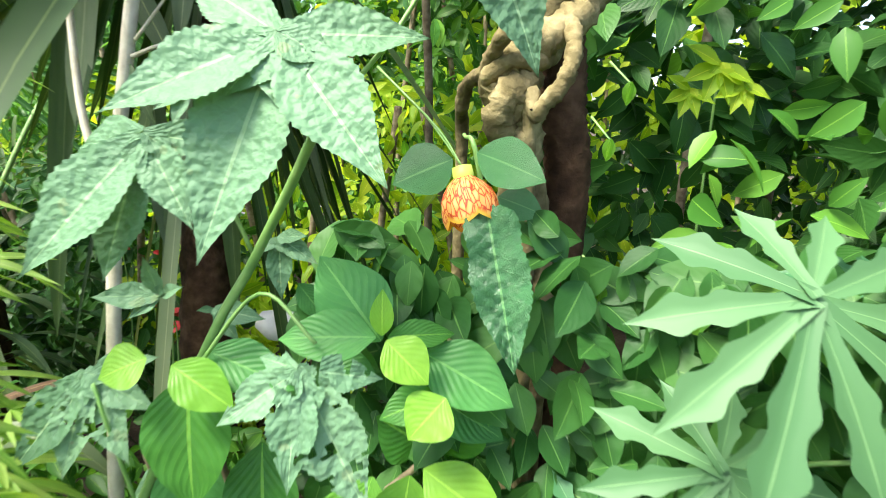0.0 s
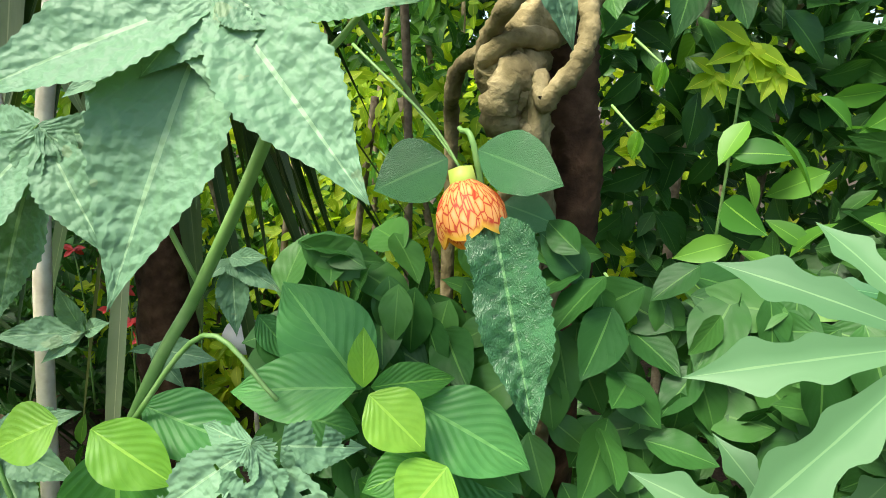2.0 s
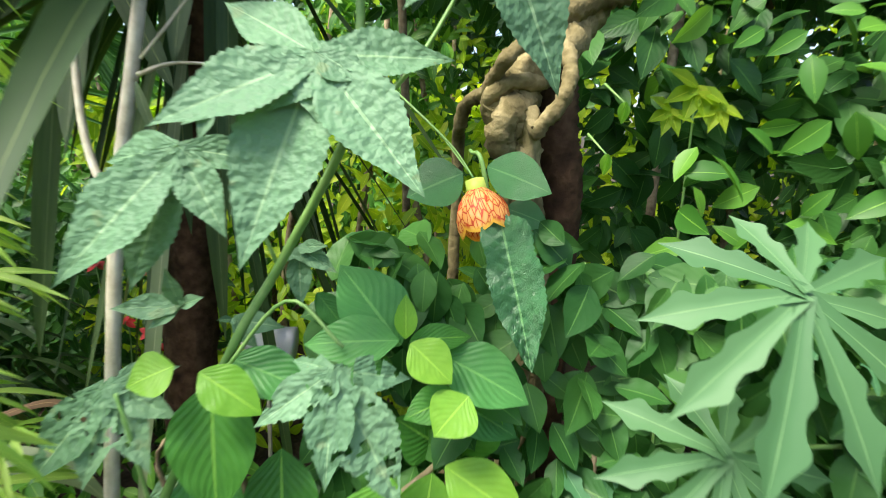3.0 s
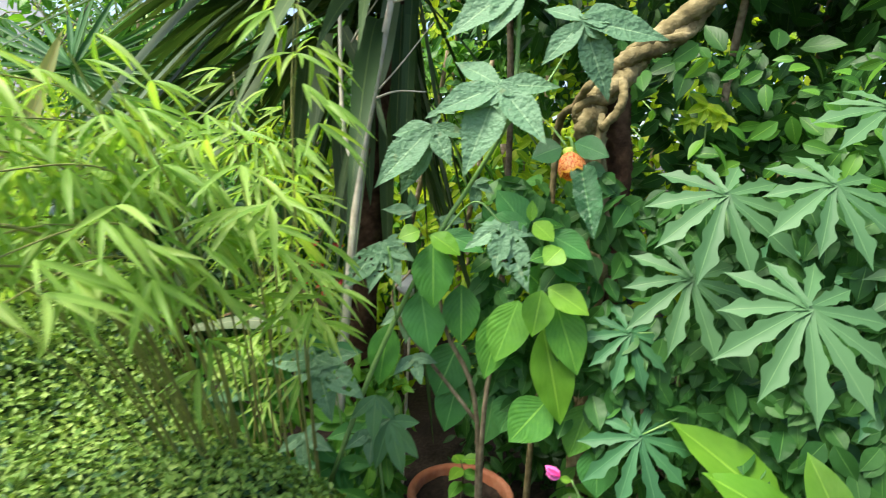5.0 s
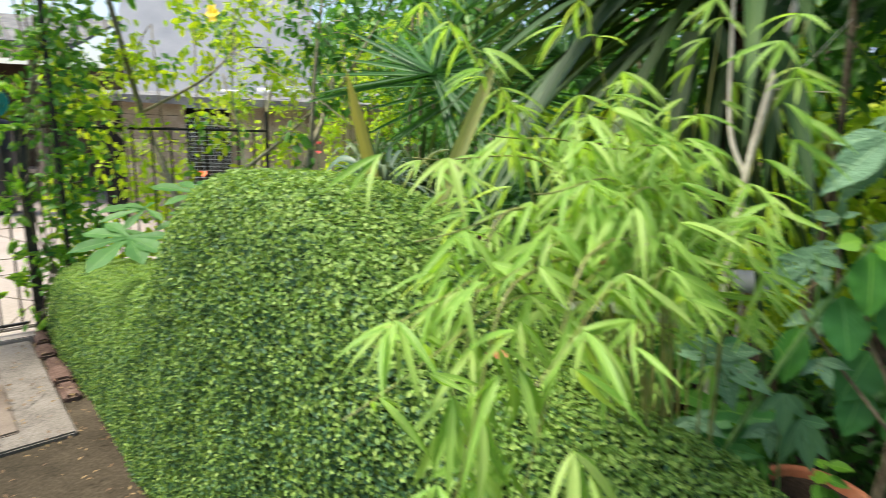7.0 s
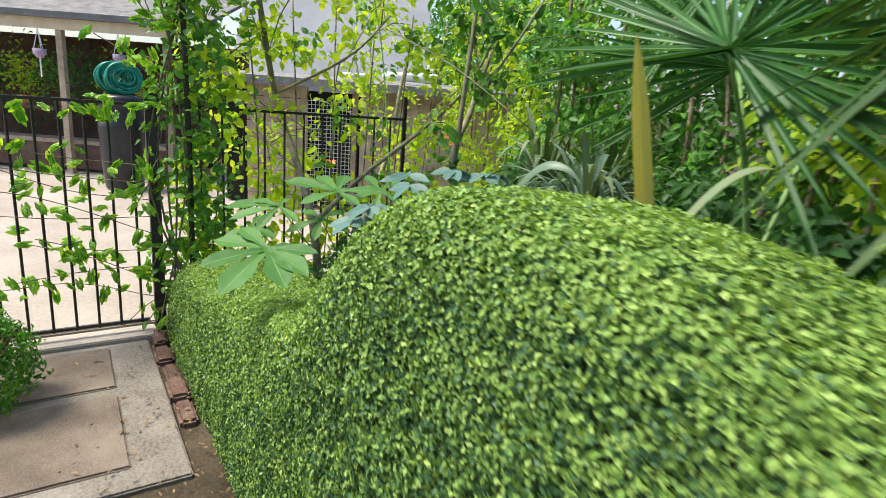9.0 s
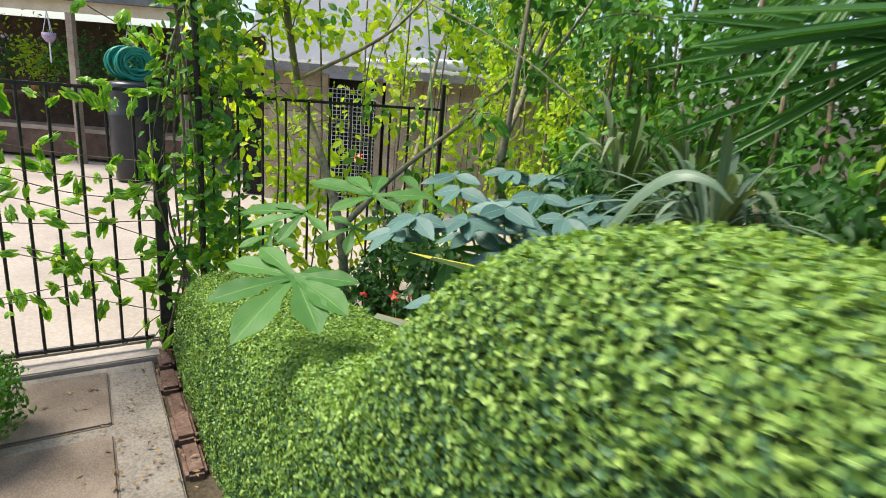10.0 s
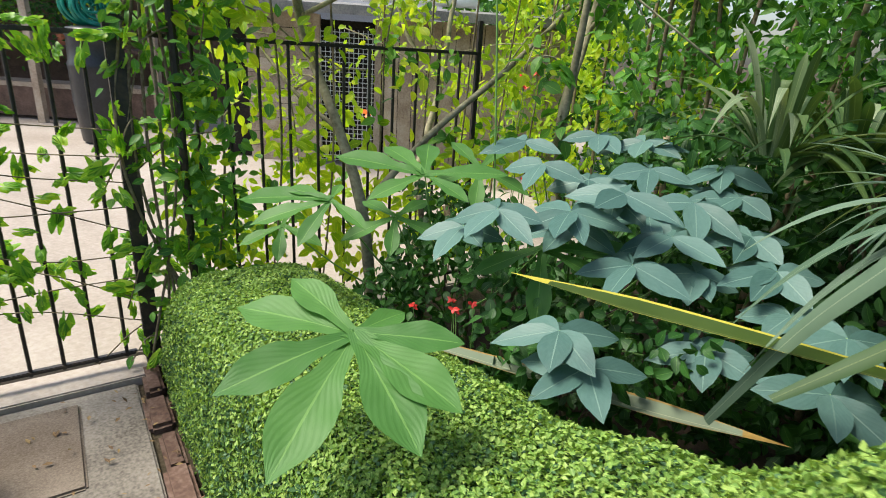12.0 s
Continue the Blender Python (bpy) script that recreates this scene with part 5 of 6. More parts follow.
thicket("undergrowth", "low dark undergrowth behind the pot", -1.4, 0.5, 1.58, 2.05, 0.2, 0.85, 2200, 0.065, "shrub", 39, aspect=0.42, trunks=4, girth=0.004)
thicket("undergrowth", "low leafy undergrowth beside the pot", -1.3, -0.05, 1.05, 1.5, 0.2, 0.82, 1900, 0.06, "shrub_mid", 40, aspect=0.42, trunks=4, girth=0.004)

gold_climber = thing("gold_climber", "climber shoot with yellow-green lobed leaves", "vine", (0.702, 1.300, 0.300))
stem(gold_climber, [(0.732, 1.300, 0.300), (0.722, 1.290, 1.200), (0.702, 1.250, 1.561)], 0.003, 0.0015)
palmate(gold_climber, (0.697, 1.240, 1.577), [(0.650, 1.225, 1.557), (0.678, 1.225, 1.532), (0.710, 1.225, 1.531), (0.736, 1.225, 1.556), (0.650, 1.225, 1.597)], material="lime")
palmate(gold_climber, (0.666, 1.240, 1.547), [(0.632, 1.225, 1.532), (0.652, 1.225, 1.514), (0.675, 1.225, 1.514), (0.693, 1.225, 1.532), (0.632, 1.225, 1.562)], material="lime")
palmate(gold_climber, (0.728, 1.240, 1.556), [(0.691, 1.225, 1.540), (0.712, 1.225, 1.521), (0.736, 1.225, 1.521), (0.756, 1.225, 1.540), (0.690, 1.225, 1.571)], material="lime")
pale_bud = thing("flower_bud", "pale green pointed bud among dark leaves", "bud", (0.535, 1.080, 1.483))
leaf(pale_bud, (0.535, 1.080, 1.494), (0.535, 1.078, 1.472), 0.0130, material="bright", name="scale")
leaf(pale_bud, (0.536, 1.077, 1.494), (0.535, 1.076, 1.472), 0.0110, (0.6, -0.7, 0.2), material="bright", name="scale")
stem(pale_bud, [(0.523, 1.110, 1.513), (0.535, 1.080, 1.493)], 0.0012, 0.0009, n=2)
pale_bud = thing("flower_bud", "pale green pointed bud among dark leaves", "bud", (0.528, 1.030, 1.354))
leaf(pale_bud, (0.528, 1.030, 1.365), (0.528, 1.028, 1.343), 0.0130, material="bright", name="scale")
leaf(pale_bud, (0.529, 1.027, 1.365), (0.528, 1.026, 1.343), 0.0110, (0.6, -0.7, 0.2), material="bright", name="scale")
stem(pale_bud, [(0.516, 1.060, 1.384), (0.528, 1.030, 1.364)], 0.0012, 0.0009, n=2)
pale_bud = thing("flower_bud", "pale green pointed bud among dark leaves", "bud", (0.548, 1.080, 1.535))
leaf(pale_bud, (0.548, 1.080, 1.546), (0.548, 1.078, 1.524), 0.0130, material="bright", name="scale")
leaf(pale_bud, (0.549, 1.077, 1.546), (0.548, 1.076, 1.524), 0.0110, (0.6, -0.7, 0.2), material="bright", name="scale")
stem(pale_bud, [(0.536, 1.110, 1.565), (0.548, 1.080, 1.545)], 0.0012, 0.0009, n=2)

# red flowers behind the trunk
def red_patch(name, label, base, count, spread, size, seed, material="red"):
    rng = random.Random(seed)
    ob = thing(name, label, "flowers", base)
    for i in range(count):
        c = Vector(base) + Vector([rng.uniform(-q, q) for q in spread])
        stem(ob, [(c.x, c.y, base[2] - 0.35), (c.x + 0.01, c.y, (c.z + base[2]) / 2 - 0.1), tuple(c)], 0.0025, 0.0015, n=3, sides=5)
        for k in range(6):
            a = k * 1.05 + i
            leaf(ob, c, c + Vector((math.cos(a) * size, math.sin(a) * size * 0.7, size * 0.5 * math.sin(k * 2.2))), size * 0.55, (0, -0.7, 0.7), "ovate", material, "petal")
    return ob


red_patch("red_flowers", "loose cluster of red flowers behind the trunk", (-0.372, 2.014, 1.025), 9, (0.15, 0.08, 0.11), 0.03, 5)
red_patch("red_salvia", "small red flowers on thin stems in the bed", (-2.820, 2.156, 0.578), 5, (0.12, 0.1, 0.03), 0.02, 6)
red_patch("red_salvia", "small red flowers on thin stems in the bed", (-2.964, 3.102, 0.882), 4, (0.18, 0.15, 0.04), 0.02, 7)
red_patch("red_salvia", "small red flowers on thin stems in the bed", (-3.626, 4.097, 1.233), 4, (0.12, 0.15, 0.1), 0.03, 8)
red_patch("red_salvia", "small red flower beside the hedge end", (-4.495, 2.108, 0.144), 1, (0.0, 0.0, 0.0), 0.03, 9)
red_patch("orange_lily", "single upright orange flower", (-4.388, 3.446, 0.948), 1, (0.0, 0.0, 0.0), 0.06, 10, "orange")

# ---- large pale leaves low by the pot ----
low = thing("canna", "canna with broad bright green leaves", "plant", (0.785, 0.857, 0.859))
leaf(low, (0.773, 0.862, 0.895), (0.608, 0.898, 1.035), 0.0952, (0.2, -0.7, 0.7), "ovate", "bright")
leaf(low, (0.809, 0.769, 0.928), (0.777, 0.833, 1.028), 0.0599, (-0.3, -0.8, 0.6), "ovate", "bright")
leaf(low, (0.791, 0.813, 0.893), (0.642, 0.842, 0.979), 0.0753, (0.2, -0.7, 0.7), "ovate", "bright")
small = thing("palmate_seedling", "young plants with hand-shaped fresh green leaves", "plant", (0.099, 0.974, 0.753))
stem(small, [(0.111, 0.984, 0.675), (0.084, 0.971, 0.872), (0.077, 0.959, 0.992)], 0.003, 0.0015)
lobed(small, (0.077, 0.959, 0.992), [(0.033, 0.938, 0.950), (0.079, 0.927, 0.916), (0.118, 0.947, 0.952)], [0.0233, 0.0317, 0.0254], material="cassava", kind="ovate")
lobed(small, (0.106, 0.955, 0.947), [(0.083, 0.928, 0.856), (0.140, 0.923, 0.855), (0.167, 0.941, 0.882), (0.163, 0.970, 0.942)], [0.0296, 0.0338, 0.0296, 0.0254], material="cassava", kind="ovate")

palmate(small, (-0.166, 1.120, 0.986), [(-0.227, 1.106, 0.972), (-0.190, 1.100, 0.940), (-0.146, 1.102, 0.932), (-0.102, 1.108, 0.963), (-0.089, 1.102, 0.999)], material="broad_dark")
stem(small, [(-0.060, 1.180, 0.300), (-0.113, 1.165, 0.741), (-0.166, 1.120, 0.986)], 0.0025, 0.0015, n=4)
palmate(small, (-0.055, 1.080, 1.031), [(-0.119, 1.067, 0.990), (-0.068, 1.068, 0.970), (-0.011, 1.060, 0.980), (0.023, 1.067, 1.034), (-0.131, 1.069, 1.058)], material="cassava_dark")
stem(small, [(0.007, 1.140, 0.300), (-0.024, 1.125, 0.770), (-0.055, 1.080, 1.031)], 0.0025, 0.0015, n=4)
palmate(small, (-0.221, 1.120, 0.834), [(-0.290, 1.109, 0.808), (-0.243, 1.101, 0.780), (-0.218, 1.104, 0.748), (-0.160, 1.105, 0.804), (-0.145, 1.106, 0.845)], material="broad")
stem(small, [(-0.093, 1.180, 0.300), (-0.157, 1.165, 0.642), (-0.221, 1.120, 0.834)], 0.0025, 0.0015, n=4)
palmate(small, (-0.008, 1.020, 0.814), [(-0.074, 1.009, 0.770), (-0.020, 1.007, 0.727), (0.028, 1.010, 0.741), (0.069, 1.007, 0.823), (-0.074, 1.006, 0.867)], material="broad_dark")
stem(small, [(0.035, 1.080, 0.300), (0.013, 1.065, 0.629), (-0.008, 1.020, 0.814)], 0.0025, 0.0015, n=4)
palmate(small, (-0.071, 1.050, 0.682), [(-0.147, 1.040, 0.679), (-0.120, 1.034, 0.626), (-0.070, 1.038, 0.621), (-0.018, 1.036, 0.666), (0.006, 1.033, 0.688)], material="cassava_dark")
stem(small, [(-0.003, 1.110, 0.300), (-0.037, 1.095, 0.543), (-0.071, 1.050, 0.682)], 0.0025, 0.0015, n=4)
palmate(small, (0.069, 1.000, 0.746), [(0.002, 0.990, 0.696), (0.045, 0.986, 0.683), (0.097, 0.984, 0.686), (0.139, 0.980, 0.751), (-0.001, 0.990, 0.772)], material="broad")
stem(small, [(0.081, 1.060, 0.300), (0.075, 1.045, 0.585), (0.069, 1.000, 0.746)], 0.0025, 0.0015, n=4)
palmate(small, (-0.265, 1.100, 0.718), [(-0.351, 1.085, 0.703), (-0.310, 1.086, 0.632), (-0.243, 1.085, 0.615), (-0.182, 1.082, 0.668), (-0.150, 1.085, 0.731)], material="broad_dark")
stem(small, [(-0.119, 1.160, 0.300), (-0.192, 1.145, 0.567), (-0.265, 1.100, 0.718)], 0.0025, 0.0015, n=4)
palmate(small, (-0.136, 1.080, 0.767), [(-0.208, 1.066, 0.754), (-0.175, 1.066, 0.695), (-0.103, 1.065, 0.697), (-0.060, 1.067, 0.769), (-0.190, 1.061, 0.798)], material="cassava_dark")
stem(small, [(-0.042, 1.140, 0.300), (-0.089, 1.125, 0.599), (-0.136, 1.080, 0.767)], 0.0025, 0.0015, n=4)
palmate(small, (-0.234, 1.200, 0.875), [(-0.305, 1.185, 0.844), (-0.273, 1.184, 0.805), (-0.227, 1.186, 0.793), (-0.168, 1.188, 0.825), (-0.140, 1.187, 0.872)], material="broad")
stem(small, [(-0.100, 1.260, 0.300), (-0.167, 1.245, 0.669), (-0.234, 1.200, 0.875)], 0.0025, 0.0015, n=4)
palmate(small, (-0.329, 1.250, 0.713), [(-0.413, 1.232, 0.690), (-0.362, 1.237, 0.641), (-0.296, 1.233, 0.650), (-0.245, 1.239, 0.718), (-0.386, 1.237, 0.762)], material="broad_dark")
stem(small, [(-0.158, 1.310, 0.300), (-0.244, 1.295, 0.564), (-0.329, 1.250, 0.713)], 0.0025, 0.0015, n=4)
palmate(small, (-0.395, 1.250, 0.822), [(-0.479, 1.231, 0.807), (-0.442, 1.238, 0.745), (-0.367, 1.233, 0.742), (-0.298, 1.238, 0.778), (-0.299, 1.233, 0.834)], material="cassava_dark")
stem(small, [(-0.197, 1.310, 0.300), (-0.296, 1.295, 0.635), (-0.395, 1.250, 0.822)], 0.0025, 0.0015, n=4)
palmate(small, (-0.028, 1.150, 0.842), [(-0.105, 1.134, 0.819), (-0.055, 1.139, 0.760), (0.003, 1.139, 0.780), (0.077, 1.134, 0.850), (-0.122, 1.132, 0.875)], material="broad")
stem(small, [(0.023, 1.210, 0.300), (-0.002, 1.195, 0.647), (-0.028, 1.150, 0.842)], 0.0025, 0.0015, n=4)
palmate(small, (0.022, 1.100, 0.856), [(-0.058, 1.085, 0.825), (-0.023, 1.082, 0.796), (0.020, 1.083, 0.774), (0.082, 1.089, 0.829), (0.117, 1.089, 0.880)], material="broad_dark")
stem(small, [(0.053, 1.160, 0.300), (0.038, 1.145, 0.656), (0.022, 1.100, 0.856)], 0.0025, 0.0015, n=4)
palmate(small, (-0.501, 1.300, 0.808), [(-0.579, 1.287, 0.771), (-0.544, 1.287, 0.718), (-0.443, 1.289, 0.727), (-0.393, 1.283, 0.804), (-0.596, 1.288, 0.843)], material="cassava_dark")
stem(small, [(-0.261, 1.360, 0.300), (-0.381, 1.345, 0.625), (-0.501, 1.300, 0.808)], 0.0025, 0.0015, n=4)

# ---- bed near the gate ----
def aralia():
    ar = thing("aralia", "aralia with large flat leaves of seven leaflets", "shrub", (-3.279, 2.864, 0.100))
    root = Vector((-3.225, 2.782, 0.150))

    def hand(c, tips, width, material="aralia"):
        c = Vector(c)
        stem(ar, [tuple(root), tuple(root.lerp(c, 0.6) + Vector((0, 0, -0.05))), tuple(c)], 0.005, 0.0025, name="stalk")
        mats = []
        tips = [Vector(t) for t in tips]
        for t in tips:
            mats.append(np.array(frame_of(c, t, 0.88 * width * (t - c).length, (0.25, -0.3, 0.95))))
        for i, q in enumerate(mats):
            q[2, 3] += 0.0008 * i
        v, f, uv = gather(unit("leaflet"), mats)
        link("leaf", mesh_of("leaf", v, f, uv), material, ar)

    hand((-2.472, 1.362, 0.917), [(-2.386, 1.103, 0.842), (-2.543, 1.129, 0.898), (-2.698, 1.282, 0.939), (-2.651, 1.375, 0.978), (-2.474, 1.509, 0.915), (-2.301, 1.451, 0.937), (-2.230, 1.345, 0.894), (-2.239, 1.258, 0.864)], 0.40)
    hand((-2.896, 2.108, 1.014), [(-3.185, 1.997, 1.065), (-2.960, 1.916, 0.971), (-2.716, 2.089, 0.982), (-2.690, 2.265, 1.047), (-3.034, 2.306, 1.089), (-3.125, 2.174, 1.079)], 0.36)
    hand((-3.115, 1.917, 0.921), [(-3.271, 1.720, 0.865), (-3.070, 1.741, 0.836), (-2.940, 1.892, 0.885), (-3.171, 2.021, 0.953), (-3.328, 1.906, 0.935), (-3.449, 1.806, 0.899)], 0.32)
    hand((-2.999, 2.096, 0.854), [(-3.099, 1.937, 0.798), (-2.923, 1.984, 0.776), (-2.820, 2.139, 0.820), (-2.982, 2.255, 0.896), (-3.173, 2.118, 0.881)], 0.36)
    hand((-2.889, 2.425, 0.989), [(-2.997, 2.270, 0.951), (-2.820, 2.296, 0.883), (-2.701, 2.467, 0.937), (-2.882, 2.598, 1.074), (-3.055, 2.477, 1.070)], 0.36)
    hand((-3.409, 1.964, 0.756), [(-3.483, 1.826, 0.707), (-3.318, 1.863, 0.679), (-3.244, 1.999, 0.725), (-3.473, 2.071, 0.805)], 0.36)
    hand((-2.484, 2.134, 0.873), [(-2.404, 1.986, 0.707), (-2.254, 2.196, 0.802), (-2.219, 2.319, 0.878), (-2.637, 1.996, 0.799)], 0.34)


aralia()
teal_bush = thing("peony_bush", "blue-green bush with pointed divided leaves", "shrub", (-2.782, 3.194, 0.150))
rng = random.Random(8)
root = Vector((-2.684, 2.976, 0.150))
for base in ((-2.569, 2.002, 0.997), (-2.409, 2.115, 1.003), (-2.351, 2.293, 1.022), (-2.174, 2.473, 1.009), (-2.609, 2.331, 1.070), (-2.347, 2.574, 1.066), (-2.304, 1.890, 0.774), (-2.213, 1.865, 0.722), (-1.862, 2.280, 0.821), (-1.751, 2.066, 0.752), (-2.156, 2.711, 1.081), (-2.542, 2.604, 1.143), (-2.012, 2.135, 0.728), (-2.784, 2.544, 1.094), (-2.182, 2.308, 0.942), (-2.683, 2.018, 0.919), (-2.010, 2.491, 0.941), (-2.226, 2.129, 0.897), (-1.743, 2.233, 0.822), (-2.45, 2.24, 0.93), (-2.28, 2.42, 0.95), (-2.1, 2.3, 0.86), (-2.5, 2.46, 1.02), (-2.3, 2.2, 1.06), (-2.08, 2.62, 1.02), (-1.92, 2.36, 0.9), (-2.42, 2.72, 1.13)):
    c = Vector(base)
    stem(teal_bush, [tuple(root), tuple(root.lerp(c, 0.55)), tuple(c)], 0.004, 0.002, name="stalk", n=4)
    for k in range(6):
        a = k * 1.047 + rng.random()
        t = c + Vector((math.cos(a), math.sin(a), -0.35 + 0.3 * rng.random())) * rng.uniform(0.12, 0.18)
        leaf(teal_bush, c, t, rng.uniform(0.06, 0.085), (rng.uniform(-0.3, 0.3), -0.5, 0.8), "flat", "blue")

flax = thing("flax_lily", "flax with long keeled olive leaves, some yellow-edged", "plant", (-1.598, 3.683, 0.150))
arch(flax, Vector((-1.596, 1.917, 0.902)), Vector((-2.373, 1.736, 0.968)) - Vector((-1.596, 1.917, 0.902)), 0.062, 0.02, "flax", label="long leaf with a yellow tip")
arch(flax, Vector((-2.624, 1.860, 0.620)), Vector((-1.788, 2.042, 0.610)) - Vector((-2.624, 1.860, 0.620)), 0.062, 0.0, "flax_grey")
strap(flax, [(-1.950, 1.870, 0.700), (-1.850, 1.830, 0.950), (-1.770, 1.805, 1.100), (-1.683, 1.786, 1.240), (-1.600, 1.770, 1.310), (-1.520, 1.760, 1.310), (-1.460, 1.750, 1.270)], 0.038, "yucca", "broad grey leaf folded over at its end")
strap(flax, [(-1.855, 1.605, 0.940), (-1.759, 1.659, 1.025), (-1.671, 1.678, 1.121), (-1.575, 1.650, 1.216)], 0.026, "sword")
leaf(flax, (-1.150, 1.420, 1.150), (-1.200, 1.270, 1.640), 0.042, (0.5, -0.8, 0.2), "strap", "sword_dead", label="upright leaf dried to yellow at the tip")
arch(flax, Vector((-1.140, 1.420, 1.150)), Vector((-0.900, 1.540, 1.720)) - Vector((-1.140, 1.420, 1.150)), 0.05, 0.55, "sword_pale", label="pale leaf bending over")
leaf(flax, (-0.717, 0.995, 1.282), (-0.597, 1.050, 1.648), 0.036, (0.4, -0.85, 0.2), "strap", "sword_dead")
sword_clump("yucca", "tuft of long grey-green sword leaves", (-1.824, 2.929, 1.091), 52, 0.6, 0.024, "sword", 3, lean=(0, 0, 0.2), droop=0.5)
sword_clump("yucca", "tuft of long grey-green sword leaves", (-2.021, 2.635, 1.157), 40, 0.6, 0.024, "sword", 4, droop=0.6)
grey_yucca = sword_clump("yucca", "tuft of arching grey-green sword leaves over the hedge", (-1.560, 2.020, 1.160), 70, 0.46, 0.019, "yucca", 12, lean=(-0.2, -0.05, 0.05), droop=0.85)
stem(grey_yucca, [(-1.560, 2.060, 0.150), (-1.575, 2.040, 0.700), (-1.560, 2.020, 1.165)], 0.03, 0.025, "bark_red", "trunk", 8, 10, 0.1)
sword_clump("cordyline_tuft", "tuft of arching strap leaves", (-1.899, 3.355, 0.970), 46, 0.8, 0.022, "sword", 5, droop=0.7)
thicket("bed_shrub", "dense leafy shrubs of the bed", 1.2, 3.2, 1.7, 2.7, 0.1, 1.25, 4200, 0.07, "shrub", 41, aspect=0.45, holes=0.2)
thicket("bed_shrub", "dense leafy shrubs behind the palm", 0.6, 2.6, 2.8, 3.8, 0.2, 2.2, 4200, 0.09, "shrub_mid", 42, aspect=0.45, holes=0.3)
thicket("rose_bush", "rose bush with dark glossy leaves", 2.6, 4.3, 0.92, 1.9, 0.05, 0.78, 4500, 0.045, "shrub", 43, aspect=0.6, trunks=5)


thicket("bed_shrub", "dense leafy shrubs beside the shed view", 2.3, 3.9, 1.9, 2.6, 0.05, 1.15, 4200, 0.06, "shrub", 44, aspect=0.45, holes=0.2)
thicket("bed_shrub", "tall shrubs with light leaves at the back of the bed", 1.6, 3.5, 2.7, 3.6, 0.1, 2.3, 5200, 0.075, "shrub_mid", 45, aspect=0.42, holes=0.45)
thicket("boundary_shrub", "tall dark boundary shrubs", 0.8, 4.2, 4.0, 5.0, 0.0, 3.4, 9000, 0.1, "shrub", 46, aspect=0.5)
thicket("boundary_shrub", "sunlit boundary shrubs beside the shed", 4.3, 6.5, 3.4, 4.2, 0.0, 2.6, 3500, 0.08, "lime", 47, aspect=0.5, holes=0.4)


thicket("boundary_shrub", "tall green shrubs closing the end of the bed", 3.3, 4.7, 3.0, 3.9, 0.0, 2.7, 3000, 0.09, "shrub_mid", 55, aspect=0.5, holes=0.2)
thicket("far_trees", "tall leafy trees beyond the yard", 4.8, 8.5, 4.3, 5.6, 0.0, 4.2, 7000, 0.11, "shrub_mid", 48, aspect=0.5)
thicket("far_trees", "tall leafy trees behind the outbuildings", 9.0, 20.0, 7.5, 9.5, 0.0, 4.2, 7000, 0.2, "shrub_mid", 49, aspect=0.5)


def small_tree(name, label, base, forks, leaves, size, material, seed, bark="bark_green", r=0.03, spread=0.3):
    rng = np.random.default_rng(seed)
    t = thing(name, label, "tree", base)
    pts = []
    for k, line in enumerate(forks):
        curve = bend(line, 8)
        part("trunk" if k == 0 else "limb", tube(curve, [r * (0.62 ** min(k, 2)) * (1 - 0.55 * i / len(curve)) for i in range(len(curve))], 9, 0.05), bark, t, smooth=True)
        for _ in range(7):
            i = int(rng.integers(len(curve) // 3, len(curve)))
            p = Vector(curve[i])
            e = p + Vector(rng.normal(0, spread, 3)) + Vector((0, 0, 0.12))
            part("twig", tube(bend([p, (p + e) / 2 + Vector((0, 0, 0.05)), e], 3), 0.004, 5), bark, t, smooth=True)
            pts += [np.array(p.lerp(e, q)) for q in rng.uniform(0.2, 1.05, leaves // (7 * len(forks)))]
    pts = np.array(pts) + rng.normal(0, 0.045, (len(pts), 3))
    foliage("foliage", unit("mid"), scatter_mats(pts, np.tile([0.1, -0.5, 0.8], (len(pts), 1)), size, 0.7, 0.55, 0.5, rng), material, t, kind="stuff")
    return t


small_tree("small_tree", "small tree with a lichened trunk and yellow-green leaves", (-3.561, 2.602, 0.100),
           [[(-3.551, 2.611, 0.100), (-3.596, 2.567, 0.657), (-3.773, 2.596, 0.994), (-4.053, 2.618, 1.472), (-3.712, 2.215, 2.112), (-3.875, 2.222, 2.513)],
            [(-3.596, 2.567, 0.657), (-3.488, 2.915, 0.980), (-3.313, 3.310, 1.306), (-3.141, 3.568, 1.616), (-3.073, 3.774, 1.972)],
            [(-3.773, 2.596, 0.994), (-4.070, 2.587, 1.142), (-4.480, 2.589, 1.484), (-4.649, 2.599, 1.767)],
            [(-4.053, 2.618, 1.472), (-3.356, 2.606, 1.719), (-3.204, 2.796, 1.974)]], 620, 0.05, "lime", 51)
small_tree("small_tree", "slim tree with pale bark and light green leaves", (-4.075, 3.646, 0.050),
           [[(-4.089, 3.632, 0.050), (-4.274, 3.860, 0.543), (-4.296, 4.103, 1.119), (-4.362, 4.279, 1.614), (-4.386, 4.469, 2.075)],
            [(-4.296, 4.103, 1.119), (-4.583, 4.051, 1.443), (-4.802, 4.100, 1.888)]], 520, 0.055, "lime", 52)
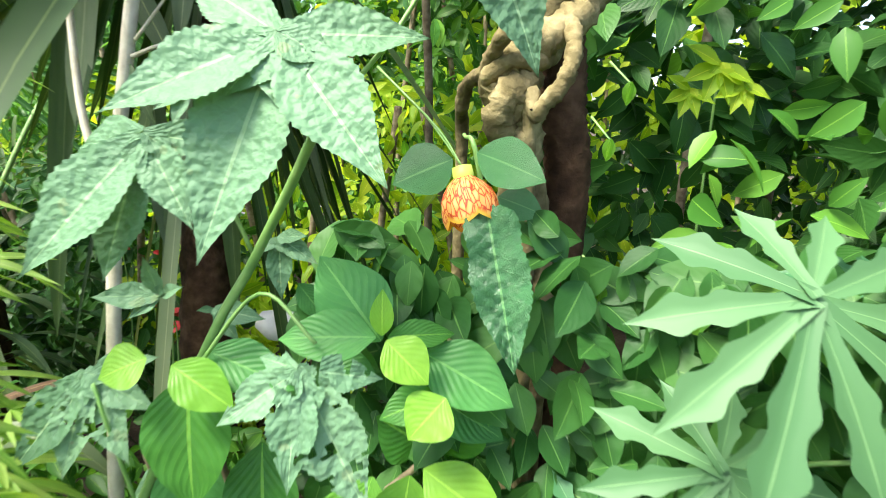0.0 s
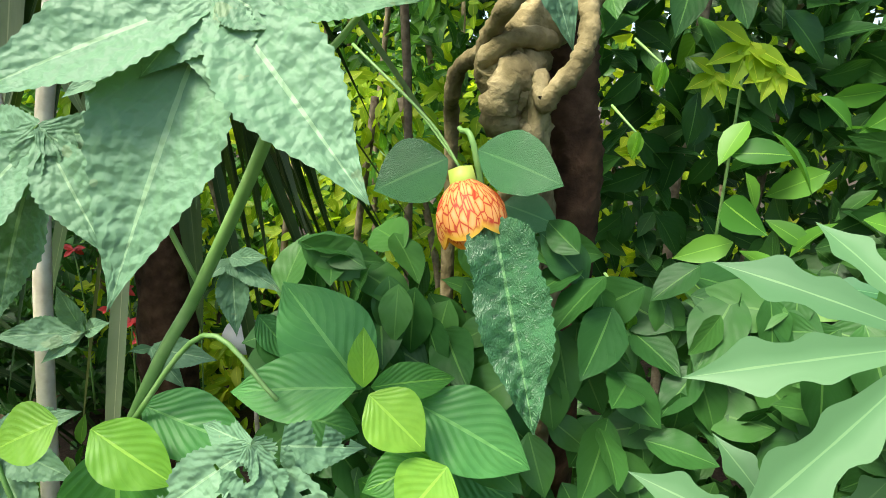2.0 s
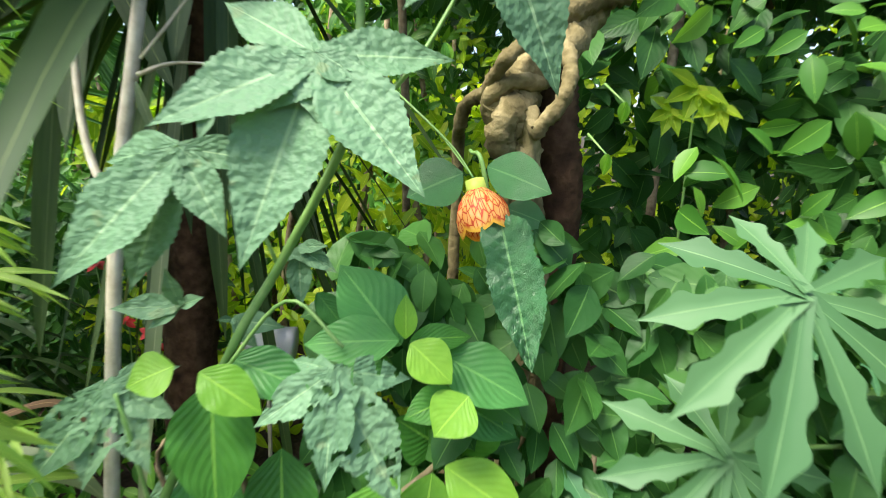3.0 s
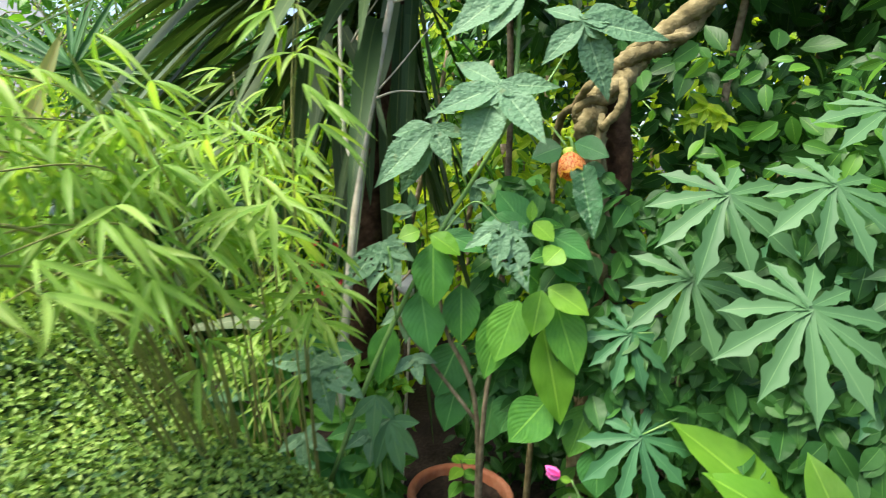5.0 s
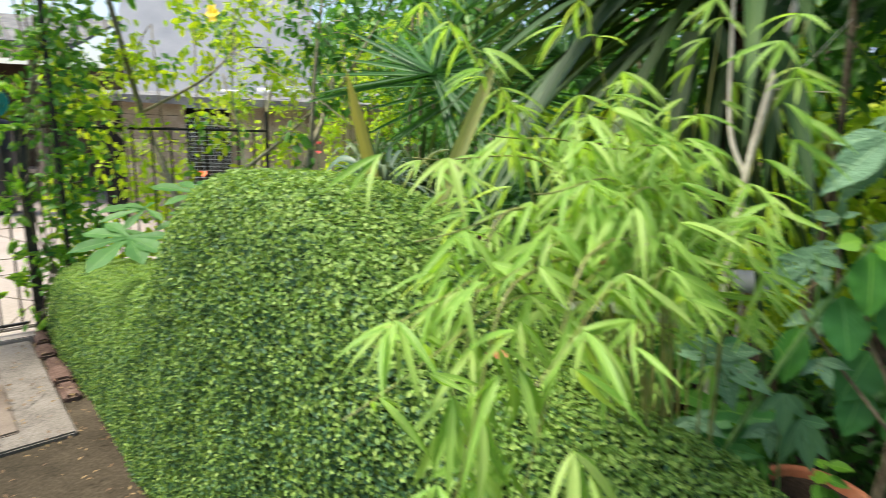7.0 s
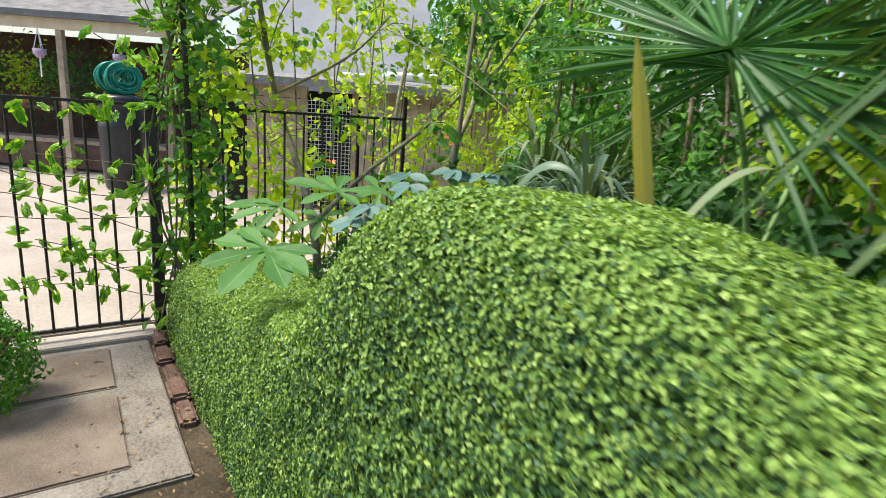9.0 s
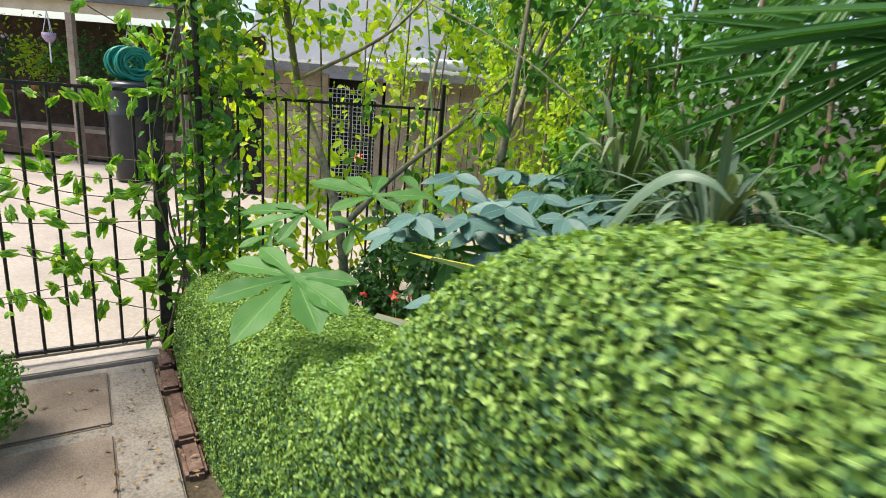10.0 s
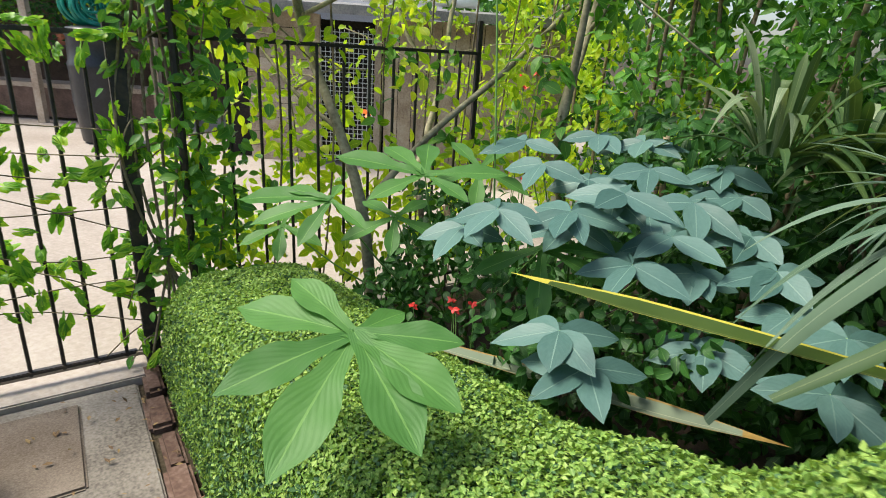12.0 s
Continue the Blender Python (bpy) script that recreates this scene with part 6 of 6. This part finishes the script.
small_tree("small_tree", "leafy tree with broad hanging green leaves", (-3.317, 4.398, 0.100),
           [[(-3.317, 4.398, 0.100), (-2.934, 3.180, 1.010), (-2.953, 3.379, 1.484), (-2.946, 3.552, 1.860)],
            [(-2.934, 3.180, 1.010), (-2.892, 3.197, 1.716), (-2.926, 3.298, 2.118), (-2.945, 3.390, 2.455)],
            [(-2.953, 3.379, 1.484), (-2.664, 3.433, 1.943), (-2.535, 3.659, 2.363)]], 420, 0.09, "shrub_mid", 53, spread=0.25)


# climber on the gate, post and fence
def climber():
    c = thing("climbing_vine", "climbing plant with fresh green leaves twined through the gate", "vine", at(4.4, 0.3))
    rng = np.random.default_rng(61)
    pts = []
    for k in range(26):
        n0, z0 = rng.uniform(0.15, 0.6), rng.uniform(0.1, 1.9)
        a = Vector(at(4.42, n0, z0))
        e = Vector(at(4.4 + rng.uniform(-0.12, 0.08), n0 + rng.uniform(-0.35, 0.3), min(2.5, max(0.05, z0 + rng.uniform(-0.25, 0.45)))))
        curve = bend([a, (a + e) / 2 + Vector((0, 0, 0.05)), e], 8)
        part("tendril", tube(curve, 0.003, 5), "bark", c, smooth=True)
        pts += [np.array(p) for p in curve]
    for k in range(9):
        z0 = 0.25 + 0.11 * k
        a = Vector(at(4.43, 0.2, z0 * 0.9))
        e = Vector(at(4.4, -0.25 - 0.7 * rng.random(), z0 + rng.uniform(-0.1, 0.25)))
        curve = bend([a, (a + e) / 2 + Vector((0, 0, rng.uniform(-0.05, 0.08))), e], 9)
        part("tendril", tube(curve, 0.0025, 5), "bark", c, smooth=True)
        pts += [np.array(p) for p in curve for _ in range(2)]
    for k in range(8):
        a = Vector(at(4.4, 0.1, 1.32))
        e = Vector(at(4.38, -0.15 * k, 1.28 + 0.08 * rng.random()))
        pts += [np.array(a.lerp(e, q)) for q in rng.random(9)]
    pts = np.array(pts) + rng.normal(0, 0.045, (len(pts), 3))
    whorls = scatter_mats(pts[::3], np.tile([0.7, -0.5, 0.5], (len(pts[::3]), 1)), 0.07, 0.5, 0.42, 0.3, rng)
    leaflets = []
    for m in whorls:
        for a in (-1.5, -0.75, 0.0, 0.75, 1.5):
            leaflets.append(m @ np.array(Matrix.Rotation(a, 4, "Z")) @ np.diag([1.0, 1 - 0.13 * abs(a), 1.0, 1.0]))
    foliage("foliage", unit("mid"), leaflets, "vine", c, "leaves of five fresh green leaflets", "stuff")


climber()
pc = thing("post_climber", "dark leafy climber thickly wrapped round the gate post", "vine", at(4.4, 0.35))
rng3 = np.random.default_rng(64)
q = np.stack([rng3.uniform(4.25, 4.6, 1250), 0.47 + 0.11 * rng3.normal(0, 1, 1250), 2.5 * rng3.random(1250) ** 1.3], 1)
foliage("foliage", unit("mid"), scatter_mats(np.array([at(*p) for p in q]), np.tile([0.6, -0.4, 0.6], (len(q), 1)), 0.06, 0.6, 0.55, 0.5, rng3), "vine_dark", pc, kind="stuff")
for k in range(5):
    part("tendril", tube(bend([at(4.35, 0.2 + k * 0.08, 0.0), at(4.42, 0.4 - k * 0.05, 1.0), at(4.38, 0.25 + k * 0.07, 2.3)], 7), 0.006, 6), "bark", pc, smooth=True)
rng2 = np.random.default_rng(63)
fc = thing("fence_climber", "yellow-green climber spread over the railing", "vine", at(4.55, 1.2))
q = np.stack([rng2.uniform(4.35, 4.95, 7000), rng2.uniform(0.35, 2.3, 7000), rng2.uniform(0.2, 2.6, 7000)], 1)
keep = np.array([noise.noise(Vector((a * 2, b * 3, c * 3))) > 0.02 for a, b, c in q])
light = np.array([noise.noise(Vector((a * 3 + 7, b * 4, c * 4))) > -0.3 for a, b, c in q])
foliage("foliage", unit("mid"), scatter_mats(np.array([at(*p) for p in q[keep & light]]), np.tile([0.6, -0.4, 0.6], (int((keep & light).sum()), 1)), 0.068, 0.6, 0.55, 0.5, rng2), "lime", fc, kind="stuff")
foliage("old_foliage", unit("mid"), scatter_mats(np.array([at(*p) for p in q[keep & ~light]]), np.tile([0.6, -0.4, 0.6], (int((keep & ~light).sum()), 1)), 0.068, 0.6, 0.55, 0.5, rng2), "vine_dark", fc, "patches of darker leaves in the shaded vine colour", "stuff")
for k in range(8):
    part("tendril", tube(bend([at(4.55, 0.5 + k * 0.27, 0.03), at(4.5, 0.6 + k * 0.25, 1.0), at(4.6, 0.5 + k * 0.3, 2.1)], 6), 0.005, 6), "bark", fc, smooth=True)
shrub_ball("box_ball", "clipped dark green box shrub beside the path", "shrub", tuple((-3.760, 0.762, 0.230)), (0.26, 0.26, 0.26), 5200, 0.028, "shrub_mid", spread=0.6, shell=0.8, seed=5)

# ---- yard beyond the gate ----
def boards(parent, a, b, z0, z1, count, material, upright=True, thick=0.02, name="board"):
    """A run of separate boards between two ground points."""
    a, b = Vector(a), Vector(b)
    d = b - a
    ang = math.atan2(d.y, d.x)
    for i in range(count):
        bm = bmesh.new()
        if upright:
            c = a + d * ((i + 0.5) / count)
            box(bm, Matrix.Translation((c.x, c.y, (z0 + z1) / 2)) @ Matrix.Rotation(ang, 4, "Z"), (d.length / count - 0.006, thick, z1 - z0))
        else:
            h = (z1 - z0) / count
            c = (a + b) / 2
            box(bm, Matrix.Translation((c.x, c.y, z0 + h * (i + 0.5))) @ Matrix.Rotation(ang, 4, "Z"), (d.length, thick + 0.004 * (i % 2), h - 0.006))
        part(name, bm, material, parent)


def aviary():
    a, b = Vector((-6.783, 5.012, 0.030)), Vector((-6.157, 5.464, 0.030))
    dirn = (b - a).normalized()
    back = Vector((-dirn.y, dirn.x, 0))
    if back.dot(Vector((-0.6, 0.8, 0))) < 0:
        back = -back
    av = thing("aviary_shed", "low wooden shed with a wire mesh door and felt roof", "shed", (a.x, a.y, 0.03))
    p = lambda k, q=0.0, z=0.0: a + dirn * k + back * q + Vector((0, 0, z - a.z))
    ln = (b - a).length
    boards(av, p(-0.6), p(ln - 0.62), 0.03, 1.6, 10, "board", False)
    boards(av, p(ln + 0.1), p(ln + 2.2), 0.03, 1.6, 14, "board", True)
    # solid block coloured near black in place of a shaded interior
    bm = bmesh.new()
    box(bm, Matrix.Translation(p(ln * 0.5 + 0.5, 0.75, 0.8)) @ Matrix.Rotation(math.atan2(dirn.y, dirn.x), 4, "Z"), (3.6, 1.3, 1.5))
    part("inside", bm, "dark", av, "solid near-black block standing for the unlit inside of the shed")
    for k in (-0.62, 0.03):
        bm = bmesh.new()
        box(bm, Matrix.Translation(p(ln + k, -0.02, 0.81)) @ Matrix.Rotation(math.atan2(dirn.y, dirn.x), 4, "Z"), (0.07, 0.06, 1.56))
        part("door_post", bm, "board", av)
    mesh = link("wire_mesh", bpy.data.meshes.new("wire_mesh"), "wire", av, "square galvanised wire mesh")
    bm = bmesh.new()
    for i in range(12):
        q = ln - 0.58 + i * 0.05
        box(bm, Matrix.Translation(p(q, -0.03, 0.76)) @ Matrix.Rotation(math.atan2(dirn.y, dirn.x), 4, "Z"), (0.007, 0.006, 1.4))
    for i in range(28):
        box(bm, Matrix.Translation(p(ln - 0.3, -0.034, 0.08 + 0.05 * i)) @ Matrix.Rotation(math.atan2(dirn.y, dirn.x), 4, "Z"), (0.58, 0.006, 0.007))
    bm.to_mesh(mesh.data)
    bm.free()
    bm = bmesh.new()
    box(bm, Matrix.Translation(p(ln * 0.5 + 0.5, 0.6, 1.70)) @ Matrix.Rotation(math.atan2(dirn.y, dirn.x), 4, "Z") @ Matrix.Rotation(0.06, 4, "X"), (4.0, 1.9, 0.09))
    part("roof", bm, "felt", av, "sagging dark felt roof")
    for k, q, r in ((ln + 0.35, 0.1, 0.05), (ln + 0.6, 0.3, 0.06), (ln - 0.2, 0.25, 0.03)):
        part("pipe", tube([p(k, q, 1.76 + r), p(k + 0.45, q + 0.1, 1.77 + r)], r, 12), "white", av, "pale pipe left on the roof", smooth=True)
    return a, dirn, back


shed_a, shed_d, shed_b = aviary()


def house():
    c = Vector((-10.914, 9.323, 0.000))
    h = thing("house", "grey outbuilding with a steep grey roof behind the shed", "building", (c.x, c.y, 0.0))
    ang = math.atan2(shed_d.y, shed_d.x)
    bm = bmesh.new()
    box(bm, Matrix.Translation((c.x, c.y, 0.9)) @ Matrix.Rotation(ang, 4, "Z"), (4.2, 0.25, 1.8))
    part("wall", bm, "slate", h)
    bm = bmesh.new()
    box(bm, Matrix.Translation((c.x + 0.9 * shed_b.x, c.y + 0.9 * shed_b.y, 3.1)) @ Matrix.Rotation(ang, 4, "Z") @ Matrix.Rotation(radians(58), 4, "X"), (4.5, 3.4, 0.1))
    part("roof", bm, "slate", h, "plain grey sheet roof")


house()


def water_butt():
    c = Vector((-8.992, 3.884, 0.000))
    b = thing("water_butt", "black plastic water butt", "barrel", (c.x, c.y, 0.03))
    prof = [(0.2, 0.03), (0.24, 0.06), (0.27, 0.4), (0.275, 0.42), (0.275, 0.46), (0.28, 0.5), (0.28, 0.85), (0.285, 0.87), (0.285, 0.92), (0.27, 0.95), (0.26, 1.2), (0.27, 1.22), (0.27, 1.27), (0.24, 1.3), (0.05, 1.33)]
    v, f, k = [], [], 28
    for r, z in prof:
        for i in range(k):
            a = 2 * math.pi * i / k
            v.append((c.x + r * math.cos(a), c.y + r * math.sin(a), z))
    for i in range(len(prof) - 1):
        for j in range(k):
            f.append((i * k + j, i * k + (j + 1) % k, (i + 1) * k + (j + 1) % k, (i + 1) * k + j))
    f.append(tuple(range(k))[::-1])
    f.append(tuple(range((len(prof) - 1) * k, len(prof) * k)))
    link("barrel", mesh_of("barrel", v, f), "plastic", b)
    reel = thing("hose_coil", "coiled teal garden hose lying on the water butt", "hose", (c.x, c.y, 1.32))
    line = []
    for i in range(520):
        a = i * 0.24
        r = 0.05 + 0.15 * abs(math.sin(i * 0.043)) ** 0.6
        w = 0.1 * math.sin(i * 0.061)
        line.append(Vector((c.x + 0.3 * r * math.cos(a) + w, c.y + r * math.cos(a) + 0.4 * w, 1.53 + r * math.sin(a))))
    part("coil", tube(line, 0.016, 6), "teal", reel, smooth=True)


water_butt()


def lean_to():
    c = Vector((-10.101, 3.330, 0.134))
    e1, e2 = Vector((-11.385, 3.374, 2.438)), Vector((-9.541, 4.667, 2.291))
    d = (e2 - e1)
    d.z = 0
    d.normalize()
    back = Vector((-d.y, d.x, 0))
    if back.dot(Vector((-1, 0.3, 0))) < 0:
        back = -back
    z = (e1.z + e2.z) / 2
    ang = math.atan2(d.y, d.x)
    mid = (e1 + e2) / 2 - d * 1.6
    mid.z = 0
    lt = thing("lean_to", "open timber lean-to sheltering shelves of pot plants", "shelter", (mid.x, mid.y, 0.03))

    def bar(off, up, size, name, material, label="", tilt=0.0, along=0.0):
        bm = bmesh.new()
        p = mid + back * off + d * along
        box(bm, Matrix.Translation((p.x, p.y, up)) @ Matrix.Rotation(ang, 4, "Z") @ Matrix.Rotation(tilt, 4, "X"), size)
        part(name, bm, material, lt, label)

    bar(0.0, z - 0.12, (7.0, 0.04, 0.16), "fascia", "cream", "cream painted fascia board")
    bar(-0.06, z, (7.0, 0.11, 0.09), "gutter", "gutter", "dark grey gutter")
    bar(0.9, z + 0.32, (7.0, 2.0, 0.05), "roof", "felt", "", 0.33 if back.dot(Vector((-math.sin(ang), math.cos(ang), 0))) > 0 else -0.33)
    bar(1.8, 1.1, (7.0, 0.08, 2.2), "back_wall", "brown_board", "dark brown board wall")
    bar(0.5, 0.5, (6.0, 0.5, 0.06), "bench_top", "board", "weathered bench shelf")
    bar(0.28, 0.28, (6.0, 0.03, 0.4), "bench_front", "brown_board", "dark brown bench front")
    bar(0.6, 1.0, (6.0, 0.5, 0.05), "shelf", "brown_board")
    for k in (-2.6, -0.6, 1.3, 2.9):
        bar(0.05, z / 2 - 0.08, (0.09, 0.09, z - 0.2), "post", "board", "", 0.0, k)
    rng = np.random.default_rng(71)
    for k in range(9):
        p = mid + back * 0.5 + d * (-2.4 + 0.55 * k)
        kind = ("shrub_mid", "shrub", "lime")[k % 3]
        pp = thing("pot_plant", "leafy plant in a pot on the shelf", "plant", (p.x, p.y, 1.03), "plants on the shelf")
        part("pot", tube([(p.x, p.y, 1.03), (p.x, p.y, 1.17)], [0.06, 0.08], 14), "terracotta", pp, smooth=False)
        n = 420
        q = np.array((p.x, p.y, 1.5)) + rng.normal(0, 1, (n, 3)) * np.array((0.17, 0.17, 0.24))
        foliage("foliage", unit("mid"), scatter_mats(q, np.tile([0.5, -0.5, 0.7], (n, 1)), 0.07, 0.7, 0.5, 0.3, rng), kind, pp, kind="stuff")
        if k in (1, 2, 4):
            q = np.array((p.x, p.y, 1.65)) + rng.normal(0, 1, (60, 3)) * np.array((0.18, 0.18, 0.2))
            foliage("blossom", unit("mid"), scatter_mats(q, np.tile([0.5, -0.5, 0.7], (60, 1)), 0.05, 0.7, 0.8, 0.3, rng), "mauve", pp, "dusty mauve blossom", "stuff")
    for k in (-0.9, 1.0, 2.2):
        p = mid + d * k
        hb = thing("hanging_basket", "small hanging planter on white cords", "basket", (p.x, p.y, z - 0.3), "hanging baskets")
        for a in range(3):
            o = Vector((0.07 * math.cos(a * 2.1), 0.07 * math.sin(a * 2.1), 0))
            part("cord", tube([Vector((p.x, p.y, z - 0.2)), Vector((p.x, p.y, z - 0.5)) + o], 0.006, 5), "white", hb)
        part("bowl", tube([(p.x, p.y, z - 0.62), (p.x, p.y, z - 0.56), (p.x, p.y, z - 0.49)], [0.04, 0.085, 0.09], 14), "mauve", hb, smooth=True)
        part("tail", tube([(p.x, p.y, z - 0.62), (p.x, p.y, z - 0.9)], 0.01, 6), "white", hb)


lean_to()

# ---- the rest of the garden, out of view, closing the place ----
for k, (p, r) in enumerate((((2.6, -1.6, 0.9), (1.2, 1.6, 1.2)), ((-1.5, -4.2, 0.9), (2.6, 1.0, 1.4)), ((-5.2, -2.2, 0.8), (1.4, 1.6, 1.1)))):
    shrub_ball("garden_shrub", "dense garden shrub across the path", "shrub", p, r, 3000, 0.13, "shrub_mid", "mid", shell=0.7, seed=80 + k)


# ---- litter and small things ----
rng4 = np.random.default_rng(91)
q = np.stack([rng4.uniform(0.8, 4.3, 260), -0.35 + 0.61 * rng4.random(260) ** 0.5, np.full(260, 0.012)], 1)
lit = np.array([at(a, b, c if b > -0.05 else 0.014) for a, b, c in q])
m = scatter_mats(lit, np.tile([0, 0, 1.0], (260, 1)), 0.026, 0.25, 0.5, rng=rng4)
tagged(foliage("leaf_litter", unit("small"), m, "litter"), "dry brown fallen leaves along the hedge foot", "leaf litter", kind="stuff")
wp = thing("white_plastic_pot", "small white plastic pot lying among the stems", "pot", (0.041, 1.693, 1.027))
part("pot_wall", tube([(-0.029, 1.701, 1.047), (-0.000, 1.697, 1.037), (0.081, 1.694, 1.034)], [0.02, 0.034, 0.04], 16), "white", wp, smooth=True)
part("stake", tube([(0.017, 1.714, 0.200), (0.017, 1.714, 1.024)], 0.005, 6), "twig", wp, "thin cane under the pot")
db = thing("fallen_blossom", "dried orange blossom lying on the hedge", "blossom", (-0.384, 0.575, 1.104))
for k in range(5):
    c = Vector((-0.384, 0.575, 1.104))
    leaf(db, c, c + Vector((0.02 * math.cos(k * 1.26), 0.02 * math.sin(k * 1.26), 0.012)), 0.018, (0, -0.3, 1), "ovate", "terracotta", "petal")
yb = thing("yellow_flower", "bright yellow open flower on a tall stem", "flower", (-2.891, 2.284, 2.059))
for k in range(6):
    c = Vector((-2.891, 2.284, 2.059))
    leaf(yb, c, c + Vector((0.055 * math.cos(k * 1.05), -0.015, 0.055 * math.sin(k * 1.05))), 0.045, (0, -1, 0.3), "ovate", "yellow", "petal")
stem(yb, [(-2.891, 2.284, 2.059), (-2.871, 2.404, 1.559), (-2.841, 2.584, 0.050)], 0.003, 0.004, "stem", "stalk")
